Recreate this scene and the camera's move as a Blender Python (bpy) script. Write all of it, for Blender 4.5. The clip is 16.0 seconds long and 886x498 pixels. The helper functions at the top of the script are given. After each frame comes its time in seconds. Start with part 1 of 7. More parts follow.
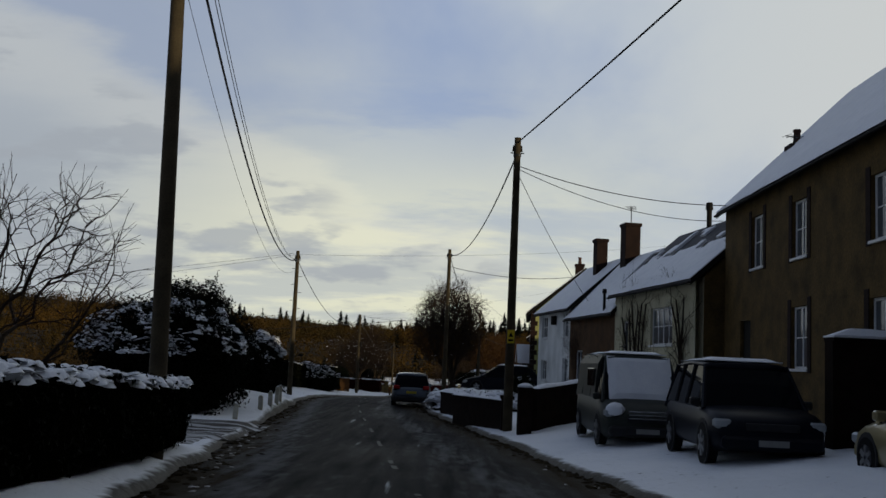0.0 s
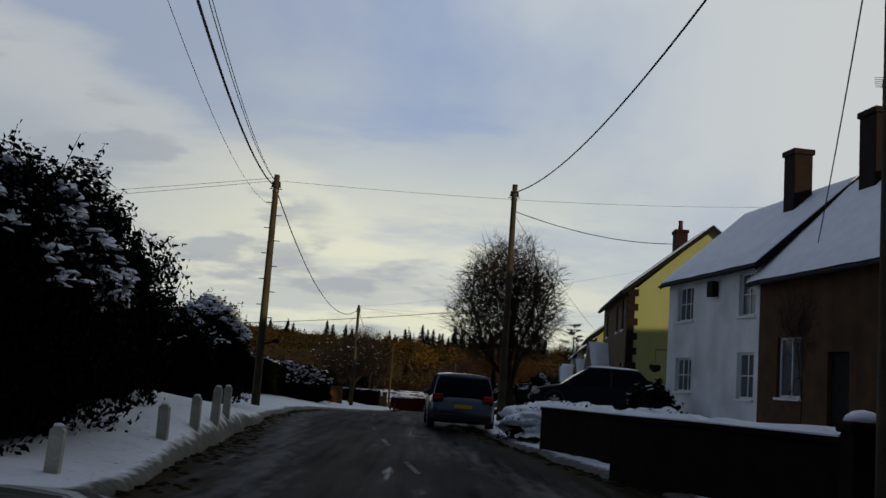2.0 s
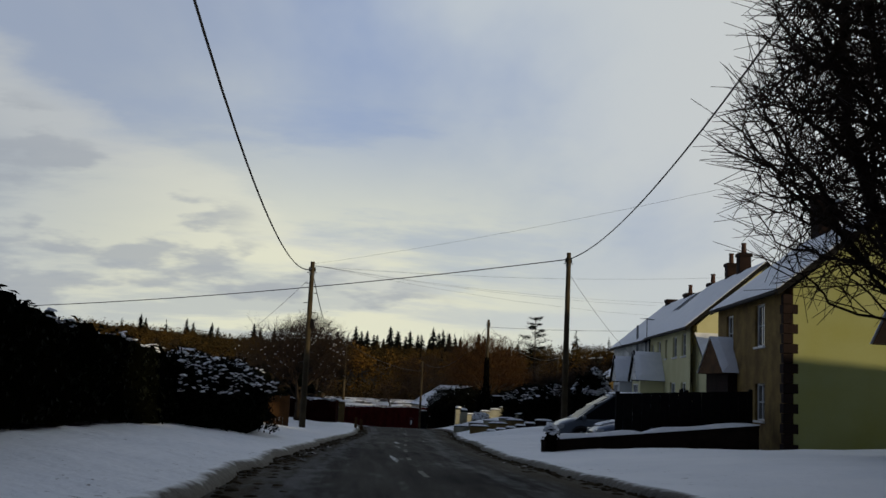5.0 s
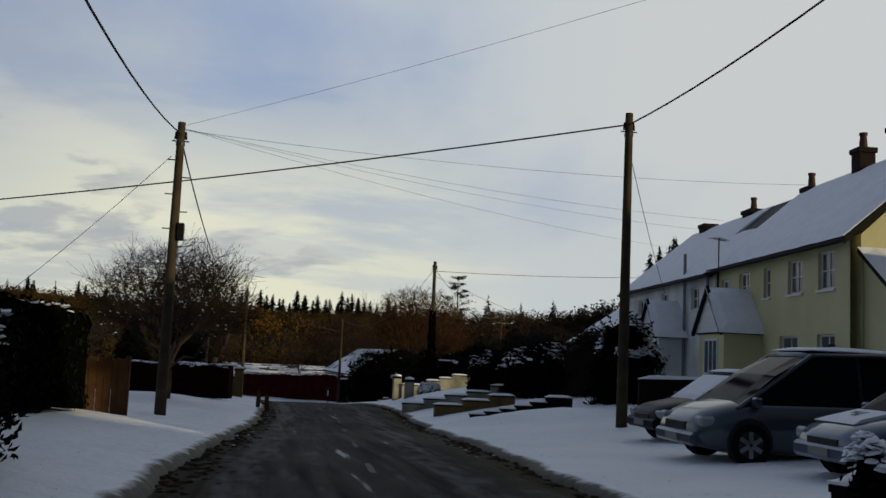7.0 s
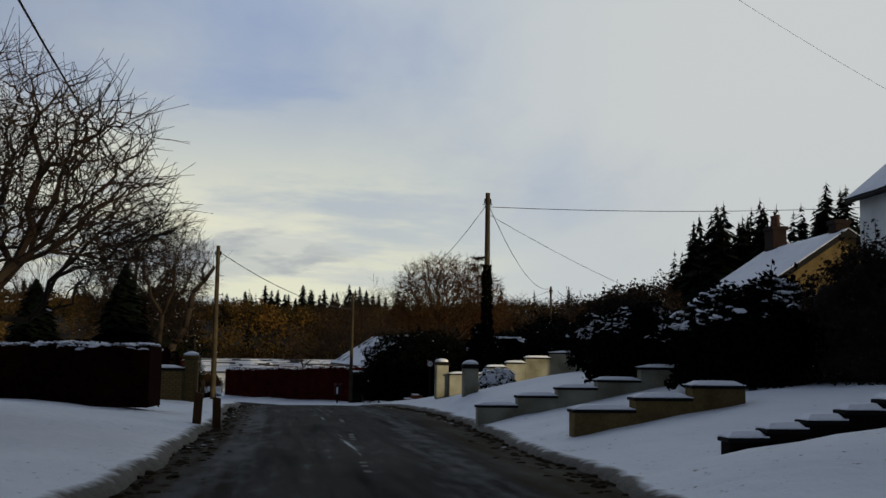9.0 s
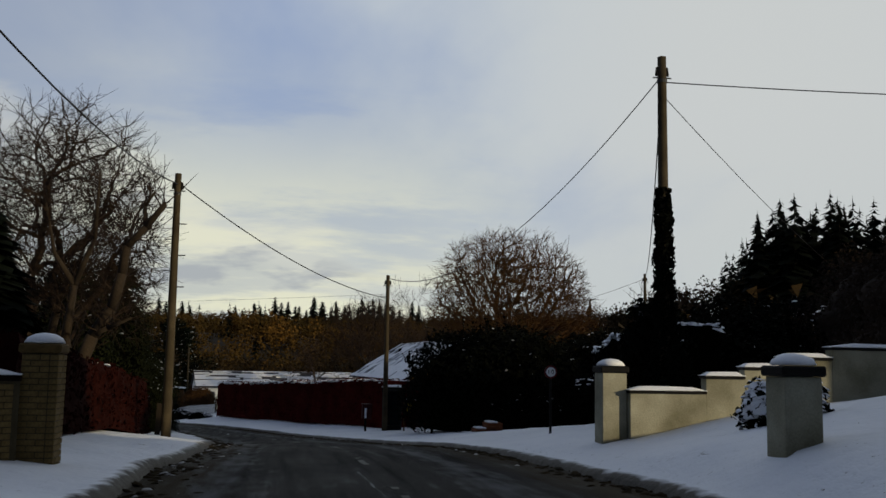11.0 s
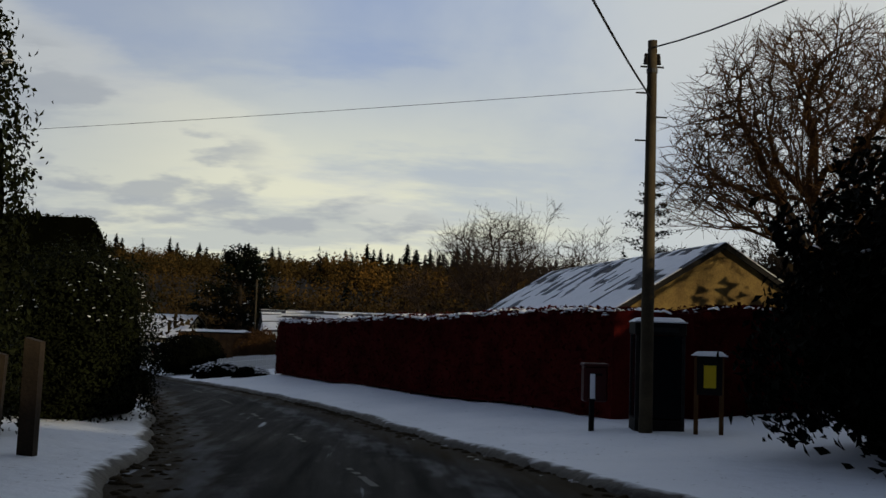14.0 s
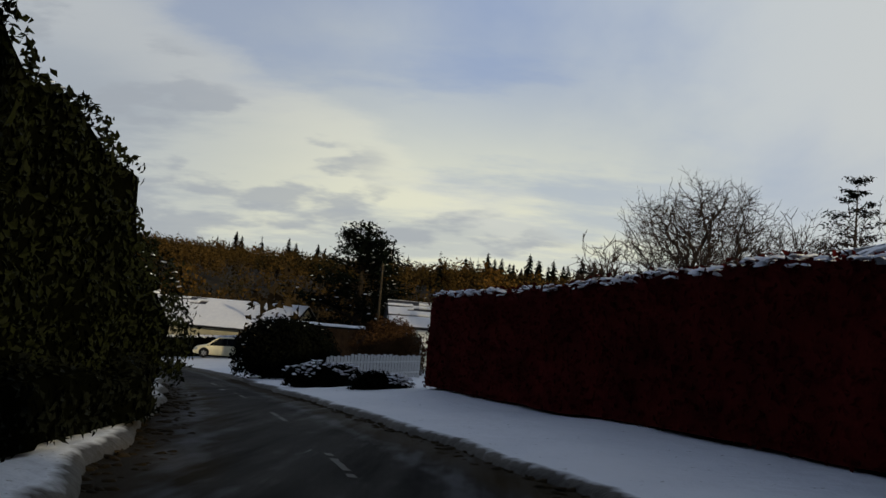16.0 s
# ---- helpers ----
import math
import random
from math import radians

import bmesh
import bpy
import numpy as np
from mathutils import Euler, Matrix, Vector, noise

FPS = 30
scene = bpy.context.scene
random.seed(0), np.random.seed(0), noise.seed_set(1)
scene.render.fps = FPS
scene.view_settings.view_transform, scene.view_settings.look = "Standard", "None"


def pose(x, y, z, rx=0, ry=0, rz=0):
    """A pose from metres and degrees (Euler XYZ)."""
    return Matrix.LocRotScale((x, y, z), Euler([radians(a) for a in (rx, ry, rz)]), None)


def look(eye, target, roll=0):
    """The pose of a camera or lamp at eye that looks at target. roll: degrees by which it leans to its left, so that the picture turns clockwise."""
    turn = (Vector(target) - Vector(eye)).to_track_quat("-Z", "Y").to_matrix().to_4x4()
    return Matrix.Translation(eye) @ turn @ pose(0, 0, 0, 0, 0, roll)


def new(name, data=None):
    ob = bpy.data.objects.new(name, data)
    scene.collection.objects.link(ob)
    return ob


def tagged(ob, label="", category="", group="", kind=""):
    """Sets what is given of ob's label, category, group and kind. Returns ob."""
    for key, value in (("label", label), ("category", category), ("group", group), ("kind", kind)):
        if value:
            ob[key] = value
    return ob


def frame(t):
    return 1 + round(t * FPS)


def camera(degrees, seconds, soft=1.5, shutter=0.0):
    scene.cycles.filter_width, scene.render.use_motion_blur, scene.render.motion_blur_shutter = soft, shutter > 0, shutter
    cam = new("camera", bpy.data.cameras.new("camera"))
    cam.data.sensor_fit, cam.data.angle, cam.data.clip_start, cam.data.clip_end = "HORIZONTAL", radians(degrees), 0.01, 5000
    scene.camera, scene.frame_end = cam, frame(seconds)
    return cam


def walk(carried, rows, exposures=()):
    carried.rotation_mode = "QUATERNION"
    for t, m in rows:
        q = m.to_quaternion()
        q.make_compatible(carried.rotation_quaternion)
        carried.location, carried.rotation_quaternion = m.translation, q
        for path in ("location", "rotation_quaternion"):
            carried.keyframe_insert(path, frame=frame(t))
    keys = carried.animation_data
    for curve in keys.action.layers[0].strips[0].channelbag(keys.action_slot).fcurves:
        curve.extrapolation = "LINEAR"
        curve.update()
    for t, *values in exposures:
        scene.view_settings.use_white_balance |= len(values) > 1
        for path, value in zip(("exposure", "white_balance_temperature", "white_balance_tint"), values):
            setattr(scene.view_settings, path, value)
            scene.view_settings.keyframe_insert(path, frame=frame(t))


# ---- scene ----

# camera: a car's windscreen camera driven down a village lane
cam = camera(48.4, 16.0)
PATH = [
    (0, (0.000, 0.000, 1.250), (-0.070, 9.934, 2.395), 2.61),
    (0.5, (-0.786, 5.654, 0.899), (-0.741, 15.585, 2.074), 2.89),
    (1, (-1.390, 10.788, 0.738), (-1.335, 20.709, 1.993), 2.99),
    (1.5, (-2.042, 15.874, 0.511), (-1.977, 25.793, 1.776), 3.99),
    (2, (-2.704, 21.170, 0.442), (-2.659, 31.084, 1.747), 4.19),
    (2.5, (-3.275, 25.987, 0.310), (-3.255, 35.902, 1.610), 3.00),
    (3, (-3.887, 30.866, 0.260), (-3.892, 40.785, 1.525), 3.50),
    (3.5, (-4.451, 35.611, 0.208), (-4.446, 45.508, 1.642), 4.50),
    (5.8, (-6.342, 58.528, 0.092), (-5.062, 68.373, 1.295), 2.11),
    (6, (-6.333, 60.478, 0.099), (-4.953, 70.317, 1.236), 2.29),
    (6.5, (-6.193, 65.230, -0.042), (-4.612, 75.047, 1.020), 2.46),
    (7, (-5.975, 70.016, -0.246), (-4.241, 79.804, 0.845), 2.64),
    (7.5, (-5.675, 75.253, -0.427), (-3.910, 85.041, 0.610), 1.83),
    (8, (-5.372, 80.229, -0.605), (-3.601, 90.020, 0.397), 1.43),
    (8.2, (-5.143, 82.116, -0.712), (-3.398, 91.911, 0.295), 1.24),
    (10.3, (-4.309, 103.094, -1.347), (-2.674, 112.890, -0.185), 0.85),
    (10.5, (-4.257, 104.882, -1.392), (-2.637, 114.675, -0.181), 0.95),
    (11, (-4.115, 109.914, -1.515), (-2.545, 119.719, -0.338), 0.96),
    (11.5, (-3.979, 114.762, -1.603), (-2.469, 124.572, -0.391), 1.57),
    (12, (-3.897, 119.523, -1.721), (-2.458, 129.346, -0.524), 1.38),
    (12.5, (-3.894, 124.133, -1.839), (-2.559, 133.987, -0.785), 1.00),
    (13, (-3.966, 129.094, -2.044), (-2.796, 138.981, -1.100), 1.22),
    (13.5, (-4.084, 133.874, -2.261), (-3.139, 143.795, -1.446), 0.66),
    (14, (-4.311, 138.661, -2.581), (-3.636, 148.615, -1.895), 1.90),
    (14.5, (-4.813, 143.283, -2.984), (-4.428, 153.255, -2.338), 2.74),
    (15, (-5.429, 148.185, -3.281), (-5.334, 158.165, -2.650), 3.19),
    (15.5, (-6.354, 153.287, -3.493), (-6.538, 163.265, -2.862), 4.33),
    (16, (-7.215, 158.537, -3.794), (-7.715, 168.495, -3.028), 4.88),
]
walk(cam, [(t, look(eye, target, roll)) for t, eye, target, roll in PATH])

# ---- light ----
SUN_AZ, SUN_EL = radians(130), radians(11.5)      # behind and to the right, low over the roofs
world = bpy.data.worlds.new("sky")
scene.world = world
world.use_nodes = True
wn, wl = world.node_tree.nodes, world.node_tree.links
wn.clear()


def wnode(kind, **inputs):
    n = wn.new(kind)
    for k, v in inputs.items():
        n.inputs[k].default_value = v
    return n


def wmath(op, a, b=None, clamp=False):
    n = wn.new("ShaderNodeMath")
    n.operation, n.use_clamp = op, clamp
    for i, v in enumerate((a, b)):
        if v is None:
            continue
        if isinstance(v, (int, float)):
            n.inputs[i].default_value = v
        else:
            wl.new(v, n.inputs[i])
    return n.outputs[0]


def wmix(fac, a, b):
    n = wn.new("ShaderNodeMix")
    n.data_type = "RGBA"
    for i, v in ((0, fac), (6, a), (7, b)):
        if isinstance(v, (int, float)):
            n.inputs[i].default_value = v
        elif isinstance(v, tuple):
            n.inputs[i].default_value = (*v, 1)
        else:
            wl.new(v, n.inputs[i])
    return n.outputs[2]


def wramp(fac, lo, hi):
    n = wn.new("ShaderNodeMapRange")
    n.interpolation_type = "SMOOTHSTEP"
    n.inputs[1].default_value, n.inputs[2].default_value = lo, hi
    wl.new(fac, n.inputs[0])
    return n.outputs[0]


sky = wn.new("ShaderNodeTexSky")
sky.sky_type, sky.sun_disc = "NISHITA", False
sky.sun_elevation, sky.sun_rotation = SUN_EL, SUN_AZ
sky.air_density, sky.dust_density, sky.ozone_density = 1.0, 1.0, 1.5
coord = wn.new("ShaderNodeTexCoord")
sep = wn.new("ShaderNodeSeparateXYZ")
wl.new(coord.outputs["Generated"], sep.inputs[0])
height = wmath("MAXIMUM", sep.outputs[2], 0.0)
# flat cloud deck: direction divided by height above the horizon
den = wmath("ADD", height, 0.22)
flat = wn.new("ShaderNodeCombineXYZ")
wl.new(wmath("DIVIDE", sep.outputs[0], den), flat.inputs[0])
wl.new(wmath("DIVIDE", sep.outputs[1], den), flat.inputs[1])


def cloud_noise(scale, detail, rough, offset, stretch=(1, 1, 1)):
    m = wn.new("ShaderNodeMapping")
    m.inputs["Location"].default_value, m.inputs["Scale"].default_value = offset, stretch
    m.inputs["Rotation"].default_value = (0, 0, radians(-35))
    wl.new(flat.outputs[0], m.inputs[0])
    n = wnode("ShaderNodeTexNoise", Scale=scale, Detail=detail, Roughness=rough)
    wl.new(m.outputs[0], n.inputs["Vector"])
    return n.outputs[0]


def toward(az, el):
    v = wn.new("ShaderNodeVectorMath")
    v.operation = "DOT_PRODUCT"
    wl.new(coord.outputs["Generated"], v.inputs[0])
    v.inputs[1].default_value = (math.sin(az) * math.cos(el), math.cos(az) * math.cos(el), math.sin(el))
    return v.outputs["Value"]


glow = wmath("MULTIPLY", wramp(toward(radians(-4), radians(7)), 0.93, 1.0), wramp(height, 0.36, 0.06))   # thin bright cloud near the horizon
front = wramp(toward(radians(5), radians(30)), -0.35, 0.90)    # the sky dims away from the bright quarter
side = wmath("SUBTRACT", wmath("MULTIPLY", wramp(toward(radians(42), radians(26)), 0.70, 1.0), 0.30), wmath("MULTIPLY", wramp(toward(radians(-28), radians(36)), 0.78, 1.0), 0.14))
veil = wramp(wmath("ADD", cloud_noise(1.0, 6, 0.55, (3.1, 1.7, 0), (1, 0.5, 1)), side), 0.34, 0.70)
grey = wramp(cloud_noise(2.0, 7, 0.6, (0.4, 5.2, 0), (0.45, 1, 1)), 0.42, 0.57)
nish = wn.new("ShaderNodeMix")
nish.data_type, nish.blend_type = "RGBA", "MULTIPLY"
nish.inputs[0].default_value = 1
wl.new(sky.outputs[0], nish.inputs[6])
nish.inputs[7].default_value = (0.09, 0.09, 0.09, 1)
# a bank of white cloud under a slanting edge, blue above it
slant = wmath("SUBTRACT", wmath("ADD", sep.outputs[2], wmath("MULTIPLY", sep.outputs[0], 0.40)), 0.125)
ragged = wmath("ADD", slant, wmath("MULTIPLY", wmath("SUBTRACT", cloud_noise(2.0, 7, 0.6, (1.4, 0.2, 0), (0.6, 1, 1)), 0.5), 0.16))
bank = wmath("MULTIPLY", wramp(ragged, 0.035, -0.025), wramp(sep.outputs[1], 0.2, 0.7))
veil = wmath("MAXIMUM", veil, bank)
# a lit rim along the upper edge of the bank, and small grey puffs in front of it
ahead = wmath("MAXIMUM", sep.outputs[1], 0.15)
puff_at = wn.new("ShaderNodeCombineXYZ")
wl.new(wmath("MULTIPLY", wmath("DIVIDE", sep.outputs[0], ahead), 5.5), puff_at.inputs[0])
wl.new(wmath("MULTIPLY", wmath("DIVIDE", sep.outputs[2], ahead), 19.0), puff_at.inputs[1])
puff_at.inputs[2].default_value = 2.6
puff_noise = wnode("ShaderNodeTexNoise", Scale=1.0, Detail=5, Roughness=0.55)
wl.new(puff_at.outputs[0], puff_noise.inputs["Vector"])
puff = wmath("MULTIPLY", wramp(puff_noise.outputs[0], 0.515, 0.60), wmath("MULTIPLY", wramp(ragged, 0.01, -0.035), wramp(height, 0.025, 0.06)))
puff = wmath("MULTIPLY", puff, wmath("MULTIPLY", wramp(sep.outputs[0], 0.30, 0.05), wramp(sep.outputs[1], 0.2, 0.7)))
rim = wmath("MULTIPLY", wmath("MULTIPLY", wramp(ragged, 0.03, -0.005), wramp(ragged, -0.085, -0.02)), wmath("MULTIPLY", wramp(sep.outputs[0], 0.16, -0.05), wramp(sep.outputs[1], 0.2, 0.7)))
blue = wmix(0.80, nish.outputs[2], (0.30, 0.385, 0.60))
white = wmix(wmath("MULTIPLY", wmath("MULTIPLY", grey, wramp(height, 0.28, 0.15)), wramp(sep.outputs[0], 0.22, -0.02)), wmix(wramp(sep.outputs[0], 0.10, 0.42), (0.52, 0.57, 0.61), (0.575, 0.60, 0.60)), (0.335, 0.38, 0.445))
sky_colour = wmix(veil, blue, white)
low = wramp(height, 0.26, 0.03)
sky_colour = wmix(wmath("MULTIPLY", low, 0.55), sky_colour, (0.52, 0.565, 0.57))
warm = wmath("MULTIPLY", glow, wmath("SUBTRACT", 1.0, wmath("MULTIPLY", grey, 0.65)))
sky_colour = wmix(wmath("MULTIPLY", rim, 0.55), sky_colour, (0.68, 0.69, 0.66))
sky_colour = wmix(wmath("MULTIPLY", warm, 0.8), sky_colour, (0.80, 0.79, 0.58))
sky_colour = wmix(wmath("MULTIPLY", puff, 0.72), sky_colour, (0.36, 0.39, 0.43))
sky_colour = wmix(wmath("MULTIPLY", wramp(toward(radians(-27), radians(22)), 0.90, 1.0), 0.55), sky_colour, (0.34, 0.375, 0.42))
sky_colour = wmix(wmath("SUBTRACT", 1.0, front), sky_colour, (0.075, 0.095, 0.14))
over = wn.new("ShaderNodeVectorMath")       # the sky overhead, out of view, dimmed to lower the light on the snow
over.operation = "SCALE"
wl.new(sky_colour, over.inputs[0])
wl.new(wmath("SUBTRACT", 1.0, wmath("MULTIPLY", wramp(height, 0.40, 0.80), 0.34)), over.inputs[3])
sky_colour = over.outputs[0]
back = wnode("ShaderNodeBackground", Strength=1.0)
wl.new(sky_colour, back.inputs[0])
wout = wn.new("ShaderNodeOutputWorld")
wl.new(back.outputs[0], wout.inputs[0])

sun = new("sun", bpy.data.lights.new("sun", "SUN"))
sun.data.energy, sun.data.angle, sun.data.color = 2.6, radians(1), (1.0, 0.84, 0.56)
sun.matrix_world = look((0, 0, 0), (-math.sin(SUN_AZ) * math.cos(SUN_EL), -math.cos(SUN_AZ) * math.cos(SUN_EL), -math.sin(SUN_EL)))
scene.view_settings.exposure = 0.0

# ---- materials ----
def material(name, colour, rough=0.8, metal=0.0, spread=0.25, scale=6.0, fine=60.0, bump=0.2, second=None, island=0.0, coat=0.0, amount=0.5, spec=0.2):
    """A procedural surface: two scales of noise between two tones, fine relief, and a change from piece to piece."""
    m = bpy.data.materials.new(name)
    m.use_nodes = True
    nt = m.node_tree
    nd, lk = nt.nodes, nt.links
    bs = nd["Principled BSDF"]
    bs.inputs["Roughness"].default_value, bs.inputs["Metallic"].default_value = rough, metal
    bs.inputs["Coat Weight"].default_value = coat
    bs.inputs["Specular IOR Level"].default_value = spec
    tc = nd.new("ShaderNodeTexCoord")
    big, small = nd.new("ShaderNodeTexNoise"), nd.new("ShaderNodeTexNoise")
    big.inputs["Scale"].default_value, big.inputs["Detail"].default_value = scale, 5
    small.inputs["Scale"].default_value, small.inputs["Detail"].default_value = fine, 3
    for n in (big, small):
        lk.new(tc.outputs["Object"], n.inputs["Vector"])
    second = second or tuple(c * (1 - spread * 1.6) for c in colour)
    r1 = nd.new("ShaderNodeMapRange")
    r1.inputs[1].default_value, r1.inputs[2].default_value = 0.5 - 0.2 * amount * 2 + 0.05, 0.72
    lk.new(big.outputs[0], r1.inputs[0])
    mix = nd.new("ShaderNodeMix")
    mix.data_type = "RGBA"
    lk.new(r1.outputs[0], mix.inputs[0])
    mix.inputs[6].default_value, mix.inputs[7].default_value = (*colour, 1), (*second, 1)
    hsv = nd.new("ShaderNodeHueSaturation")
    lk.new(mix.outputs[2], hsv.inputs["Color"])
    r2 = nd.new("ShaderNodeMapRange")
    r2.inputs[1].default_value, r2.inputs[2].default_value = 0.3, 0.7
    r2.inputs[3].default_value, r2.inputs[4].default_value = 1 - spread * 0.6, 1 + spread * 0.6
    lk.new(small.outputs[0], r2.inputs[0])
    value = r2.outputs[0]
    if island:
        geo, oi = nd.new("ShaderNodeNewGeometry"), nd.new("ShaderNodeObjectInfo")
        add = nd.new("ShaderNodeMath")
        add.operation = "ADD"
        lk.new(geo.outputs["Random Per Island"], add.inputs[0])
        lk.new(oi.outputs["Random"], add.inputs[1])
        rr = nd.new("ShaderNodeMapRange")
        rr.inputs[1].default_value, rr.inputs[2].default_value = 0, 2
        rr.inputs[3].default_value, rr.inputs[4].default_value = 1 - island, 1 + island
        lk.new(add.outputs[0], rr.inputs[0])
        mul = nd.new("ShaderNodeMath")
        mul.operation = "MULTIPLY"
        lk.new(value, mul.inputs[0])
        lk.new(rr.outputs[0], mul.inputs[1])
        value = mul.outputs[0]
    lk.new(value, hsv.inputs["Value"])
    lk.new(hsv.outputs[0], bs.inputs["Base Color"])
    if bump:
        bp = nd.new("ShaderNodeBump")
        bp.inputs["Strength"].default_value, bp.inputs["Distance"].default_value = bump, 0.02
        lk.new(small.outputs[0], bp.inputs["Height"])
        lk.new(bp.outputs[0], bs.inputs["Normal"])
    return m


def glass_material(name, tint=(0.02, 0.025, 0.03)):
    m = bpy.data.materials.new(name)
    m.use_nodes = True
    bs = m.node_tree.nodes["Principled BSDF"]
    bs.inputs["Base Color"].default_value = (*tint, 1)
    bs.inputs["Roughness"].default_value = 0.06
    bs.inputs["Specular IOR Level"].default_value = 0.5
    return m


SNOW_CAP = material("snow_cap", (0.85, 0.865, 0.89), 0.7, spread=0.05, scale=3, fine=30, bump=0.4, second=(0.77, 0.79, 0.83))
SLUSH = material("grey_slush", (0.34, 0.34, 0.34), 0.5, spread=0.2, scale=5, fine=30, bump=0.4, second=(0.16, 0.14, 0.11), spec=0.4)
TIMBER = material("pole_timber", (0.066, 0.050, 0.027), 0.85, scale=2.0, fine=40, bump=0.5, spread=0.35)
BLACK = material("black_rubber", (0.007, 0.007, 0.0075), 0.7, fine=90, bump=0.1, spec=0.06)
IRON = material("dark_iron", (0.05, 0.05, 0.05), 0.5, metal=0.6)
WIRE = material("cable", (0.015, 0.015, 0.016), 0.6, bump=0)
STONE = material("brown_stone", (0.118, 0.074, 0.023), 0.9, scale=1.6, fine=14, bump=0.6, spread=0.35, island=0.2)
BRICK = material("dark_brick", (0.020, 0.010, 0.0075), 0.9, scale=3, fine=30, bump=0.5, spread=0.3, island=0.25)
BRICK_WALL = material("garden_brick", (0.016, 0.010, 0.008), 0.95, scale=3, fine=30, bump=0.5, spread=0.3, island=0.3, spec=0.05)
# brown_stone made lighter, for a house front bright with skylight
LIGHTENED_STONE = material("lightened_stone", (0.21, 0.14, 0.045), 0.9, scale=1.6, fine=14, bump=0.6, spread=0.3, island=0.2, second=(0.10, 0.062, 0.022))
BUFF_BRICK = material("buff_brick", (0.17, 0.115, 0.042), 0.9, scale=3, fine=30, bump=0.4, spread=0.3, island=0.25)
CREAM = material("cream_render", (0.55, 0.51, 0.35), 0.9, scale=0.9, fine=40, bump=0.15, spread=0.1, second=(0.42, 0.38, 0.25))
PALE_YELLOW = material("pale_yellow_render", (0.60, 0.57, 0.33), 0.9, scale=0.7, fine=40, bump=0.15, spread=0.08, second=(0.50, 0.47, 0.25))
YELLOW = material("yellow_render", (0.33, 0.34, 0.15), 0.9, scale=0.7, fine=40, bump=0.15, spread=0.08, second=(0.30, 0.30, 0.10))
WHITE = material("white_render", (0.78, 0.79, 0.77), 0.85, scale=0.8, fine=40, bump=0.15, spread=0.08, second=(0.52, 0.53, 0.50))
GATE_WHITE = material("stained_white_render", (0.40, 0.385, 0.29), 0.9, scale=1.1, fine=40, bump=0.3, spread=0.2, second=(0.11, 0.10, 0.055), amount=0.7)
BOARD = material("dark_boarding", (0.10, 0.047, 0.015), 0.8, scale=2, fine=30, bump=0.4, spread=0.3, island=0.2)
PAINT = material("white_paint", (0.72, 0.72, 0.70), 0.5, scale=4, fine=50, bump=0.05, spread=0.05)
DARK_PAINT = material("dark_paint", (0.014, 0.013, 0.012), 0.7, bump=0.1, spec=0.08)
SLATE = material("dark_slate", (0.055, 0.055, 0.065), 0.7, scale=2, fine=20, bump=0.5, spread=0.3)
CLAY = material("clay_pot", (0.08, 0.04, 0.028), 0.85, bump=0.3)
GLASS = glass_material("window_glass", (0.085, 0.095, 0.105))
CAR_GLASS = glass_material("car_glass", (0.006, 0.007, 0.009))
CAR_GLASS.node_tree.nodes["Principled BSDF"].inputs["Specular IOR Level"].default_value = 0.02
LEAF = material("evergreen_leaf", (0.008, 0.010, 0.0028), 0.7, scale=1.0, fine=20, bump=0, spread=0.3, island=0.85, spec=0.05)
# near-black core colour: the shade between the leaves, put into the material
GAP_SHADE = material("foliage_gap_shade", (0.0022, 0.0025, 0.0012), 0.95, scale=1.0, fine=20, bump=0, spread=0.3, spec=0.0)
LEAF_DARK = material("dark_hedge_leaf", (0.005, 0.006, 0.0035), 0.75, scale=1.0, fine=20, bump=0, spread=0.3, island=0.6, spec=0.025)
# beech leaf twice: raised for the shaded hedge, dimmed for hedges the sun strikes
BEECH = material("beech_leaf", (0.055, 0.0062, 0.0052), 0.8, scale=1.0, fine=20, bump=0, spread=0.3, island=0.5, spec=0.01)
BEECH_DIMMED = material("dimmed_beech_leaf", (0.017, 0.0042, 0.003), 0.8, scale=1.0, fine=20, bump=0, spread=0.3, island=0.5, spec=0.01)
RUSSET_TWIG = material("russet_twig", (0.066, 0.032, 0.011), 0.9, scale=2, fine=25, bump=0, spread=0.3, island=0.3, spec=0.1)
BARK = material("bark", (0.036, 0.025, 0.015), 0.9, scale=2, fine=25, bump=0.5, spread=0.35)
TWIG = material("twig", (0.026, 0.015, 0.008), 0.9, scale=2, fine=25, bump=0, spread=0.3, island=0.3)
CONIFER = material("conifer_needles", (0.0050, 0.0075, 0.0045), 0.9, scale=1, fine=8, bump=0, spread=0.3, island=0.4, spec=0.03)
WOOD_BROWN = material("far_bare_wood", (0.072, 0.042, 0.012), 0.95, scale=0.020, fine=0.12, bump=0, spread=0.3, island=0.12, second=(0.020, 0.018, 0.008), spec=0.02)
SCRUB = material("brown_scrub", (0.030, 0.019, 0.008), 0.95, scale=0.3, fine=4, bump=0, spread=0.3, island=0.4, second=(0.020, 0.015, 0.008), spec=0.05)
HILL = material("far_hillside", (0.022, 0.016, 0.008), 0.95, scale=0.012, fine=0.3, bump=0, spread=0.3, second=(0.028, 0.024, 0.016), spec=0.1)


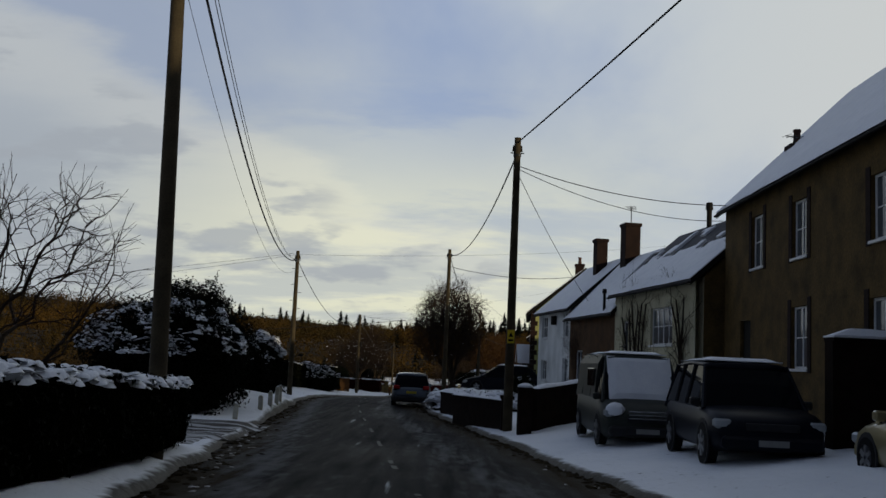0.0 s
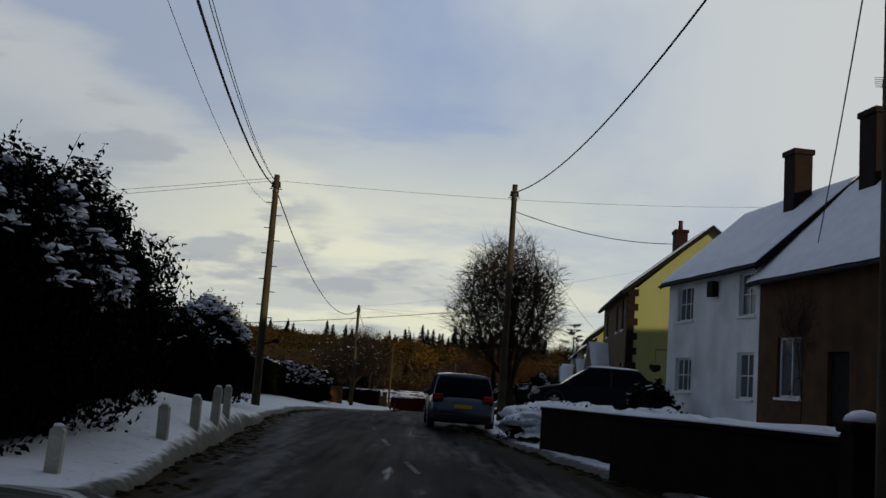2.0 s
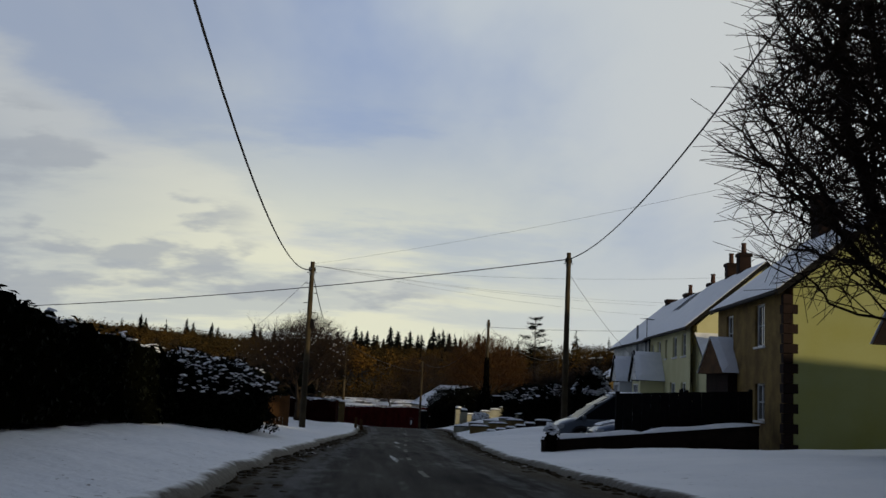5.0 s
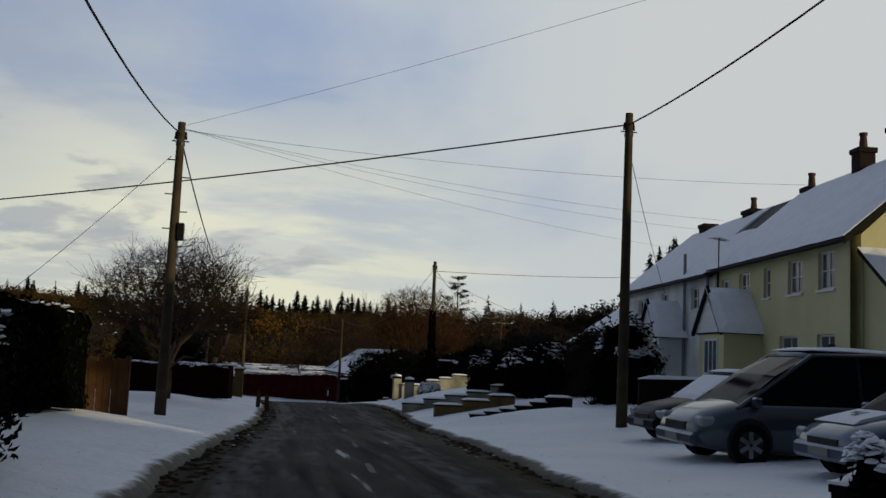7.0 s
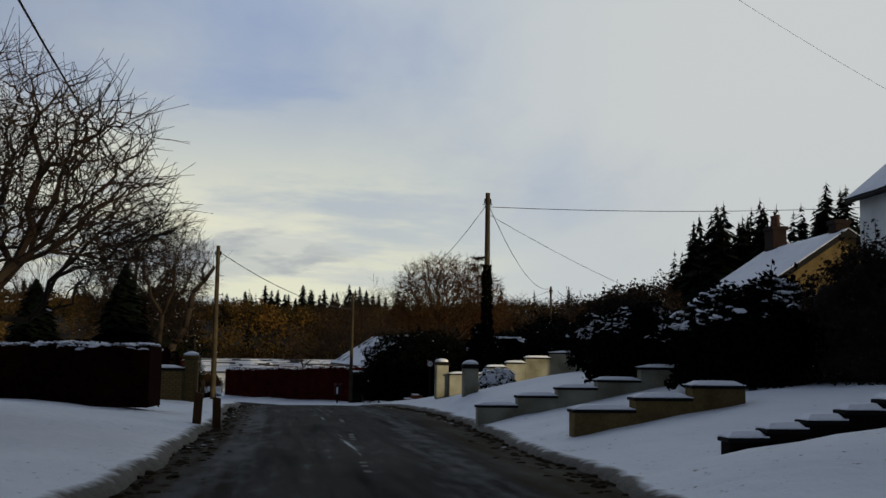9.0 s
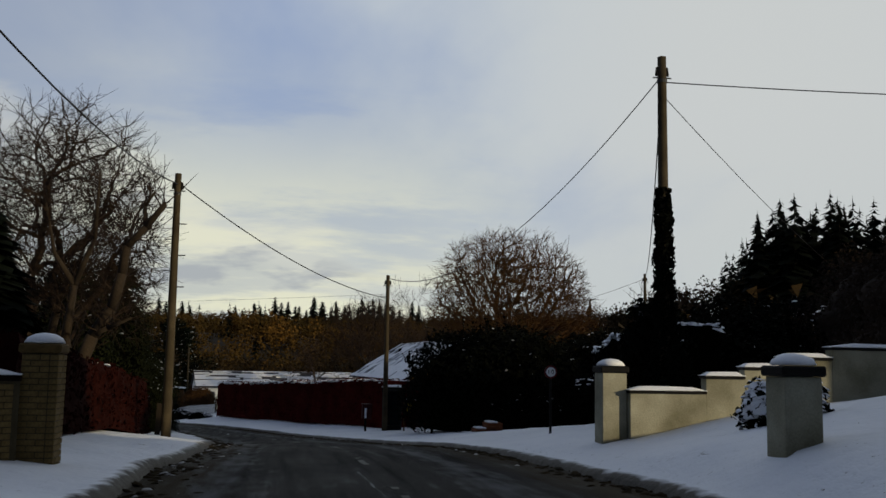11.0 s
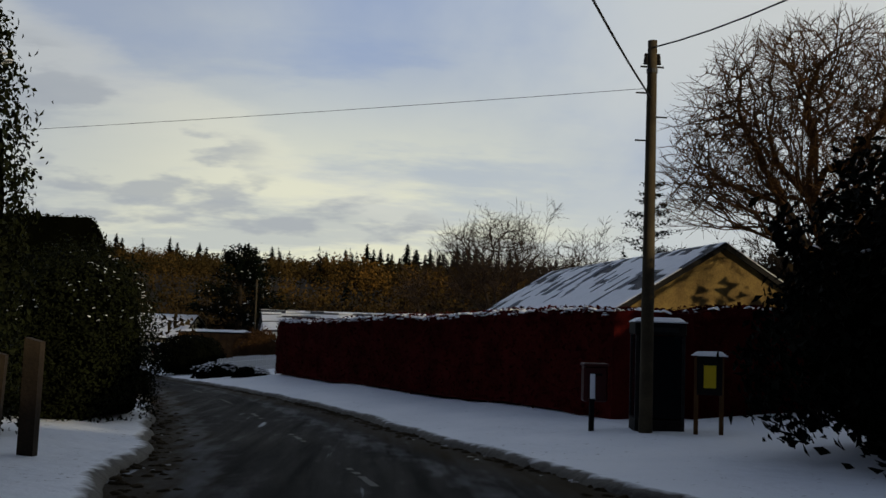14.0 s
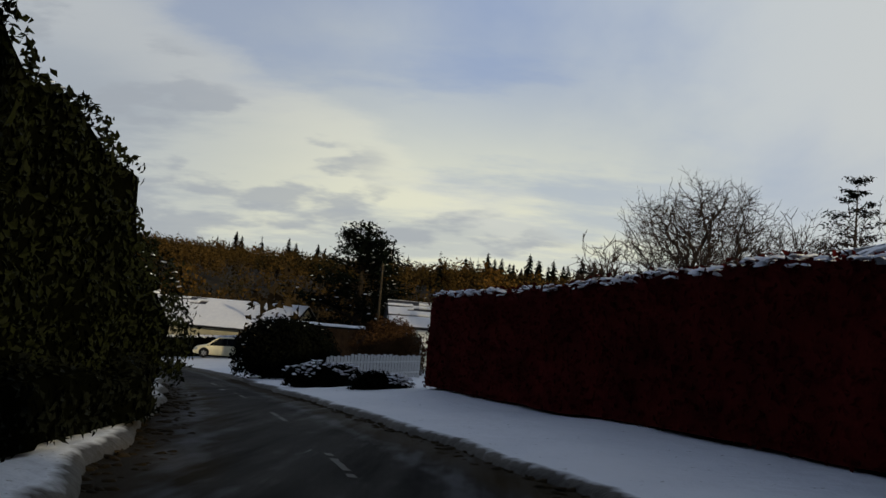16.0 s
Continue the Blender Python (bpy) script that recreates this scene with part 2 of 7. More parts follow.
def road_material():
    m = bpy.data.materials.new("wet_asphalt_with_slush")
    m.use_nodes = True
    nd, lk = m.node_tree.nodes, m.node_tree.links
    bs = nd["Principled BSDF"]
    at = nd.new("ShaderNodeAttribute")
    at.attribute_name = "across"
    sepx = nd.new("ShaderNodeSeparateXYZ")
    lk.new(at.outputs["Vector"], sepx.inputs[0])
    tc = nd.new("ShaderNodeTexCoord")
    mp = nd.new("ShaderNodeMapping")
    mp.inputs["Scale"].default_value = (2.4, 0.11, 1)
    lk.new(tc.outputs["Object"], mp.inputs[0])
    streak, grit, patch = (nd.new("ShaderNodeTexNoise") for _ in range(3))
    for n, s, d in ((streak, 1.6, 7), (grit, 90, 3), (patch, 0.25, 4)):
        n.inputs["Scale"].default_value, n.inputs["Detail"].default_value = s, d
    lk.new(mp.outputs[0], streak.inputs["Vector"])
    lk.new(tc.outputs["Object"], grit.inputs["Vector"])
    lk.new(tc.outputs["Object"], patch.inputs["Vector"])

    def rng(src, a, b, lo=0.0, hi=1.0):
        n = nd.new("ShaderNodeMapRange")
        n.inputs[1].default_value, n.inputs[2].default_value, n.inputs[3].default_value, n.inputs[4].default_value = a, b, lo, hi
        lk.new(src, n.inputs[0])
        return n.outputs[0]

    def mth(op, a, b):
        n = nd.new("ShaderNodeMath")
        n.operation = op
        for i, v in enumerate((a, b)):
            if isinstance(v, (int, float)):
                n.inputs[i].default_value = v
            else:
                lk.new(v, n.inputs[i])
        return n.outputs[0]

    def mix(f, a, b):
        n = nd.new("ShaderNodeMix")
        n.data_type = "RGBA"
        for i, v in ((0, f), (6, a), (7, b)):
            if isinstance(v, tuple):
                n.inputs[i].default_value = (*v, 1)
            else:
                lk.new(v, n.inputs[i])
        return n.outputs[2]

    edge = sepx.outputs[0]          # metres to the nearer edge
    slush = sepx.outputs[1]         # weight of the unswept strips
    tar = mix(rng(patch.outputs[0], 0.35, 0.7), (0.0045, 0.0046, 0.005), (0.0105, 0.0105, 0.0115))
    ragged = mth("ADD", edge, mth("MULTIPLY", mth("SUBTRACT", streak.outputs[0], 0.5), 1.1))
    grime = mth("MULTIPLY", rng(ragged, 1.15, 0.55), rng(patch.outputs[0], 0.3, 0.6, 0.75, 1.0))
    brown = mix(grime, tar, mix(rng(grit.outputs[0], 0.35, 0.65), (0.013, 0.0095, 0.0045), (0.036, 0.026, 0.012)))
    ripple = nd.new("ShaderNodeTexNoise")
    ripple.inputs["Scale"].default_value, ripple.inputs["Detail"].default_value = 2.4, 8
    mp2 = nd.new("ShaderNodeMapping")
    mp2.inputs["Scale"].default_value = (1.9, 0.5, 1)
    lk.new(tc.outputs["Object"], mp2.inputs[0])
    lk.new(mp2.outputs[0], ripple.inputs["Vector"])
    lying = rng(mth("ADD", mth("MULTIPLY", slush, 0.14), streak.outputs[0]), 0.72, 0.80)
    crust = mth("MULTIPLY", rng(mth("ADD", mth("MULTIPLY", sepx.outputs[2], 0.22), mth("ADD", mth("MULTIPLY", ripple.outputs[0], 0.6), mth("MULTIPLY", streak.outputs[0], 0.4))), 0.56, 0.80), 0.9)
    film = mix(crust, brown, (0.075, 0.079, 0.086))
    lk.new(mix(lying, film, (0.34, 0.36, 0.39)), bs.inputs["Base Color"])
    lk.new(mth("ADD", rng(grit.outputs[0], 0.3, 0.7, 0.42, 0.65), mth("MULTIPLY", rng(patch.outputs[0], 0.3, 0.7), 0.15)), bs.inputs["Roughness"])
    lk.new(rng(streak.outputs[0], 0.30, 0.75, 0.004, 0.03), bs.inputs["Specular IOR Level"])
    bp = nd.new("ShaderNodeBump")
    bp.inputs["Strength"].default_value, bp.inputs["Distance"].default_value = 0.35, 0.02
    lk.new(mth("ADD", grit.outputs[0], mth("MULTIPLY", lying, 1.5)), bp.inputs["Height"])
    lk.new(bp.outputs[0], bs.inputs["Normal"])
    return m


ASPHALT = road_material()


def snow_material():
    """Lying snow: soft lumps, a fine crust, bent grass showing through, and road dirt thrown on its edge."""
    m = bpy.data.materials.new("lying_snow")
    m.use_nodes = True
    nd, lk = m.node_tree.nodes, m.node_tree.links
    bs = nd["Principled BSDF"]
    bs.inputs["Roughness"].default_value, bs.inputs["Specular IOR Level"].default_value = 0.65, 0.3
    at = nd.new("ShaderNodeAttribute")
    at.attribute_name = "verge"
    tc = nd.new("ShaderNodeTexCoord")

    def tex(scale, detail, rough=0.5):
        n = nd.new("ShaderNodeTexNoise")
        n.inputs["Scale"].default_value, n.inputs["Detail"].default_value, n.inputs["Roughness"].default_value = scale, detail, rough
        lk.new(tc.outputs["Object"], n.inputs["Vector"])
        return n.outputs[0]

    def rng(src, a, b, lo=0.0, hi=1.0):
        n = nd.new("ShaderNodeMapRange")
        n.inputs[1].default_value, n.inputs[2].default_value, n.inputs[3].default_value, n.inputs[4].default_value = a, b, lo, hi
        lk.new(src, n.inputs[0])
        return n.outputs[0]

    def mth(op, a, b):
        n = nd.new("ShaderNodeMath")
        n.operation = op
        for i, v in enumerate((a, b)):
            if isinstance(v, (int, float)):
                n.inputs[i].default_value = v
            else:
                lk.new(v, n.inputs[i])
        return n.outputs[0]

    def mix(f, a, b):
        n = nd.new("ShaderNodeMix")
        n.data_type = "RGBA"
        for i, v in ((0, f), (6, a), (7, b)):
            if isinstance(v, tuple):
                n.inputs[i].default_value = (*v, 1)
            else:
                lk.new(v, n.inputs[i])
        return n.outputs[2]
    big, mid, fine, speck = tex(0.5, 4), tex(3.2, 5), tex(28, 4), tex(7.5, 6, 0.65)
    clean = mix(rng(big, 0.35, 0.7), (0.80, 0.82, 0.85), (0.72, 0.75, 0.79))
    away = at.outputs["Fac"]
    dirty = rng(mth("ADD", rng(away, 0.0, 0.45, 0.62, 0.0), mth("MULTIPLY", mid, 0.45)), 0.46, 0.66)
    grass = mth("MULTIPLY", rng(mth("ADD", speck, rng(away, 0.0, 3.0, 0.05, 0.0)), 0.66, 0.72), rng(big, 0.42, 0.55))
    tint = mix(dirty, clean, (0.024, 0.018, 0.009))
    lk.new(mix(grass, tint, (0.05, 0.045, 0.022)), bs.inputs["Base Color"])
    bp = nd.new("ShaderNodeBump")
    bp.inputs["Strength"].default_value, bp.inputs["Distance"].default_value = 0.75, 0.07
    lk.new(mth("ADD", mth("MULTIPLY", mid, 1.0), mth("ADD", mth("MULTIPLY", fine, 0.16), mth("MULTIPLY", dirty, -0.3))), bp.inputs["Height"])
    lk.new(bp.outputs[0], bs.inputs["Normal"])
    return m


SNOW = snow_material()

# ---- small building helpers ----
def part(name, bm, mat, parent=None, label="", smooth=False):
    """Links a bmesh as one mesh object, under a thing where one is given."""
    me = bpy.data.meshes.new(name)
    bm.normal_update()
    bm.to_mesh(me)
    bm.free()
    me.materials.append(mat)
    if smooth:
        me.polygons.foreach_set("use_smooth", [True] * len(me.polygons))
    ob = new(name, me)
    ob.parent = parent
    if label:
        ob["label"] = label
    return ob


def thing(name, m, label, category, group="", kind=""):
    """An Empty at the base of a thing, at the pose m."""
    ob = new(name)
    ob.empty_display_size = 0.2
    ob.matrix_world = m
    return tagged(ob, label, category, group, kind)


def mesh_from(name, verts, faces, mat, parent=None, label="", smooth=False):
    me = bpy.data.meshes.new(name)
    me.from_pydata([tuple(v) for v in verts], [], [tuple(f) for f in faces])
    me.materials.append(mat)
    if smooth:
        me.polygons.foreach_set("use_smooth", [True] * len(me.polygons))
    ob = new(name, me)
    ob.parent = parent
    if label:
        ob["label"] = label
    return ob


def box(bm, x0, x1, y0, y1, z0, z1, bevel=0.0, m=None):
    made = bmesh.ops.create_cube(bm, size=1)["verts"]
    for v in made:
        v.co = Vector(((x0 + x1) / 2 + v.co.x * (x1 - x0), (y0 + y1) / 2 + v.co.y * (y1 - y0), (z0 + z1) / 2 + v.co.z * (z1 - z0)))
    if bevel:
        edges = list({e for v in made for e in v.link_edges})
        made = bmesh.ops.bevel(bm, geom=edges, offset=bevel, segments=1, affect="EDGES")["verts"]
    if m is not None:
        for v in made:
            v.co = m @ v.co
    return made


def boxed(*a, **k):
    bm = bmesh.new()
    box(bm, *a, **k)
    return bm


def tube(bm, a, b, r0, r1=None, n=8, caps=True):
    a, b = Vector(a), Vector(b)
    r1 = r0 if r1 is None else r1
    d = (b - a).normalized()
    s = d.orthogonal().normalized()
    t = d.cross(s)
    rings = []
    for p, r in ((a, r0), (b, r1)):
        rings.append([bm.verts.new(p + r * (math.cos(k * math.tau / n) * s + math.sin(k * math.tau / n) * t)) for k in range(n)])
    for k in range(n):
        bm.faces.new((rings[0][k], rings[0][(k + 1) % n], rings[1][(k + 1) % n], rings[1][k]))
    if caps:
        bm.faces.new(rings[0][::-1])
        bm.faces.new(rings[1])


def tubed(a, b, r0, r1=None, n=8):
    bm = bmesh.new()
    tube(bm, a, b, r0, r1, n)
    return bm


def prism(bm, outline, axis, a, b):
    """A closed outline of (p, q) pairs, drawn out along an axis (0 x, 1 y, 2 z) from a to b."""
    def at(p, q, w):
        return {0: (w, p, q), 1: (p, w, q), 2: (p, q, w)}[axis]
    r0 = [bm.verts.new(at(p, q, a)) for p, q in outline]
    r1 = [bm.verts.new(at(p, q, b)) for p, q in outline]
    n = len(outline)
    for k in range(n):
        bm.faces.new((r0[k], r0[(k + 1) % n], r1[(k + 1) % n], r1[k]))
    bm.faces.new(r0[::-1])
    bm.faces.new(r1)
    bmesh.ops.recalc_face_normals(bm, faces=bm.faces)


def lerp(x, xs, ys):
    if x <= xs[0]:
        return ys[0]
    for k in range(1, len(xs)):
        if x < xs[k]:
            return ys[k - 1] + (ys[k] - ys[k - 1]) * (x - xs[k - 1]) / (xs[k] - xs[k - 1])
    return ys[-1]


# ---- the lie of the land: road edges and heights along the way ----
RY = (-60, 0, 15, 31, 44, 52, 65, 73, 81, 92, 101, 114, 122, 130, 138, 147, 154, 161, 168.6, 175, 186.6, 200, 225, 260, 320)
RL = (6.3, -2.0, -3.96, -5.8, -6.85, -7.6, -7.75, -7.45, -7.1, -6.6, -6.0, -5.7, -5.85, -5.75, -5.75, -6.7, -7.6, -9.0, -10.9, -12.3, -16.3, -22.0, -34, -52, -82)
RR = (13.3, 5.0, 3.0, 1.45, -0.5, -1.25, -2.1, -2.2, -1.85, -1.2, -0.9, 0.2, 0.4, 0.3, 0.0, -0.65, -2.2, -4.0, -6.0, -8.6, -13.2, -18.0, -29, -45, -72)
ZY = (-60, 0, 5.6, 10.8, 15.9, 21, 26, 31, 35.6, 58.5, 65, 70, 75, 80, 82, 103, 110, 120, 124, 129, 134, 138.7, 143, 148, 153, 158.5, 180, 200, 225, 300, 360, 420, 650, 800, 1500)
ZZ = (0.6, 0.05, -0.25, -0.46, -0.66, -0.78, -0.88, -0.95, -0.99, -1.11, -1.26, -1.45, -1.63, -1.8, -1.88, -2.55, -2.72, -2.94, -3.05, -3.24, -3.48, -3.8, -4.14, -4.45, -4.7, -5.0, -5.75, -6.7, -8.0, -9.5, -8, -2.5, 19, 24, 30)


def smooth_lerp(y, ys, zs):
    return sum(lerp(y + d, ys, zs) for d in (-4, -2, 0, 2, 4)) / 5


def along_table(zs, ys):
    return [smooth_lerp(-70 + 0.25 * k, ys, zs) for k in range(6400)]


def look_up(table, y):
    k = min(6398.0, max(0.0, (y + 70) * 4))
    i = int(k)
    return table[i] + (table[i + 1] - table[i]) * (k - i)


LEFT_TABLE, RIGHT_TABLE, LEVEL_TABLE = along_table(RL, RY), along_table(RR, RY), along_table(ZZ, ZY)


def road_left(y):
    return look_up(LEFT_TABLE, y)


def road_right(y):
    return look_up(RIGHT_TABLE, y)


def road_z(y):
    return look_up(LEVEL_TABLE, y)


def land(x, y):
    """Height of the snow-covered ground beside the road."""
    l, r = road_left(y), road_right(y)
    z = road_z(y)
    if x < l:
        d = l - x
        rise = lerp(y, (0, 35, 45, 60, 90, 110, 130, 150, 170), (0.03, 0.03, 0.10, 0.12, 0.11, 0.12, 0.10, 0.05, 0.04))
        z += 0.10 * min(1, d / 0.16) + rise * min(d, 4.0)
        bank = max(0, min(1, (20.6 - y) / 2))
        q = min(1, max(0, (d - 0.1) / 0.8))
        z += 0.16 * bank * q * q * (3 - 2 * q)
        ridge = min(1.0, max(0.0, (y - 33.5) / 3.5)) * min(1.0, max(0.0, (50.0 - y) / 6.0))
        z += lerp(y, (36, 39, 43), (0.22, 0.32, 0.40)) * ridge * min(1.0, d / 0.45) * min(1.0, max(0.0, (3.8 - d) / 1.4))
        if y > 330:
            z += 0.055 * min(d, 350)
    elif x > r:
        d = x - r
        rise = lerp(y, (0, 12, 20, 33, 45, 75, 81, 89, 95, 105, 128, 140, 155, 175), (0.10, 0.14, 0.14, 0.13, 0.07, 0.08, 0.045, 0.06, 0.11, 0.18, 0.22, 0.10, 0.06, 0.10))
        z += 0.10 * min(1, d / 0.16) + rise * (max(0, min(d, 4.5) - 0.3) + 0.6 * max(0, min(d, 10.0) - 4.5))
        if y < 330:
            z += 0.05 * max(0, min(d, 60) - 10)
            z += lerp(y, (195, 230), (0.10, 0.27)) * max(0, min(x, 90) - 22) * max(0, min(1, (y - 90) / 60))
        q = max(0.0, min(1.0, (d - 0.3) / 0.9)) * max(0.0, 1 - ((y - 118.5) / 7.0) ** 2)
        z += 0.36 * q
        z += 0.17 * max(0.0, min(1.0, (d - 0.5) / 0.8)) * max(0.0, 1 - ((y - 99.4) / 1.9) ** 2) * max(0.0, min(1.0, (5.5 - d) / 1.0))
    else:
        d = 0
        z -= 0.06
    z += (0.045 * noise.noise((x * 0.9, y * 0.9, 0.3)) + 0.022 * noise.noise((x * 2.6, y * 2.6, 1.3))) * min(1, d / 0.6) + 0.10 * noise.noise((x * 0.16, y * 0.16, 4)) * min(1, d / 3)
    if y > 330:
        z += 7 * noise.noise((x * 0.006, y * 0.008, 1.7))
    return z

# ---- ground and road ----
def build_ground():
    left_cols = [0, .05, .12, .2, .32, .5, .8, 1.1, 1.5, 1.9, 2.4, 3, 3.6, 4.3, 5, 6, 7.5, 9, 11, 14, 18, 24, 32, 45, 65, 95, 140, 220, 350, 600, 1000]
    right_cols = [0, .05, .12, .2, .32, .5, .8, 1.1, 1.5, 1.9, 2.4, 3, 3.6, 4.3, 5, 6, 7, 8, 9, 10, 12, 15, 19, 25, 34, 48, 70, 100, 140, 220, 350, 600, 1000]
    rows = list(np.arange(-40, 0, 1.5)) + list(np.arange(0, 200, 0.4)) + list(np.arange(200, 210, 1.0)) + list(np.arange(210, 330, 6)) + list(np.arange(330, 900, 20)) + [950, 1050, 1200, 1500]
    verts, faces = [], []
    w = len(left_cols) + len(right_cols)
    for y in rows:
        y = float(y)
        l, r = road_left(y), road_right(y)
        wob = 0.24 * noise.noise((0.45 * y, 7.7, 0))
        wob_r = 0.24 * noise.noise((0.45 * y, 1.7, 9))
        for d in reversed(left_cols):
            x = l - d + wob * (d < 6)
            verts.append((x, y, land(l - d, y) - (0.05 if d == 0 else 0)))
        for d in right_cols:
            x = r + d + wob_r * (d < 6)
            verts.append((x, y, land(r + d, y) - (0.05 if d == 0 else 0)))
    for i in range(len(rows) - 1):
        for j in range(w - 1):
            a = i * w + j
            faces.append((a, a + 1, a + w + 1, a + w))
    ob = mesh_from("ground", verts, faces, SNOW, smooth=True)
    at = ob.data.attributes.new("verge", "FLOAT", "POINT")
    at.data.foreach_set("value", [d for _ in rows for d in (*reversed(left_cols), *right_cols)])
    ob.data.materials.append(HILL)
    cy = [0.5 * (rows[i] + rows[i + 1]) for i in range(len(rows) - 1)]
    idx = [1 if cy[i] > 232 else 0 for i in range(len(rows) - 1) for _ in range(w - 1)]
    ob.data.polygons.foreach_set("material_index", idx)
    tagged(ob, "snow-covered verges and gardens rising to a wooded hill", "ground", kind="structure")


def build_road():
    ys = np.arange(-40, 320, 0.8)
    cols = 33
    verts, faces, across = [], [], []
    for y in ys:
        y = float(y)
        l, r = road_left(y) - 0.35, road_right(y) + 0.35
        for k in range(cols):
            f = k / (cols - 1)
            x = l + (r - l) * f
            camber = 0.05 * (1 - (2 * f - 1) ** 2)
            verts.append((x, y, road_z(y) - 0.03 + camber))
            e = min(x - road_left(y), road_right(y) - x)
            # unswept strips lie between and beside the wheel tracks
            g = (x - l) / (r - l)
            strips = 0.6 * math.exp(-((g - 0.46) / 0.045) ** 2) + 0.5 * math.exp(-((g - 0.985) / 0.03) ** 2) + 0.7 * math.exp(-((g - 0.04) / 0.035) ** 2)
            across.append((e, strips, math.exp(-((g - 0.19) / 0.06) ** 2) + 0.85 * math.exp(-((g - 0.70) / 0.06) ** 2)))
    for i in range(len(ys) - 1):
        for j in range(cols - 1):
            a = i * cols + j
            faces.append((a, a + 1, a + cols + 1, a + cols))
    ob = mesh_from("road", verts, faces, ASPHALT, smooth=True)
    at = ob.data.attributes.new("across", "FLOAT_VECTOR", "POINT")
    at.data.foreach_set("vector", [v for t in across for v in t])
    tagged(ob, "wet dark asphalt lane with slush and dirty edges", "road", kind="structure")


build_ground()
build_road()


def build_centre_line():
    """Worn white dashes; most of the paint is gone or lies under slush."""
    line = thing("centre_line", pose(0, 0, 0), "worn white painted dashes down the middle of the lane", "road marking", kind="structure")
    rng = random.Random(3)
    y = 6.0
    while y < 190:
        n, w = 8, 0.05
        verts, faces = [], []
        for k in range(n + 1):
            yy = y + 2.0 * k / n
            f = 0.50
            l, r = road_left(yy), road_right(yy)
            x = l + (r - l) * f
            fr = (x - l + 0.35) / (r - l + 0.7)
            z = road_z(yy) - 0.03 + 0.05 * (1 - (2 * fr - 1) ** 2) + 0.006
            for s in (-1, 1):
                verts.append((x + s * w * rng.uniform(0.7, 1.2), yy, z))
        for k in range(n):
            if rng.random() < 0.72:
                faces.append((2 * k, 2 * k + 1, 2 * k + 3, 2 * k + 2))
        if faces and y not in (0,):
            mesh_from("dash", verts, faces, ROAD_PAINT, line)
        y += 6.0


ROAD_PAINT = material("worn_road_paint", (0.060, 0.060, 0.057), 0.7, scale=3, fine=30, bump=0.1, spread=0.3, second=(0.06, 0.06, 0.06))
build_centre_line()


def build_side_track():
    """The mouth of a side track, snow churned by wheels."""
    verts, faces, across = [], [], []
    nx, ny = 44, 26
    for i in range(nx + 1):
        for j in range(ny + 1):
            v = j / ny
            x = road_left(26) + 0.15 - 11.5 * i / nx
            flare = 1.8 * max(0, 1 - i / 9) ** 2
            y = 20.9 - flare + (9.4 + 2 * flare) * v
            rut = 0.02 * math.sin(v * 26 + 0.6 * noise.noise((x * 0.4, 2, 0)))
            rim = 0.07 if j in (0, ny) or i == 0 else 0
            verts.append((x, y, max(land(x, y), road_z(y) - 0.02) + 0.03 + rut - rim))
            across.append((1.2 * min(1, i / 6), 0.9 + 0.5 * math.sin(v * 19), 1.6))
    for i in range(nx):
        for j in range(ny):
            a = i * (ny + 1) + j
            faces.append((a, a + ny + 1, a + ny + 2, a + 1))
    ob = mesh_from("side_track", verts, faces, CHURNED, smooth=True)
    tagged(ob, "side track of churned snow with muddy wheel ruts", "track", kind="structure")


CHURNED = material("churned_snow", (0.40, 0.41, 0.42), 0.7, scale=1.5, fine=18, bump=0.6, spread=0.2, second=(0.018, 0.013, 0.008), amount=0.82)
_n = CHURNED.node_tree
_m = _n.nodes.new("ShaderNodeMapping")
_m.inputs["Scale"].default_value = (0.10, 1.7, 1)
_t = [n for n in _n.nodes if n.type == "TEX_COORD"][0]
_n.links.new(_t.outputs["Object"], _m.inputs[0])
for _x in [n for n in _n.nodes if n.type == "TEX_NOISE"]:
    _n.links.new(_m.outputs[0], _x.inputs["Vector"])
_r = [n for n in _n.nodes if n.type == "MAP_RANGE"][0]
_r.inputs[1].default_value, _r.inputs[2].default_value = 0.43, 0.53
build_side_track()

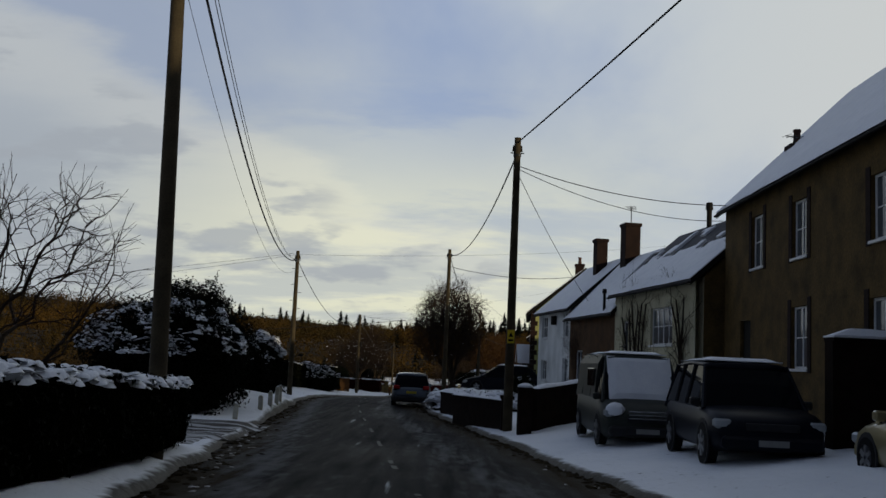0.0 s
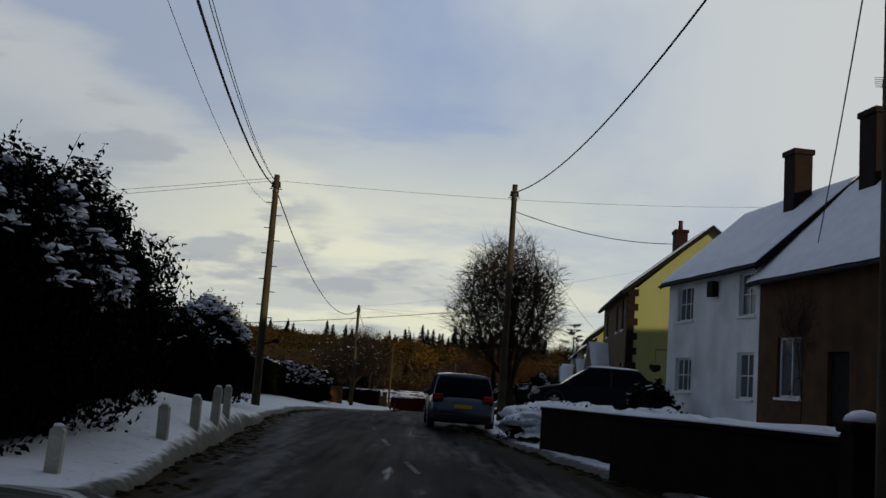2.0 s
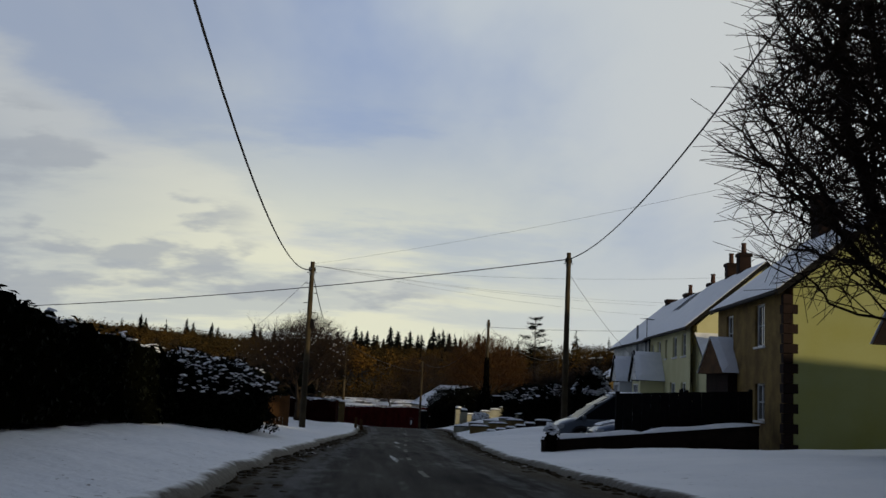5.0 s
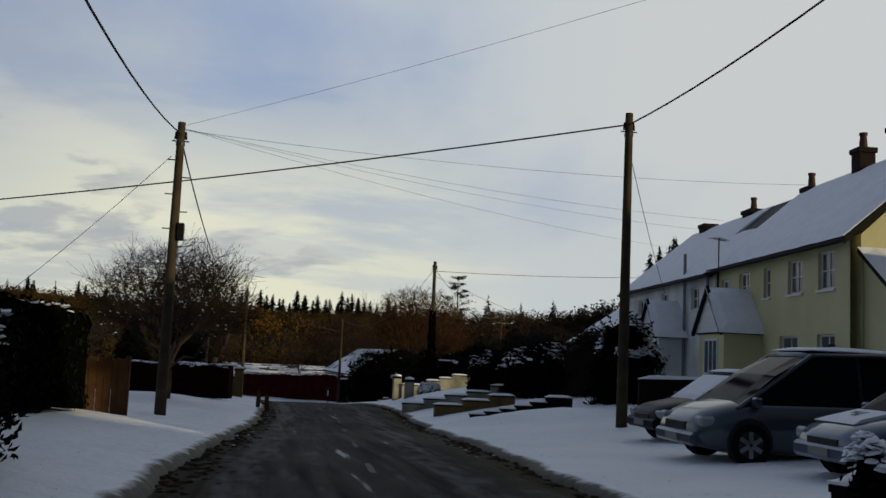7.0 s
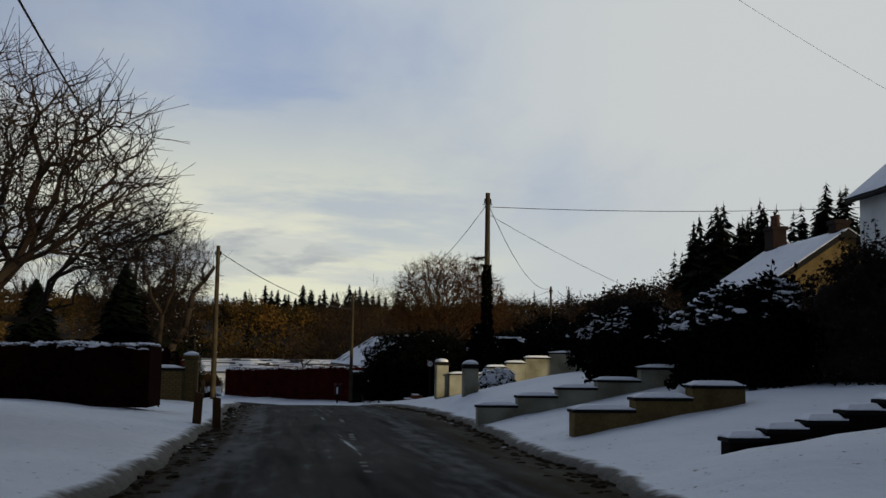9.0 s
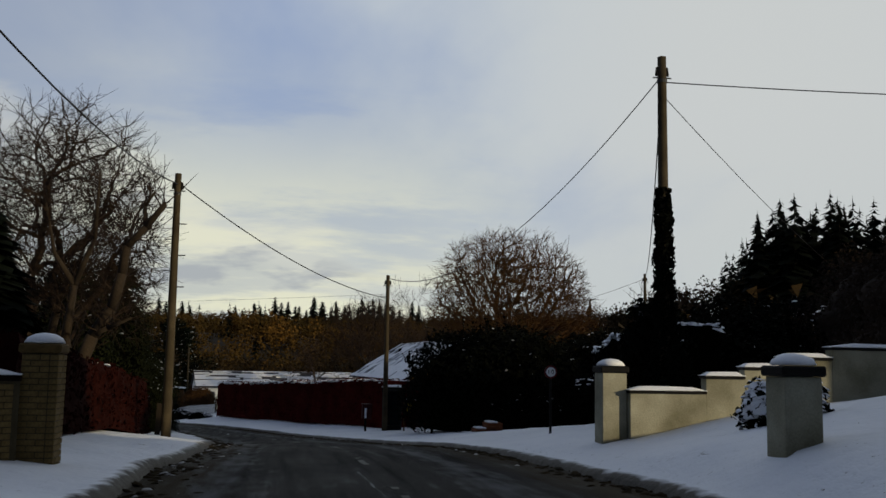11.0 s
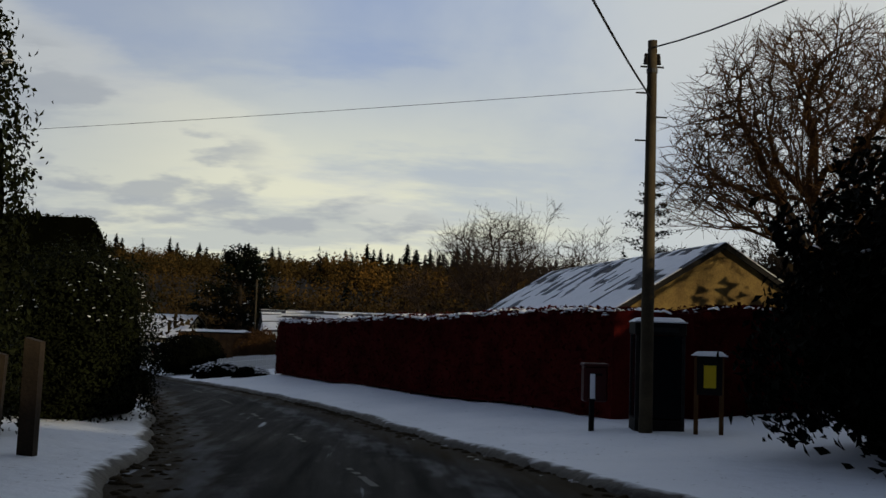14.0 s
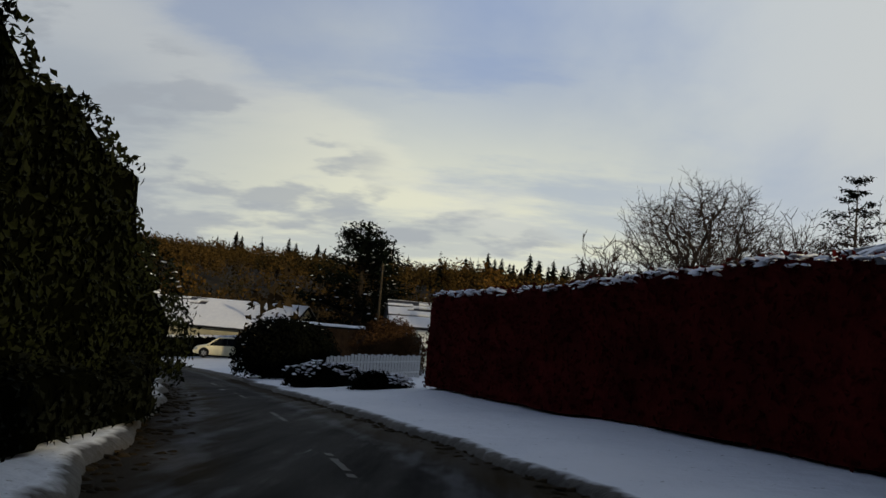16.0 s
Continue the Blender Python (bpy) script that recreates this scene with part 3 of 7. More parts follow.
# ---- utility poles and cables ----
def utility_pole(x, y, top, label, r=0.15, pegs=0, plate=False, box_on=False, lean=(0.0, 0.0)):
    base = land(x, y) - 0.15
    h = top - base
    p = thing("utility_pole", pose(x, y, base), label, "utility pole", "poles along the lane")
    bm = bmesh.new()
    n = 7
    for k in range(n):
        a, b = k / n, (k + 1) / n
        tube(bm, (lean[0] * a, lean[1] * a, h * a), (lean[0] * b, lean[1] * b, h * b), r * (1 - 0.34 * a), r * (1 - 0.34 * b), 12, caps=k in (0, n - 1))
    bmesh.ops.remove_doubles(bm, verts=bm.verts, dist=0.002)
    part("shaft", bm, TIMBER, p, smooth=True)
    part("collar", tubed((lean[0], lean[1], h - 0.62), (lean[0], lean[1], h - 0.54), r * 0.80, n=12), IRON, p, "dark iron collar")
    for s in (-1, 1):
        part("insulator", tubed((lean[0] + s * 0.12, lean[1], h - 0.45), (lean[0] + s * 0.12, lean[1], h - 0.25), 0.05, 0.03), DARK_PAINT, p, "small dark insulator")
    part("hook", tubed((lean[0] - 0.22, lean[1], h - 0.50), (lean[0] + 0.22, lean[1], h - 0.50), 0.018, n=6), IRON, p)
    for k in range(pegs):
        z = h - 1.0 - 0.45 * k
        s = 1 if k % 2 else -1
        part("step_peg", tubed((0, 0, z), (s * 0.30, 0, z), 0.016, n=6), IRON, p)
    if plate:
        part("warning_plate", boxed(-0.11, 0.11, -r - 0.012, -r + 0.005, 2.9, 3.32, 0.004), YELLOW_SIGN, p, "small yellow warning plate")
        bm = bmesh.new()
        prism(bm, [(-0.075, 3.10), (0.075, 3.10), (0.0, 3.25)], 1, -r - 0.018, -r - 0.013)
        part("warning_mark", bm, BLACK, p, "black warning triangle")
        part("plate_text_bar", boxed(-0.08, 0.08, -r - 0.018, -r - 0.013, 2.96, 3.03), BLACK, p)
    if box_on:
        part("junction_box", boxed(0.08, 0.26, -0.16, 0.06, h - 3.1, h - 2.65, 0.02), DARK_PAINT, p, "black junction box")
    return p


YELLOW_SIGN = material("yellow_enamel", (0.62, 0.45, 0.02), 0.5, bump=0.02, spread=0.06)
L1, R1, L2, R2 = (-4.66, 16.3, 9.9), (2.04, 31.3, 8.58), (-8.59, 55.5, 7.16), (0.0, 57.7, 7.89)
L4, R4, R5, L5, M6 = (-8.42, 96.1, 5.53), (3.2, 94.4, 6.41), (4.4, 131.2, 5.74), (-7.24, 138.6, 3.83), (0.73, 156.6, 2.73)
utility_pole(*L1, "tall tarred timber utility pole beside a clipped hedge", 0.155, lean=(-0.26, 0.0))
utility_pole(*R1, "brown timber utility pole with a yellow warning plate", 0.16, plate=True)
utility_pole(*L2, "timber utility pole with iron climbing pegs on a snowy verge", 0.15, pegs=10)
utility_pole(*R2, "timber utility pole standing beside a bare hawthorn tree", 0.15)
utility_pole(*L4, "timber utility pole with pegs and a black junction box", 0.15, pegs=9, box_on=True)
utility_pole(*R4, "dark timber utility pole in front of parked cars", 0.15)
utility_pole(*R5, "timber utility pole with ivy climbing its foot", 0.15)
utility_pole(*L5, "timber utility pole with pegs behind a snowy verge", 0.14, pegs=6)
utility_pole(*M6, "dark timber utility pole beside a telephone kiosk", 0.13, pegs=3)
R6 = (17.5, 167.0, 4.25)
utility_pole(*R6, "slim timber utility pole rising behind garden hedges", 0.12)
for far in ((-20.7, 237, -1.2), (-14.7, 226.6, 0.1)):
    utility_pole(*far, "thin distant timber utility pole", 0.10)


def cable(a, b, sag, r=0.018, label="black overhead cable slung between two poles"):
    a, b = Vector(a), Vector(b)
    n = 22
    d = (b - a).normalized()
    s = d.cross(Vector((0, 0, 1))).normalized()
    u = s.cross(d)
    verts, faces = [], []
    for k in range(n + 1):
        f = k / n
        p = a.lerp(b, f) - Vector((0, 0, sag * 4 * f * (1 - f)))
        for q in range(4):
            verts.append(p + r * (math.cos(q * math.pi / 2) * s + math.sin(q * math.pi / 2) * u))
    for k in range(n):
        for q in range(4):
            faces.append((k * 4 + q, k * 4 + (q + 1) % 4, k * 4 + 4 + (q + 1) % 4, k * 4 + 4 + q))
    tagged(mesh_from("overhead_cable", verts, faces, WIRE), label, "cable", "overhead cables")


def low(p, d):
    return (p[0], p[1], p[2] - d)


cable(low(L1, 1.6), low(L2, 0.45), 1.75, 0.026)
cable((L1[0] + 0.14, L1[1], L1[2] - 1.55), (L2[0] + 0.14, L2[1], L2[2] - 0.40), 1.72, 0.009)
cable((L1[0] + 0.22, L1[1], L1[2] - 1.6), (L2[0] + 0.18, L2[1], L2[2] - 0.45), 1.68, 0.008)
cable((L1[0] - 0.3, L1[1], L1[2] - 1.75), (L2[0] - 0.1, L2[1], L2[2] - 1.1), 1.9, 0.006, "thin grey telephone wire from pole to pole")
cable(low(L1, 0.5), (0.5, -30, 9.5), 0.7, 0.026)
cable(low(L2, 0.5), low(L4, 0.3), 1.85, 0.022)
cable(low(L4, 0.4), low(L5, 0.3), 1.75, 0.020)
cable(low(L5, 0.25), low(M6, 1.1), 0.55, 0.020)
cable(low(R1, 0.15), (9.0, -10, 9.0), 0.25, 0.030)
cable(low(R1, 0.5), low(R2, 0.3), 1.05, 0.024)
cable(low(R2, 0.3), low(R4, 0.3), 1.2, 0.024)
cable(low(R4, 0.3), (-38, 118, 3.4), 0.6, 0.022)
cable(low(R5, 0.6), (30, 131, 6.6), 0.4, 0.014)
cable(low(R5, 0.9), (18, 146, 2.2), 0.2, 0.012)
cable(low(M6, 0.13), low(R5, 0.44), 1.7, 0.016)
cable(low(M6, 0.9), (-40, 172, 1.2), 0.3, 0.005, "thin grey telephone wire crossing the lane")
cable(low(R1, 0.9), (9.2, 30.8, 6.6), 0.35, 0.014)
cable(low(R1, 1.0), (10.0, 36.0, 6.9), 0.45, 0.012)
cable(low(R1, 1.1), (6.3, 44.3, 4.3), 0.2, 0.012)
cable(low(R2, 1.0), (13.5, 70.0, 9.0), 0.95, 0.016)
cable(low(R2, 1.1), (6.0, 74.0, 3.6), 0.2, 0.010)
cable(low(L2, 0.1), (-45, 52, 2.4), 0.5, 0.007, "thin grey telephone wire from a pole")
cable(low(L2, 0.2), (-45, 47, 0.8), 0.5, 0.007, "thin grey telephone wire from a pole")
cable(low(L2, 0.2), (18, 70, 10.6), 0.4, 0.006, "thin grey telephone wire crossing the lane")
cable(low(L4, 0.2), (14, 104, 6.9), 0.3, 0.005, "thin grey telephone wire crossing the lane")
cable(low(L4, 0.1), (9.5, 74, 7.3), 0.3, 0.004, "thin grey telephone wire crossing the lane")
for _x, _y, _z in ((10.6, 104.0, 5.3), (11.4, 108.0, 5.5), (12.4, 113.0, 5.3)):
    cable(low(L4, 0.15), (_x, _y, _z), 0.3, 0.004, "thin grey telephone wire crossing the lane")
cable((L4[0] - 0.2, L4[1], L4[2] - 0.9), (-14.5, 98.0, -0.6), 0.2, 0.008, "thin stay wire running down from a pole")
cable(low(R4, 0.9), (9.2, 106, 2.6), 0.2, 0.010)
cable(low(R6, 0.15), low(R5, 0.44), 1.2, 0.016)
cable(low(R6, 0.3), (13.5, 196, 3.0), 0.6, 0.012)
R5_IVY = thing("climbing_ivy", pose(R5[0], R5[1], land(R5[0], R5[1])), "dark ivy wrapped round the lower half of a pole", "ivy")
_rng = np.random.default_rng(9)
_n = 2600
_h = R5[2] - land(R5[0], R5[1])
_z = _h * 0.62 * _rng.random(_n) ** 1.3
_a = _rng.uniform(0, math.tau, _n)
_r = 0.14 + (0.20 + 0.14 * np.sin(_z * 3.1) ** 2) * (1 - _z / (_h * 0.66)) * _rng.random(_n)
_nr = np.stack([np.cos(_a), np.sin(_a), 0 * _a], 1)
_p = np.stack([_r * np.cos(_a), _r * np.sin(_a), _z], 1)
IVY_POINTS = (_p, _nr, _rng)
# swivelling lamp arm on the pegged pole
arm = thing("street_lamp", pose(L2[0], L2[1], 1.2), "small dark street lamp on a short arm fixed to a pole", "lamp")
part("arm", tubed((0.10, 0, 0), (0.45, -0.1, 0.10), 0.03, n=6), DARK_PAINT, arm)
part("lamp_head", boxed(0.40, 0.66, -0.17, -0.03, 0.05, 0.20, 0.04), DARK_PAINT, arm)

# ---- houses ----
def wall_panel(bm, length, z_bot, z_top, thick, holes, x0=0.0):
    """A street wall along y with openings (y0, z0, y1, z1) that go right through it; its outer face lies at x0."""
    ys = sorted({0.0, length, *[h[0] for h in holes], *[h[2] for h in holes]})
    zs = sorted({z_bot, z_top, *[h[1] for h in holes], *[h[3] for h in holes]})

    def quad(*p):
        bm.faces.new([bm.verts.new(q) for q in p])
    for y0, y1 in zip(ys, ys[1:]):
        for z0, z1 in zip(zs, zs[1:]):
            if any(h[0] <= y0 and y1 <= h[2] and h[1] <= z0 and z1 <= h[3] for h in holes):
                continue
            quad((x0, y0, z0), (x0, y0, z1), (x0, y1, z1), (x0, y1, z0))
            quad((x0 + thick, y0, z0), (x0 + thick, y1, z0), (x0 + thick, y1, z1), (x0 + thick, y0, z1))
    for y0, z0, y1, z1 in holes:
        quad((x0, y0, z0), (x0 + thick, y0, z0), (x0 + thick, y0, z1), (x0, y0, z1))
        quad((x0, y1, z0), (x0, y1, z1), (x0 + thick, y1, z1), (x0 + thick, y1, z0))
        quad((x0, y0, z0), (x0, y1, z0), (x0 + thick, y1, z0), (x0 + thick, y0, z0))
        quad((x0, y0, z1), (x0 + thick, y0, z1), (x0 + thick, y1, z1), (x0, y1, z1))
    bmesh.ops.remove_doubles(bm, verts=bm.verts, dist=0.001)


def window(parent, y0, z0, y1, z1, x=0.09, cols=2, rows=2, fmat=None, sill=True):
    """A casement set back in its opening: frame, sill, and a pane in each light."""
    fmat = fmat or PAINT
    f = 0.06
    bm = bmesh.new()
    outer = [(y0, z0), (y1, z0), (y1, z1), (y0, z1)]
    inner = [(y0 + f, z0 + f), (y1 - f, z0 + f), (y1 - f, z1 - f), (y0 + f, z1 - f)]
    ring = [[bm.verts.new((xx, p, q)) for p, q in o] for xx in (x, x + 0.07) for o in (outer, inner)]
    for k in range(4):
        j = (k + 1) % 4
        for a, b in ((0, 1), (2, 3), (1, 3), (0, 2)):
            bm.faces.new((ring[a][k], ring[a][j], ring[b][j], ring[b][k]))
    bmesh.ops.recalc_face_normals(bm, faces=bm.faces)
    w = part("window", bm, fmat, parent, "white painted casement window" if fmat is PAINT else "dark framed window")
    wy, wz = (y1 - y0 - 2 * f) / cols, (z1 - z0 - 2 * f) / rows
    for k in range(1, cols):
        part("glazing_bar", boxed(x + 0.005, x + 0.06, y0 + f + k * wy - 0.02, y0 + f + k * wy + 0.02, z0 + f, z1 - f), fmat, w)
    for k in range(1, rows):
        part("glazing_bar", boxed(x + 0.008, x + 0.055, y0 + f, y1 - f, z0 + f + k * wz - 0.015, z0 + f + k * wz + 0.015), fmat, w)
    for c in range(cols):
        for r in range(rows):
            part("pane", boxed(x + 0.025, x + 0.033, y0 + f + c * wy, y0 + f + (c + 1) * wy, z0 + f + r * wz, z0 + f + (r + 1) * wz), GLASS, w)
    if sill:
        part("sill", boxed(-0.06, x, y0 - 0.05, y1 + 0.05, z0 - 0.07, z0 - 0.002, 0.008), fmat if fmat is PAINT else STONE, w)
    return w


def snow_sheet(parent, corner_a, along, up, nu, nv, thick, bare=None, seed=0.0, name="roof_snow"):
    """Snow lying on a slope: from corner_a, `along` its eave and `up` to its ridge. bare(u, v) leaves gaps."""
    a, au, av = Vector(corner_a), Vector(along), Vector(up)
    n = au.cross(av).normalized()
    if n.z < 0:
        n = -n
    verts, faces, ids = [], [], {}
    for i in range(nu + 1):
        for j in range(nv + 1):
            u, v = i / nu, j / nv
            edge = min(1, 6 * min(u, 1 - u, v, 1 - v) + 0.25)
            t = thick * edge * (1 + 0.35 * noise.noise((u * au.length * 0.8 + seed, v * av.length * 0.8, seed)))
            vv = v - (0.012 * (1 + noise.noise((u * au.length * 1.3, seed, 2))) if j == 0 else 0)
            ids[i, j] = len(verts)
            verts.append(a + au * u + av * vv + n * t)
    base = len(verts)
    for i in range(nu + 1):
        for j in range(nv + 1):
            verts.append(a + au * (i / nu) + av * (j / nv) + n * 0.004)
    solid = {(i, j) for i in range(nu) for j in range(nv) if not (bare and bare((i + .5) / nu, (j + .5) / nv))}
    for i, j in solid:
        q = [(i, j), (i + 1, j), (i + 1, j + 1), (i, j + 1)]
        faces.append([ids[p] for p in q])
        for (p0, p1), nb in zip(((q[0], q[1]), (q[1], q[2]), (q[2], q[3]), (q[3], q[0])), ((i, j - 1), (i + 1, j), (i, j + 1), (i - 1, j))):
            if nb not in solid:
                faces.append([ids[p1], ids[p0], base + ids[p0], base + ids[p1]])
    return mesh_from(name, verts, faces, SNOW_CAP, parent, "unbroken roof snow" if not bare else "melting roof snow with bare slate patches", smooth=False)


def chimney(parent, x, y, z0, z1, wx, wy, pots=1, mat=None, snow=True):
    mat = mat or BRICK
    bm = boxed(x - wx / 2, x + wx / 2, y - wy / 2, y + wy / 2, z0, z1 - 0.16, 0.015)
    box(bm, x - wx / 2 - 0.05, x + wx / 2 + 0.05, y - wy / 2 - 0.05, y + wy / 2 + 0.05, z1 - 0.16, z1, 0.015)
    c = part("chimney", bm, mat, parent, "dark brick chimney stack")
    for k in range(pots):
        yy = y + (k - (pots - 1) / 2) * 0.4
        bm = tubed((x, yy, z1), (x, yy, z1 + 0.42), 0.13, 0.10, 10)
        tube(bm, (x, yy, z1 + 0.42), (x, yy, z1 + 0.50), 0.125, 0.125, 10)
        part("chimney_pot", bm, CLAY, c)
    return c


def house(name, label, near, far, z0, depth, eave, ridge, front, gable, windows, group="", snow=0.10, bare=None, doors=(), roof=None, quoins=False, overhang=0.25, gable_windows=(), low_front=None):
    """A gabled house whose street face runs from `near` to `far` (x, y); heights above z0, the foot of its walls."""
    dx, dy = far[0] - near[0], far[1] - near[1]
    length = math.hypot(dx, dy)
    m = pose(near[0], near[1], z0, 0, 0, math.degrees(math.atan2(-dx, dy)))
    h = thing(name, m, label, "house", group)
    holes = [(w[0], w[1], w[2], w[3]) for w in windows] + [(d[0], -0.2, d[1], d[2]) for d in doors]
    bm = bmesh.new()
    wall_panel(bm, length, -1.2, eave, 0.28, holes)
    bmesh.ops.recalc_face_normals(bm, faces=bm.faces)
    part("front_wall", bm, front, h)
    part("rear_wall", boxed(depth - 0.28, depth, 0.0, length, -1.2, eave), gable, h)
    for nm, y0, y1 in (("near_gable_wall", 0.004, 0.27), ("far_gable_wall", length - 0.27, length - 0.004)):
        bm = bmesh.new()
        prism(bm, [(0.282, -1.2), (depth - 0.282, -1.2), (depth - 0.282, eave), (depth / 2, ridge - 0.02), (0.282, eave)], 1, y0, y1)
        part(nm, bm, gable, h)
    rmat = roof or SLATE
    run, rise = depth / 2, ridge - eave
    o = overhang
    for nm, s in (("front_roof", -1), ("rear_roof", 1)):
        bm = bmesh.new()
        x_e = depth / 2 + s * (run + o)
        z_e = eave - rise * o / run
        prism(bm, [(depth / 2, ridge + 0.12), (depth / 2, ridge), (x_e, z_e), (x_e, z_e + 0.12)], 1, -0.18, length + 0.18)
        r = part(nm, bm, rmat, h, "dark slate roof slope")
        if snow:
            a = (x_e, -0.20, z_e + 0.125)
            snow_sheet(h, a, (0, length + 0.4, 0), (depth / 2 - x_e, 0, ridge + 0.0 - z_e), max(14, int(length * 2.6)), 14, snow, bare if s < 0 else None, seed=near[1] * 0.37)
    part("gutter", boxed(-o - 0.10, -o + 0.0, -0.18, length + 0.18, eave - rise * o / run - 0.035, eave - rise * o / run + 0.03, 0.015), DARK_PAINT, h, "dark gutter")
    for nm, y in (("near_bargeboard", -0.20), ("far_bargeboard", length + 0.18)):
        bm = bmesh.new()
        for s in (-1, 1):
            x_e = depth / 2 + s * (run + o)
            z_e = eave - rise * o / run
            prism(bm, [(depth / 2, ridge + 0.10), (depth / 2, ridge - 0.10), (x_e, z_e - 0.08), (x_e, z_e + 0.10)], 1, y, y + 0.03)
        part(nm, bm, DARK_PAINT, h, "dark painted bargeboard")
    for w in windows:
        window(h, w[0], w[1], w[2], w[3], cols=w[4] if len(w) > 4 else 2, rows=w[5] if len(w) > 5 else 2)
    for y0, y1, z1 in doors:
        d = part("door", boxed(0.10, 0.15, y0, y1, -0.1, z1, 0.006), DARK_PAINT, h, "dark painted front door")
        part("handle", tubed((0.05, y0 + 0.1, 1.0), (0.10, y0 + 0.1, 1.0), 0.02), IRON, d)
    if quoins:
        for k in range(int(eave / 0.30) + 3):
            wd = 0.42 if k % 2 else 0.26
            z = -0.9 + 0.30 * k
            if z + 0.29 > eave:
                break
            part("quoin", boxed(-0.025, wd, -0.025, wd * 0.8, z, z + 0.285, 0.006), BRICK, h)
    return h


def sun_block_wing(h, x0, x1, y0, y1, eave, ridge, mat):
    """A plain wing, out of view, added behind a house to block low sun."""
    part("sun_block_wall", boxed(x0 + 0.004, x1, y0, y1, -1.2, eave), mat, h)
    bm = bmesh.new()
    prism(bm, [(y0 - 0.15, eave + 0.003), (y1 + 0.15, eave + 0.003), ((y0 + y1) / 2, ridge)], 0, x0 + 0.004, x1 + 0.15)
    part("sun_block_roof", bm, SLATE, h)


# stone house at the start of the lane
Z0 = 0.15
# near end runs back to -18.5, out of view, to block the sun
stone = house("stone_house", "two-storey brown stone house under snow-covered roof", (8.85, -18.5), (8.85, 31.5), Z0, 8.2, 6.45, 10.45, STONE, STONE,
              [(y0 + 18.5, a - Z0, y1 + 18.5, b - Z0, 2, 2) for y0, y1, a, b in ((27.7, 28.75, 4.38, 5.9), (24.3, 25.35, 4.32, 5.8), (19.6, 20.6, 4.2, 5.6), (24.25, 25.4, 1.5, 3.07), (19.6, 20.7, 1.5, 3.0))],
              doors=[(47.3, 48.3, 2.75)])
chimney(stone, 2.0, 49.2, 7.6, 8.45, 0.5, 0.55, 1)
for y0, y1, a, b in ((26.2, 27.25, 4.23, 5.75), (22.8, 23.85, 4.17, 5.65), (18.1, 19.1, 4.05, 5.45), (22.75, 23.9, 1.35, 2.92), (18.1, 19.2, 1.35, 2.85)):
    for p, q in ((y0 + 19.76, y0 + 19.996), (y1 + 20.004, y1 + 20.24)):
        part("window_surround", boxed(-0.022, 0.1, p, q, a - 0.1, b + 0.2, 0.006), BRICK, stone, "dark red brick window surround")


def aerial(x, y, z, tall, label="thin television aerial on a short mast", turn=20):
    t = thing("television_aerial", pose(x, y, z, 0, 0, turn), label, "aerial")
    part("mast", tubed((0, 0, 0), (0, 0, tall), 0.022, n=6), IRON, t)
    part("boom", tubed((-0.35, 0, tall - 0.06), (0.55, 0, tall - 0.06), 0.014, n=6), IRON, t)
    for k in range(6):
        part("element", tubed((-0.3 + 0.16 * k, -0.24 + 0.015 * k, tall - 0.05), (-0.3 + 0.16 * k, 0.24 - 0.015 * k, tall - 0.05), 0.008, n=4), IRON, t)
    return t


aerial(10.6, 30.2, 7.9, 0.9)
# the long cottage: cream end, boarded middle, white-rendered far house
a, b, c, d = (7.98, 31.75), (6.86, 40.3), (5.90, 47.16), (5.01, 53.5)
cream = house("cream_cottage", "cream-rendered cottage with bare climbers and snowy slate roof", a, b, -0.2, 5.4, 4.6, 7.0, CREAM, STONE,
              [(2.05, 2.42, 4.3, 3.75, 4, 2), (6.9, 1.2, 7.6, 3.4, 1, 2)], bare=lambda u, v: v + 0.10 * noise.noise((u * 7, 1.5, 3)) > 0.52 and noise.noise((u * 9, v * 5, 3)) > -0.28)
boarded = house("boarded_cottage", "low cottage faced with dark timber boarding", b, c, -0.3, 5.2, 4.05, 6.75, BOARD, BOARD,
                [(4.7, 0.9, 5.9, 2.4, 2, 1)], doors=[(2.6, 3.5, 2.0)], bare=lambda u, v: u < 0.35 and v > 0.35 and noise.noise((u * 5, v * 9, 7)) > -0.2)
white = house("white_cottage", "white-rendered cottage with small casements and snowy roof", c, d, -0.5, 5.3, 4.7, 7.1, WHITE, WHITE,
              [(4.4, 3.3, 5.65, 4.4, 3, 2), (4.4, 1.1, 5.65, 2.15, 3, 2), (0.25, 3.25, 1.25, 4.45, 2, 2), (0.25, 1.0, 1.25, 2.25, 2, 2)])
sun_block_wing(white, 5.3, 13.0, 0.2, 6.2, 4.3, 6.6, WHITE)
chimney(white, 1.9, 1.7, 5.6, 8.25, 0.56, 0.62, 0)
chimney(boarded, 2.3, 5.2, 5.6, 8.4, 0.72, 0.75, 0)
aerial(8.4, 45.6, 7.4, 1.5, turn=70)
part("eaves_box", boxed(-0.22, -0.003, 2.6, 2.95, 3.9, 4.35, 0.01), DARK_PAINT, white, "dark box fixed below the eaves")
basket = thing("hanging_basket", pose(4.85, 53.3, 1.35), "hanging basket of withered plants on an iron bracket", "basket")
part("bracket", tubed((0.12, 0, 0.55), (-0.28, 0, 0.55), 0.014, n=6), IRON, basket)
part("chain", tubed((-0.26, 0, 0.55), (-0.26, 0, 0.12), 0.008, n=5), IRON, basket)
_b = bmesh.new()
bmesh.ops.create_icosphere(_b, subdivisions=2, radius=0.2)
for _q in _b.verts:
    _q.co = Vector((_q.co.x - 0.26, _q.co.y, min(_q.co.z, 0.04) + 0.05 * noise.noise(_q.co * 9)))
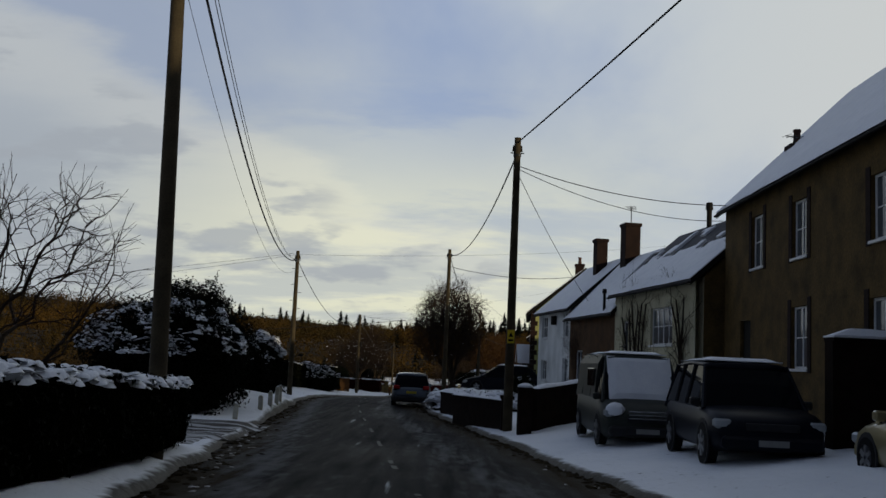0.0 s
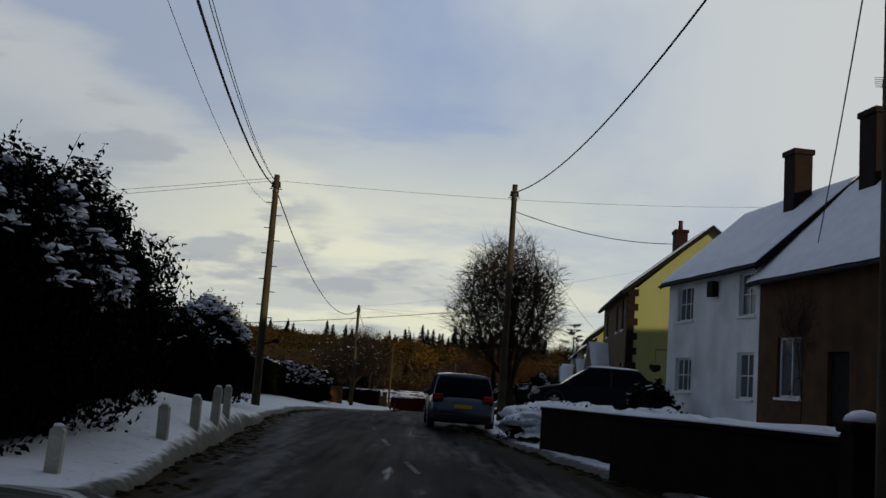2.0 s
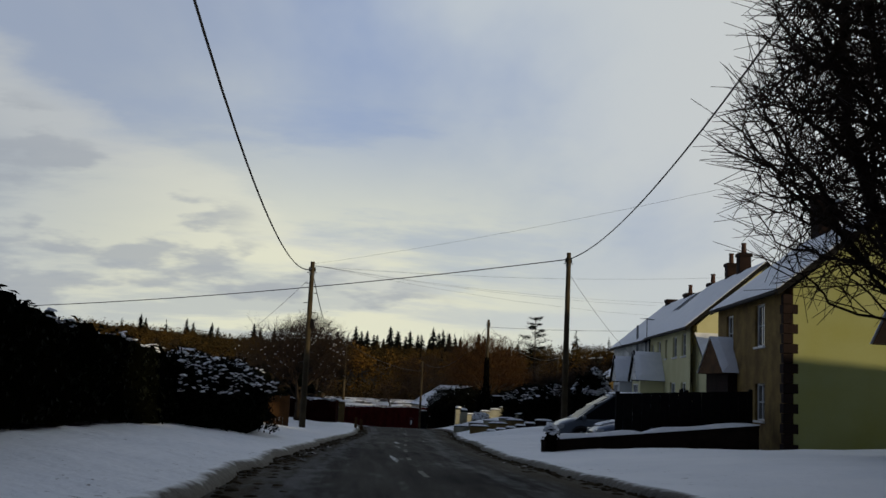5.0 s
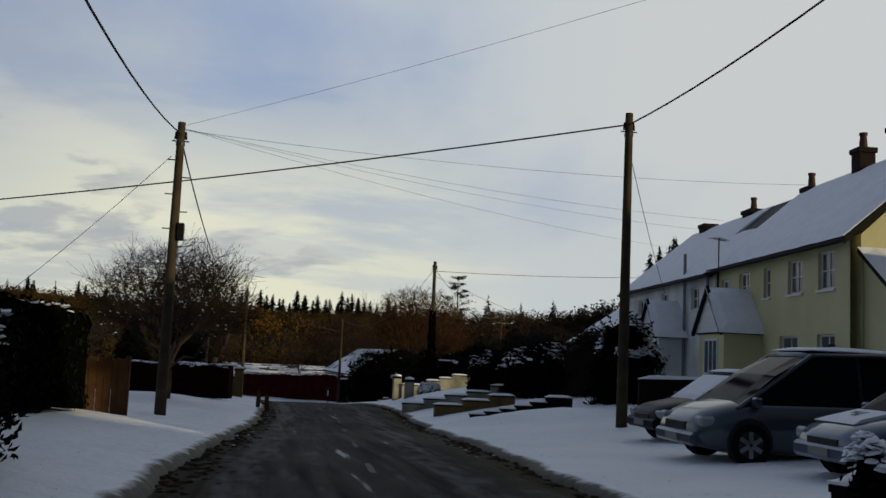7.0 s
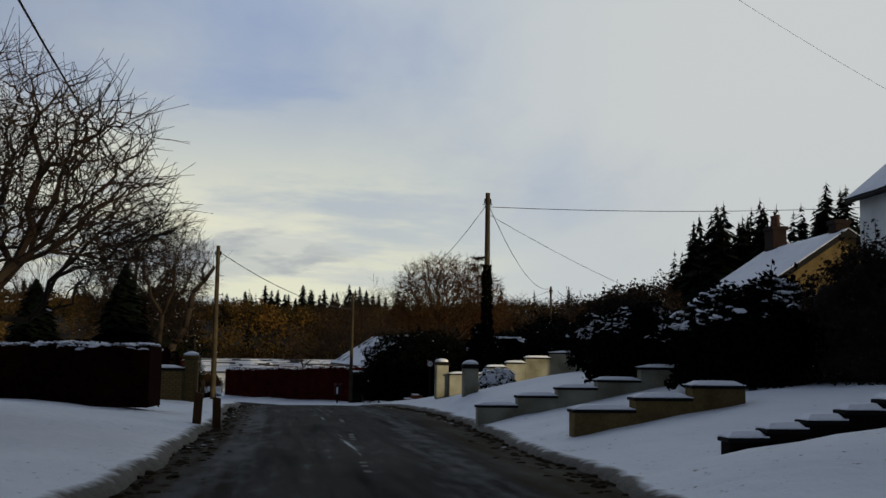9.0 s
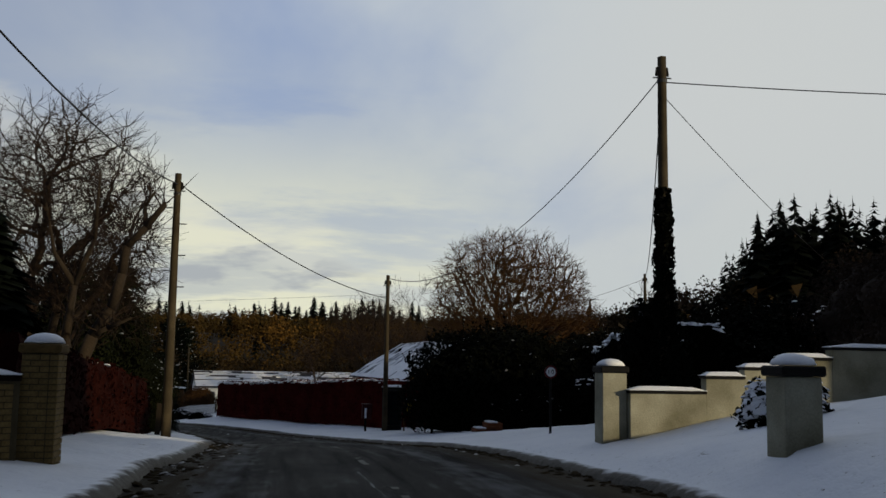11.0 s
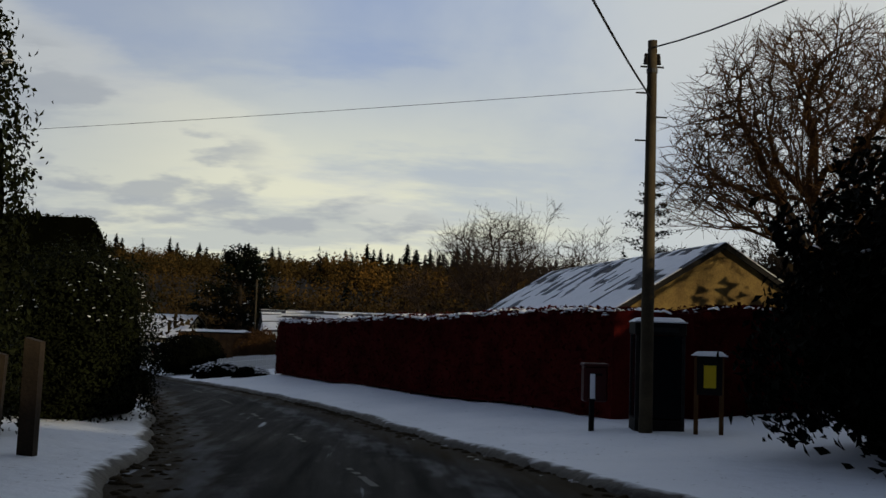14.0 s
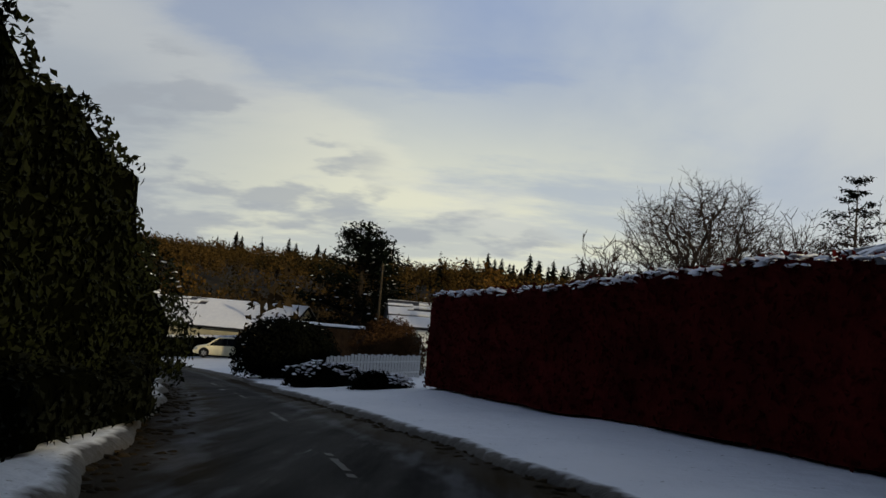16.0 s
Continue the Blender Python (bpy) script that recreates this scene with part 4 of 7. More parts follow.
part("bowl", _b, TWIG, basket)
flue = thing("stove_flue", pose(9.9, 37.5, 6.3), "thin black stove flue with a cowl on a cottage roof", "flue")
part("pipe", tubed((0, 0, 0), (0, 0, 1.25), 0.10, n=10), DARK_PAINT, flue)
part("cowl", tubed((0, 0, 1.25), (0, 0, 1.52), 0.15, 0.12, n=10), DARK_PAINT, flue)
cowl_vent = thing("roof_vent_pipe", pose(6.55, 41.2, 3.7), "short black vent pipe at the eaves", "pipe")
part("pipe", tubed((0, 0, 0), (0, 0, 0.75), 0.06, n=8), DARK_PAINT, cowl_vent)
part("cap", tubed((0, 0, 0.75), (0, 0, 0.92), 0.10, 0.08, n=8), DARK_PAINT, cowl_vent)


def climber(x, y, z, dirx, diry, wide, tall, seed, label):
    """Bare stems trained on a wall that runs along (dirx, diry)."""
    rng = random.Random(seed)
    c = thing("bare_climber", pose(x, y, z), label, "climber")
    out = Vector((-diry, dirx, 0))
    fine = bmesh.new()

    def shoot(bm, p, ang, ln, r, depth):
        n = 4
        for k in range(n):
            ang += rng.gauss(0, 0.13)
            q = p + Vector((dirx * math.sin(ang), diry * math.sin(ang), math.cos(ang))) * ln / n + out * rng.uniform(-0.012, 0.012)
            tube(bm, p, q, r, r * 0.85, 5 if depth == 0 else 3, caps=False)
            p, r = q, r * 0.85
            if depth < 3:
                for _ in range(2 if depth else 1):
                    shoot(fine, p, ang + rng.choice((-1, 1)) * rng.uniform(0.5, 1.3), ln * rng.uniform(0.25, 0.5), r * 0.5, depth + 1)
    for k in range(3):
        main = bmesh.new()
        shoot(main, Vector((dirx * wide * (k - 1) * 0.2, diry * wide * (k - 1) * 0.2, 0)) + out * 0.07, (k - 1) * 0.15, tall, 0.055, 0)
        part("stem", main, BARK, c)
    tagged(part("twig_growth", fine, TWIG, c), kind="stuff")
    return c


for f, w, h, k in ((1.0, 0.5, 3.5, 1), (5.3, 0.8, 3.5, 2), (6.2, 0.5, 3.3, 3)):
    climber(7.98 - 0.13 * f - 0.02, 31.75 + 0.99 * f, 0.3, -0.13, 0.99, w, h, k, "leafless climber trained up a cream cottage wall")
# a pair of houses of one design further on
for near, far in (((5.26, 61.65), (6.2, 72.6)), ((6.75, 79.5), (7.7, 87.6))):
    z0 = -1.0 if near[1] < 70 else -1.4
    ln = math.hypot(far[0] - near[0], far[1] - near[1])
    pair = house("yellow_gabled_house", "brown-fronted house with yellow gable, brick quoins and snowy roof", near, far, z0, 6.6, 5.7 if near[1] < 70 else 5.0, 8.4 if near[1] < 70 else 7.6, STONE if near[1] < 70 else LIGHTENED_STONE, YELLOW,
                 [(1.2, 4.1, 2.2, 5.4), (3.6, 4.1, 4.6, 5.3), (ln - 2.6, 4.1, ln - 1.7, 5.2), (1.1, 1.3, 2.2, 2.7)] if near[1] < 70 else
                 [(2.0, 3.3, 3.1, 4.7), (5.9, 3.3, 6.9, 4.6), (2.0, 0.9, 3.1, 2.1)], "gabled houses", quoins=True)
    sun_block_wing(pair, 6.6, 15.0, 0.6, ln - 0.3, 4.6, 7.0, YELLOW)
    chimney(pair, 3.3, ln * 0.75, 7.2, 9.6 if near[1] < 70 else 9.0, 0.6, 0.9, 1)
    porch = thing("gabled_porch", pose(near[0] + (far[0] - near[0]) * 0.62 - (0.55 if near[1] < 70 else 0.3), near[1] + (far[1] - near[1]) * 0.62 + 0.3, z0), "small dark porch with snow-covered pitched roof", "porch", "porches")
    part("porch_wall", boxed(0.0, 1.3, 0.0, 2.2, -0.6, 2.5), BRICK, porch)
    bm = bmesh.new()
    prism(bm, [(-0.2, 2.45), (2.4, 2.45), (1.1, 3.75)], 0, -0.25, 1.32)
    part("porch_roof", bm, BOARD, porch)
    snow_sheet(porch, (-0.28, -0.22, 2.47), (1.6, 0, 0), (0, 1.32, 1.32), 6, 6, 0.08)
    snow_sheet(porch, (-0.28, 2.42, 2.47), (1.6, 0, 0), (0, -1.32, 1.32), 6, 6, 0.08)

# yellow and white terrace
ta, tb, tc2 = (8.1, 92.0), (9.15, 101.6), (10.3, 113.2)
terrace = house("yellow_terrace_house", "pale yellow rendered terrace house with snowy roof", ta, tb, -1.0, 6.4, 4.25, 7.0, PALE_YELLOW, PALE_YELLOW,
                [(0.8, 2.95, 1.75, 3.95), (2.7, 2.95, 3.65, 3.9), (4.9, 2.95, 5.4, 3.85, 1, 2), (6.5, 3.0, 7.4, 3.85), (8.3, 2.95, 9.0, 3.75), (0.8, 0.7, 1.8, 1.8), (3.0, 0.6, 4.2, 1.8)], "terrace houses")
white2 = house("white_terrace_house", "white rendered terrace house with snowy slate roof", tb, tc2, -1.0, 6.4, 4.15, 6.85, WHITE, WHITE,
               [(1.6, 2.9, 2.5, 3.7), (5.2, 2.9, 6.1, 3.7), (8.6, 2.9, 9.4, 3.6), (3.8, 0.6, 5.4, 2.0, 3, 3)], "terrace houses", bare=lambda u, v: u < 0.25 and v > 0.55)
GREY_PIPE = material("grey_plastic_pipe", (0.22, 0.23, 0.24), 0.5, bump=0.02, spread=0.08)
part("downpipe", tubed((-0.07, 0.5, -0.6), (-0.07, 0.5, 3.95), 0.05, n=8), GREY_PIPE, white2, "grey downpipe")
part("vent_pipe", tubed((-0.10, 2.9, -0.6), (-0.10, 2.9, 5.0), 0.06, n=8), GREY_PIPE, white2, "tall grey vent pipe")
part("downpipe", tubed((-0.06, 9.2, -0.6), (-0.06, 9.2, 4.05), 0.04, n=8), DARK_PAINT, terrace, "black downpipe")
aerial(8.6, 100.2, 3.1, 1.0, "television aerial fixed at the eaves of a terrace", turn=40)
chimney(terrace, 3.2, 3.4, 6.4, 7.95, 0.55, 0.55, 1)
chimney(terrace, 3.2, 5.6, 6.4, 7.75, 0.52, 0.52, 1)
chimney(terrace, 3.2, 9.2, 6.2, 7.15, 0.5, 0.6, 1)
chimney(white2, 3.2, 4.6, 6.2, 7.1, 0.6, 0.9, 1)
chimney(white2, 3.2, 9.8, 6.0, 7.2, 0.6, 0.7, 0)
for px, py, wall_mat in ((7.75 - 0.2, 97.6, PALE_YELLOW), (8.4, 104.6, WHITE)):
    porch = thing("gabled_porch", pose(px, py, -1.0, 0, 0, -6), "glazed entrance porch with steep snowy roof", "porch", "porches")
    part("porch_wall", boxed(0.0, 1.5, 0.0, 2.2, -0.5, 1.9), wall_mat, porch)
    bm = bmesh.new()
    prism(bm, [(-0.15, 1.85), (2.35, 1.85), (1.1, 3.25)], 0, -0.06, 1.6)
    part("porch_roof", bm, DARK_PAINT, porch)
    for k in range(8):
        z, half = 1.9 + 0.155 * k, 1.14 - 0.138 * k
        part("clapboard", boxed(-0.085 - 0.012 * (k % 2), -0.062, 1.1 - half, 1.1 + half, z, z + 0.15), PAINT, porch)
    for s in (-1, 1):
        bm = bmesh.new()
        prism(bm, [(1.1 + s * 1.27, 1.80), (1.1 + s * 1.27, 1.92), (1.1, 3.34), (1.1, 3.20)], 0, -0.21, -0.10)
        part("bargeboard", bm, DARK_PAINT, porch, "dark painted bargeboard")
    snow_sheet(porch, (-0.22, -0.20, 1.87), (1.8, 0, 0), (0, 1.30, 1.42), 6, 6, 0.08)
    snow_sheet(porch, (-0.22, 2.40, 1.87), (1.8, 0, 0), (0, -1.30, 1.42), 6, 6, 0.08)
    window(porch, 0.5, 0.6, 1.7, 1.7, x=-0.03, cols=3, rows=1, sill=False)
# further house with a gable to the lane, and the bungalows round the bend
gab = house("far_gabled_house", "distant buff house with snowy roof and chimney", (12.0, 122.0), (13.0, 129.6), -1.2, 6.4, 2.3, 4.5, BUFF_BRICK, BUFF_BRICK, [(2, 0.6, 3.2, 1.6)])
chimney(gab, 3.2, 6.6, 3.4, 5.5, 0.6, 0.9, 2)
chimney(gab, 3.2, 0.6, 3.4, 5.0, 0.5, 0.6, 0)
house("snowy_bungalow", "bungalow with snow-streaked slate roof behind a tall hedge", (3.6, 172.0), (2.0, 196.5), -5.0, 8.4, 2.6, 5.2, CREAM, LIGHTENED_STONE, [(3, 0.9, 4.6, 2.1), (9, 0.9, 10.6, 2.1)],
      bare=lambda u, v: noise.noise((u * 26, v * 3.2, 1)) > 0.02 + 0.5 * (0.75 - v))
house("white_bungalow", "small white bungalow with streaked snowy roof", (4.0, 221.5), (-12.9, 218.4), -6.6, 5.6, 2.55, 4.0, WHITE, WHITE, [(1, 0.8, 2.2, 2.0), (5, 0.8, 6.4, 2.0), (13.4, 0.8, 14.5, 2.0), (15.3, 0.8, 16.3, 2.0)],
      bare=lambda u, v: v > 0.35 and noise.noise((u * 5, v * 14, 5)) > 0.0)
house("long_bungalow", "long low bungalow with a bright snow-covered roof", (-22.6, 234.0), (-41, 238.4), -8.5, 7.4, 3.1, 5.15, CREAM, CREAM, [(2, 0.8, 3.5, 1.8), (9, 0.8, 10.5, 1.8), (13, 0.8, 14.5, 1.8)],
      bare=lambda u, v: u > 0.45 and v > 0.7 and noise.noise((u * 14, v * 9, 2)) > 0.0)

# ---- plants ----
def leaf_cloud(points, normals, size, rng, aspect=0.55):
    """Small pointed leaves, four corners each, turned mostly outwards."""
    n = len(points)
    nrm = normals + rng.normal(0, 0.55, (n, 3))
    nrm /= np.linalg.norm(nrm, axis=1)[:, None] + 1e-9
    ref = rng.normal(0, 1, (n, 3))
    a = np.cross(nrm, ref)
    a /= np.linalg.norm(a, axis=1)[:, None] + 1e-9
    b = np.cross(nrm, a)
    s = size * rng.uniform(0.6, 1.35, (n, 1))
    fold = nrm * s * 0.25
    quads = np.stack([points - a * s, points - b * s * aspect + fold, points + a * s, points + b * s * aspect + fold], 1)
    verts = quads.reshape(-1, 3)
    faces = np.arange(4 * n).reshape(-1, 4)
    return verts.tolist(), faces.tolist()


def lump_points(n, rng, centre, radii, rough, seed, upper=True):
    """Points and normals on an uneven rounded mass."""
    d = rng.normal(0, 1, (n, 3))
    d /= np.linalg.norm(d, axis=1)[:, None]
    if upper:
        d[:, 2] = np.where(d[:, 2] < -0.75, -d[:, 2], d[:, 2])
    k = np.array([1 + rough * noise.noise((v[0] * 2.1 + seed, v[1] * 2.1, v[2] * 2.1)) + 0.5 * rough * noise.noise((v[0] * 6 + seed, v[1] * 6, v[2] * 6)) for v in d])
    side = np.where(d[:, 2] < 0, 1 / np.sqrt(np.maximum(0.3, 1 - d[:, 2] ** 2)), 1)
    d[:, :2] *= side[:, None]
    pts = np.array(centre) + d * np.array(radii) * k[:, None]
    nr = d / np.array(radii)
    nr /= np.linalg.norm(nr, axis=1)[:, None]
    return pts, nr


def snow_pads(points, rng, size):
    """Flat uneven pads of lying snow, six-sided."""
    verts, faces = [], []
    for p in points:
        r, t = size * rng.uniform(0.5, 1.4), rng.uniform(0, 6.28)
        i = len(verts)
        el, tilt = rng.uniform(0.55, 1.0), rng.uniform(-0.35, 0.35, 2)
        for ring, up in ((1.0, -0.12), (0.72, 0.16)):
            for k in range(7):
                a = t + k * math.tau / 7
                q = r * ring * (0.85 + 0.3 * ((k * 37 + i) % 11) / 11)
                dx, dy = q * math.cos(a), q * el * math.sin(a)
                verts.append((p[0] + dx, p[1] + dy, p[2] + tilt[0] * dx + tilt[1] * dy + up * r))
        verts.append((p[0], p[1], p[2] + r * 0.24))
        for k in range(7):
            j = (k + 1) % 7
            faces.append((i + k, i + j, i + 7 + j, i + 7 + k))
            faces.append((i + 7 + k, i + 7 + j, i + 14))
    return verts, faces


def core(name, centre, radii, rough, seed, mat, parent, shrink=0.86):
    bm = bmesh.new()
    bmesh.ops.create_icosphere(bm, subdivisions=4, radius=1)
    for v in bm.verts:
        d = v.co.normalized()
        k = 1 + rough * noise.noise((d.x * 2.1 + seed, d.y * 2.1, d.z * 2.1)) + 0.5 * rough * noise.noise((d.x * 6 + seed, d.y * 6, d.z * 6))
        s = 1 / math.sqrt(max(0.3, 1 - d.z ** 2)) if d.z < 0 else 1
        v.co = Vector((d.x * s * radii[0], d.y * s * radii[1], d.z * radii[2])) * k * shrink + Vector(centre)
    return part(name, bm, mat, parent, smooth=True)


def bush(x, y, radii, label, leaves=3000, leaf=0.09, snow=200, pad=0.14, mat=None, seed=1, rough=0.28, lift=0.75, name="evergreen_bush", stems=0, mound=False):
    """A rounded evergreen: dark inner mass, leaves over it, and snow lying on the upper side."""
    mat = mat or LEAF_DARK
    rng = np.random.default_rng(seed)
    z = land(x, y)
    b = thing(name, pose(x, y, z), label, "bush")
    c = (0, 0, radii[2] * lift)
    # evergreen cores take the near-black that stands for shade among the leaves
    core("inner_mass", c, radii, rough, seed, GAP_SHADE if mat in (LEAF, LEAF_DARK) else mat, b, 0.83)
    pts, nr = lump_points(leaves, rng, c, radii, rough, seed)
    pts += nr * rng.normal(0.02, 0.15, (leaves, 1)) * min(1, radii[2] * 0.5)
    keep = pts[:, 2] > -0.1
    v, f = leaf_cloud(pts[keep], nr[keep], leaf, rng)
    tagged(mesh_from("foliage", v, f, mat, b), kind="stuff")
    if mound:
        bm = bmesh.new()
        bmesh.ops.create_icosphere(bm, subdivisions=5, radius=1)
        gone = []
        for v in bm.verts:
            d = v.co.normalized()
            k = 1 + rough * noise.noise((d.x * 2.1 + seed, d.y * 2.1, d.z * 2.1)) + 0.5 * rough * noise.noise((d.x * 6 + seed, d.y * 6, d.z * 6))
            q = 1 / math.sqrt(max(0.3, 1 - d.z ** 2)) if d.z < 0 else 1
            v.co = Vector((d.x * q * radii[0], d.y * q * radii[1], d.z * radii[2])) * k * 1.02 + Vector(c)
            if d.z + 0.55 * noise.noise((d.x * 4, d.y * 4, d.z * 4 + seed)) < -0.50:
                gone.append(v)
        bmesh.ops.delete(bm, geom=gone, context="VERTS")
        part("snow_blanket", bm, SNOW_CAP, b, "thick blanket of snow", smooth=True)
    if stems:
        sp, sn = lump_points(stems, rng, c, radii, rough, seed)
        up = sp[:, 2] > c[2]
        bm, sprig = bmesh.new(), []
        for p, q in zip(sp[up], sn[up]):
            e = p + (q * 0.5 + np.array((0, 0, 1.0)) + rng.normal(0, 0.2, 3)) * rng.uniform(0.15, 0.55)
            tube(bm, tuple(p - q * 0.2), tuple(e), 0.012, 0.005, 3, caps=False)
            sprig.append(p + (e - p) * np.linspace(0.0, 1.0, 14)[:, None] + rng.normal(0, 0.045, (14, 3)))
        tagged(part("shoot_growth", bm, TWIG, b), kind="stuff")
        sprig = np.concatenate(sprig)
        v, f = leaf_cloud(sprig, rng.normal(0, 1, sprig.shape), leaf * 0.9, rng)
        tagged(mesh_from("shoot_leaves", v, f, mat, b), kind="stuff")
    if snow:
        sp, sn = lump_points(snow * 12, rng, c, radii, rough, seed)
        up = (sn[:, 2] > 0.25) & (np.array([noise.noise((p[0] * 1.1, p[1] * 1.1, p[2] * 1.1 + seed)) for p in sp]) > -0.08)
        sel = sp[up][:snow * 2] + sn[up][:snow * 2] * 0.05
        v, f = snow_pads(sel, rng, pad * 0.7)
        tagged(mesh_from("lying_snow", v, f, SNOW_CAP, b, "patches of lying snow", smooth=True), kind="stuff")
    return b


def hedge(points, width, height, label, mat=None, leaf=0.07, density=70, snow=0.6, pad=0.16, seed=1, name="clipped_hedge", uneven=0.08, base=None, tops=None):
    """A clipped hedge along a line of (x, y): inner mass, leaves on its faces, snow along its top."""
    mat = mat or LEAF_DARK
    rng = np.random.default_rng(seed)
    h0 = thing(name, pose(points[0][0], points[0][1], land(*points[0])), label, "hedge")
    org = Vector(h0.matrix_world.translation)
    segs = [math.dist(p, q) for p, q in zip(points, points[1:])]
    total = sum(segs)

    def at(s):
        for k, ln in enumerate(segs):
            if s <= ln or k == len(segs) - 1:
                f = s / ln
                p, q = points[k], points[k + 1]
                d = ((q[0] - p[0]) / ln, (q[1] - p[1]) / ln)
                return p[0] + (q[0] - p[0]) * f, p[1] + (q[1] - p[1]) * f, d
            s -= ln

    def tall(s):
        return lerp(s / total, [k / (len(tops) - 1) for k in range(len(tops))], tops) if tops else height

    def surface(s, w):
        """w runs 0..1 from one foot over the top to the other foot."""
        x, y, d = at(s)
        hh = tall(s) * (1 + uneven * noise.noise((s * 0.45, seed, 0)))
        per = 2 * hh + width
        q = w * per
        r = 0.10
        if q < hh:
            off, z, n = -width / 2, q, (-1, 0)
        elif q < hh + width:
            off, z, n = -width / 2 + (q - hh), hh, (0, 1)
        else:
            off, z, n = width / 2, per - q, (1, 0)
        bump = uneven * 1.6 * noise.noise((s * 0.9, z * 1.1 + off, seed)) + uneven * noise.noise((s * 3, z * 3, seed))
        off += n[0] * bump * width * 0.5
        z += n[1] * bump * 0.6
        nx, ny = d[1], -d[0]
        g = land(x, y) if base is None else base
        return Vector((x + nx * off, y + ny * off, g + z)) - org, Vector((nx * n[0], ny * n[0], n[1]))
    nu, nw = max(6, int(total / 0.5)), 20
    verts = [tuple(surface(total * i / nu, j / nw)[0] * 1.0) for i in range(nu + 1) for j in range(nw + 1)]
    faces = [(i * (nw + 1) + j, i * (nw + 1) + j + 1, (i + 1) * (nw + 1) + j + 1, (i + 1) * (nw + 1) + j) for i in range(nu) for j in range(nw)]
    faces += [tuple(range(nw, -1, -1)), tuple(nu * (nw + 1) + j for j in range(nw + 1))]
    # shade in the gaps of evergreen hedges comes from this blackened core
    mesh_from("inner_mass", verts, faces, GAP_SHADE if mat in (LEAF, LEAF_DARK) else mat, h0)
    n = int(total * (2 * height + width) * density)
    pts, nrm = np.empty((n, 3)), np.empty((n, 3))
    for k in range(n):
        p, q = surface(rng.uniform(0, total), rng.uniform(0, 1))
        pts[k], nrm[k] = p, q
    pts += nrm * rng.uniform(-0.02, 0.09, (n, 1))
    v, f = leaf_cloud(pts, nrm, leaf, rng)
    tagged(mesh_from("foliage", v, f, mat, h0), kind="stuff")
    if snow:
        m = int(total * width * 60 * snow)
        sel = []
        for _ in range(m):
            s = rng.uniform(0, total)
            hh = tall(s)
            per = 2 * hh + width
            w = rng.uniform(hh - 0.12, hh + width + 0.12) / per
            p, q = surface(s, w)
            if noise.noise((p.x * 0.8, p.y * 0.8, seed)) < snow - 0.45:
                sel.append((p.x, p.y, p.z + 0.03))
        v, f = snow_pads(sel, rng, pad * 0.62)
        tagged(mesh_from("lying_snow", v, f, SNOW_CAP, h0, "snow lying along the top", smooth=True), kind="stuff")
    return h0


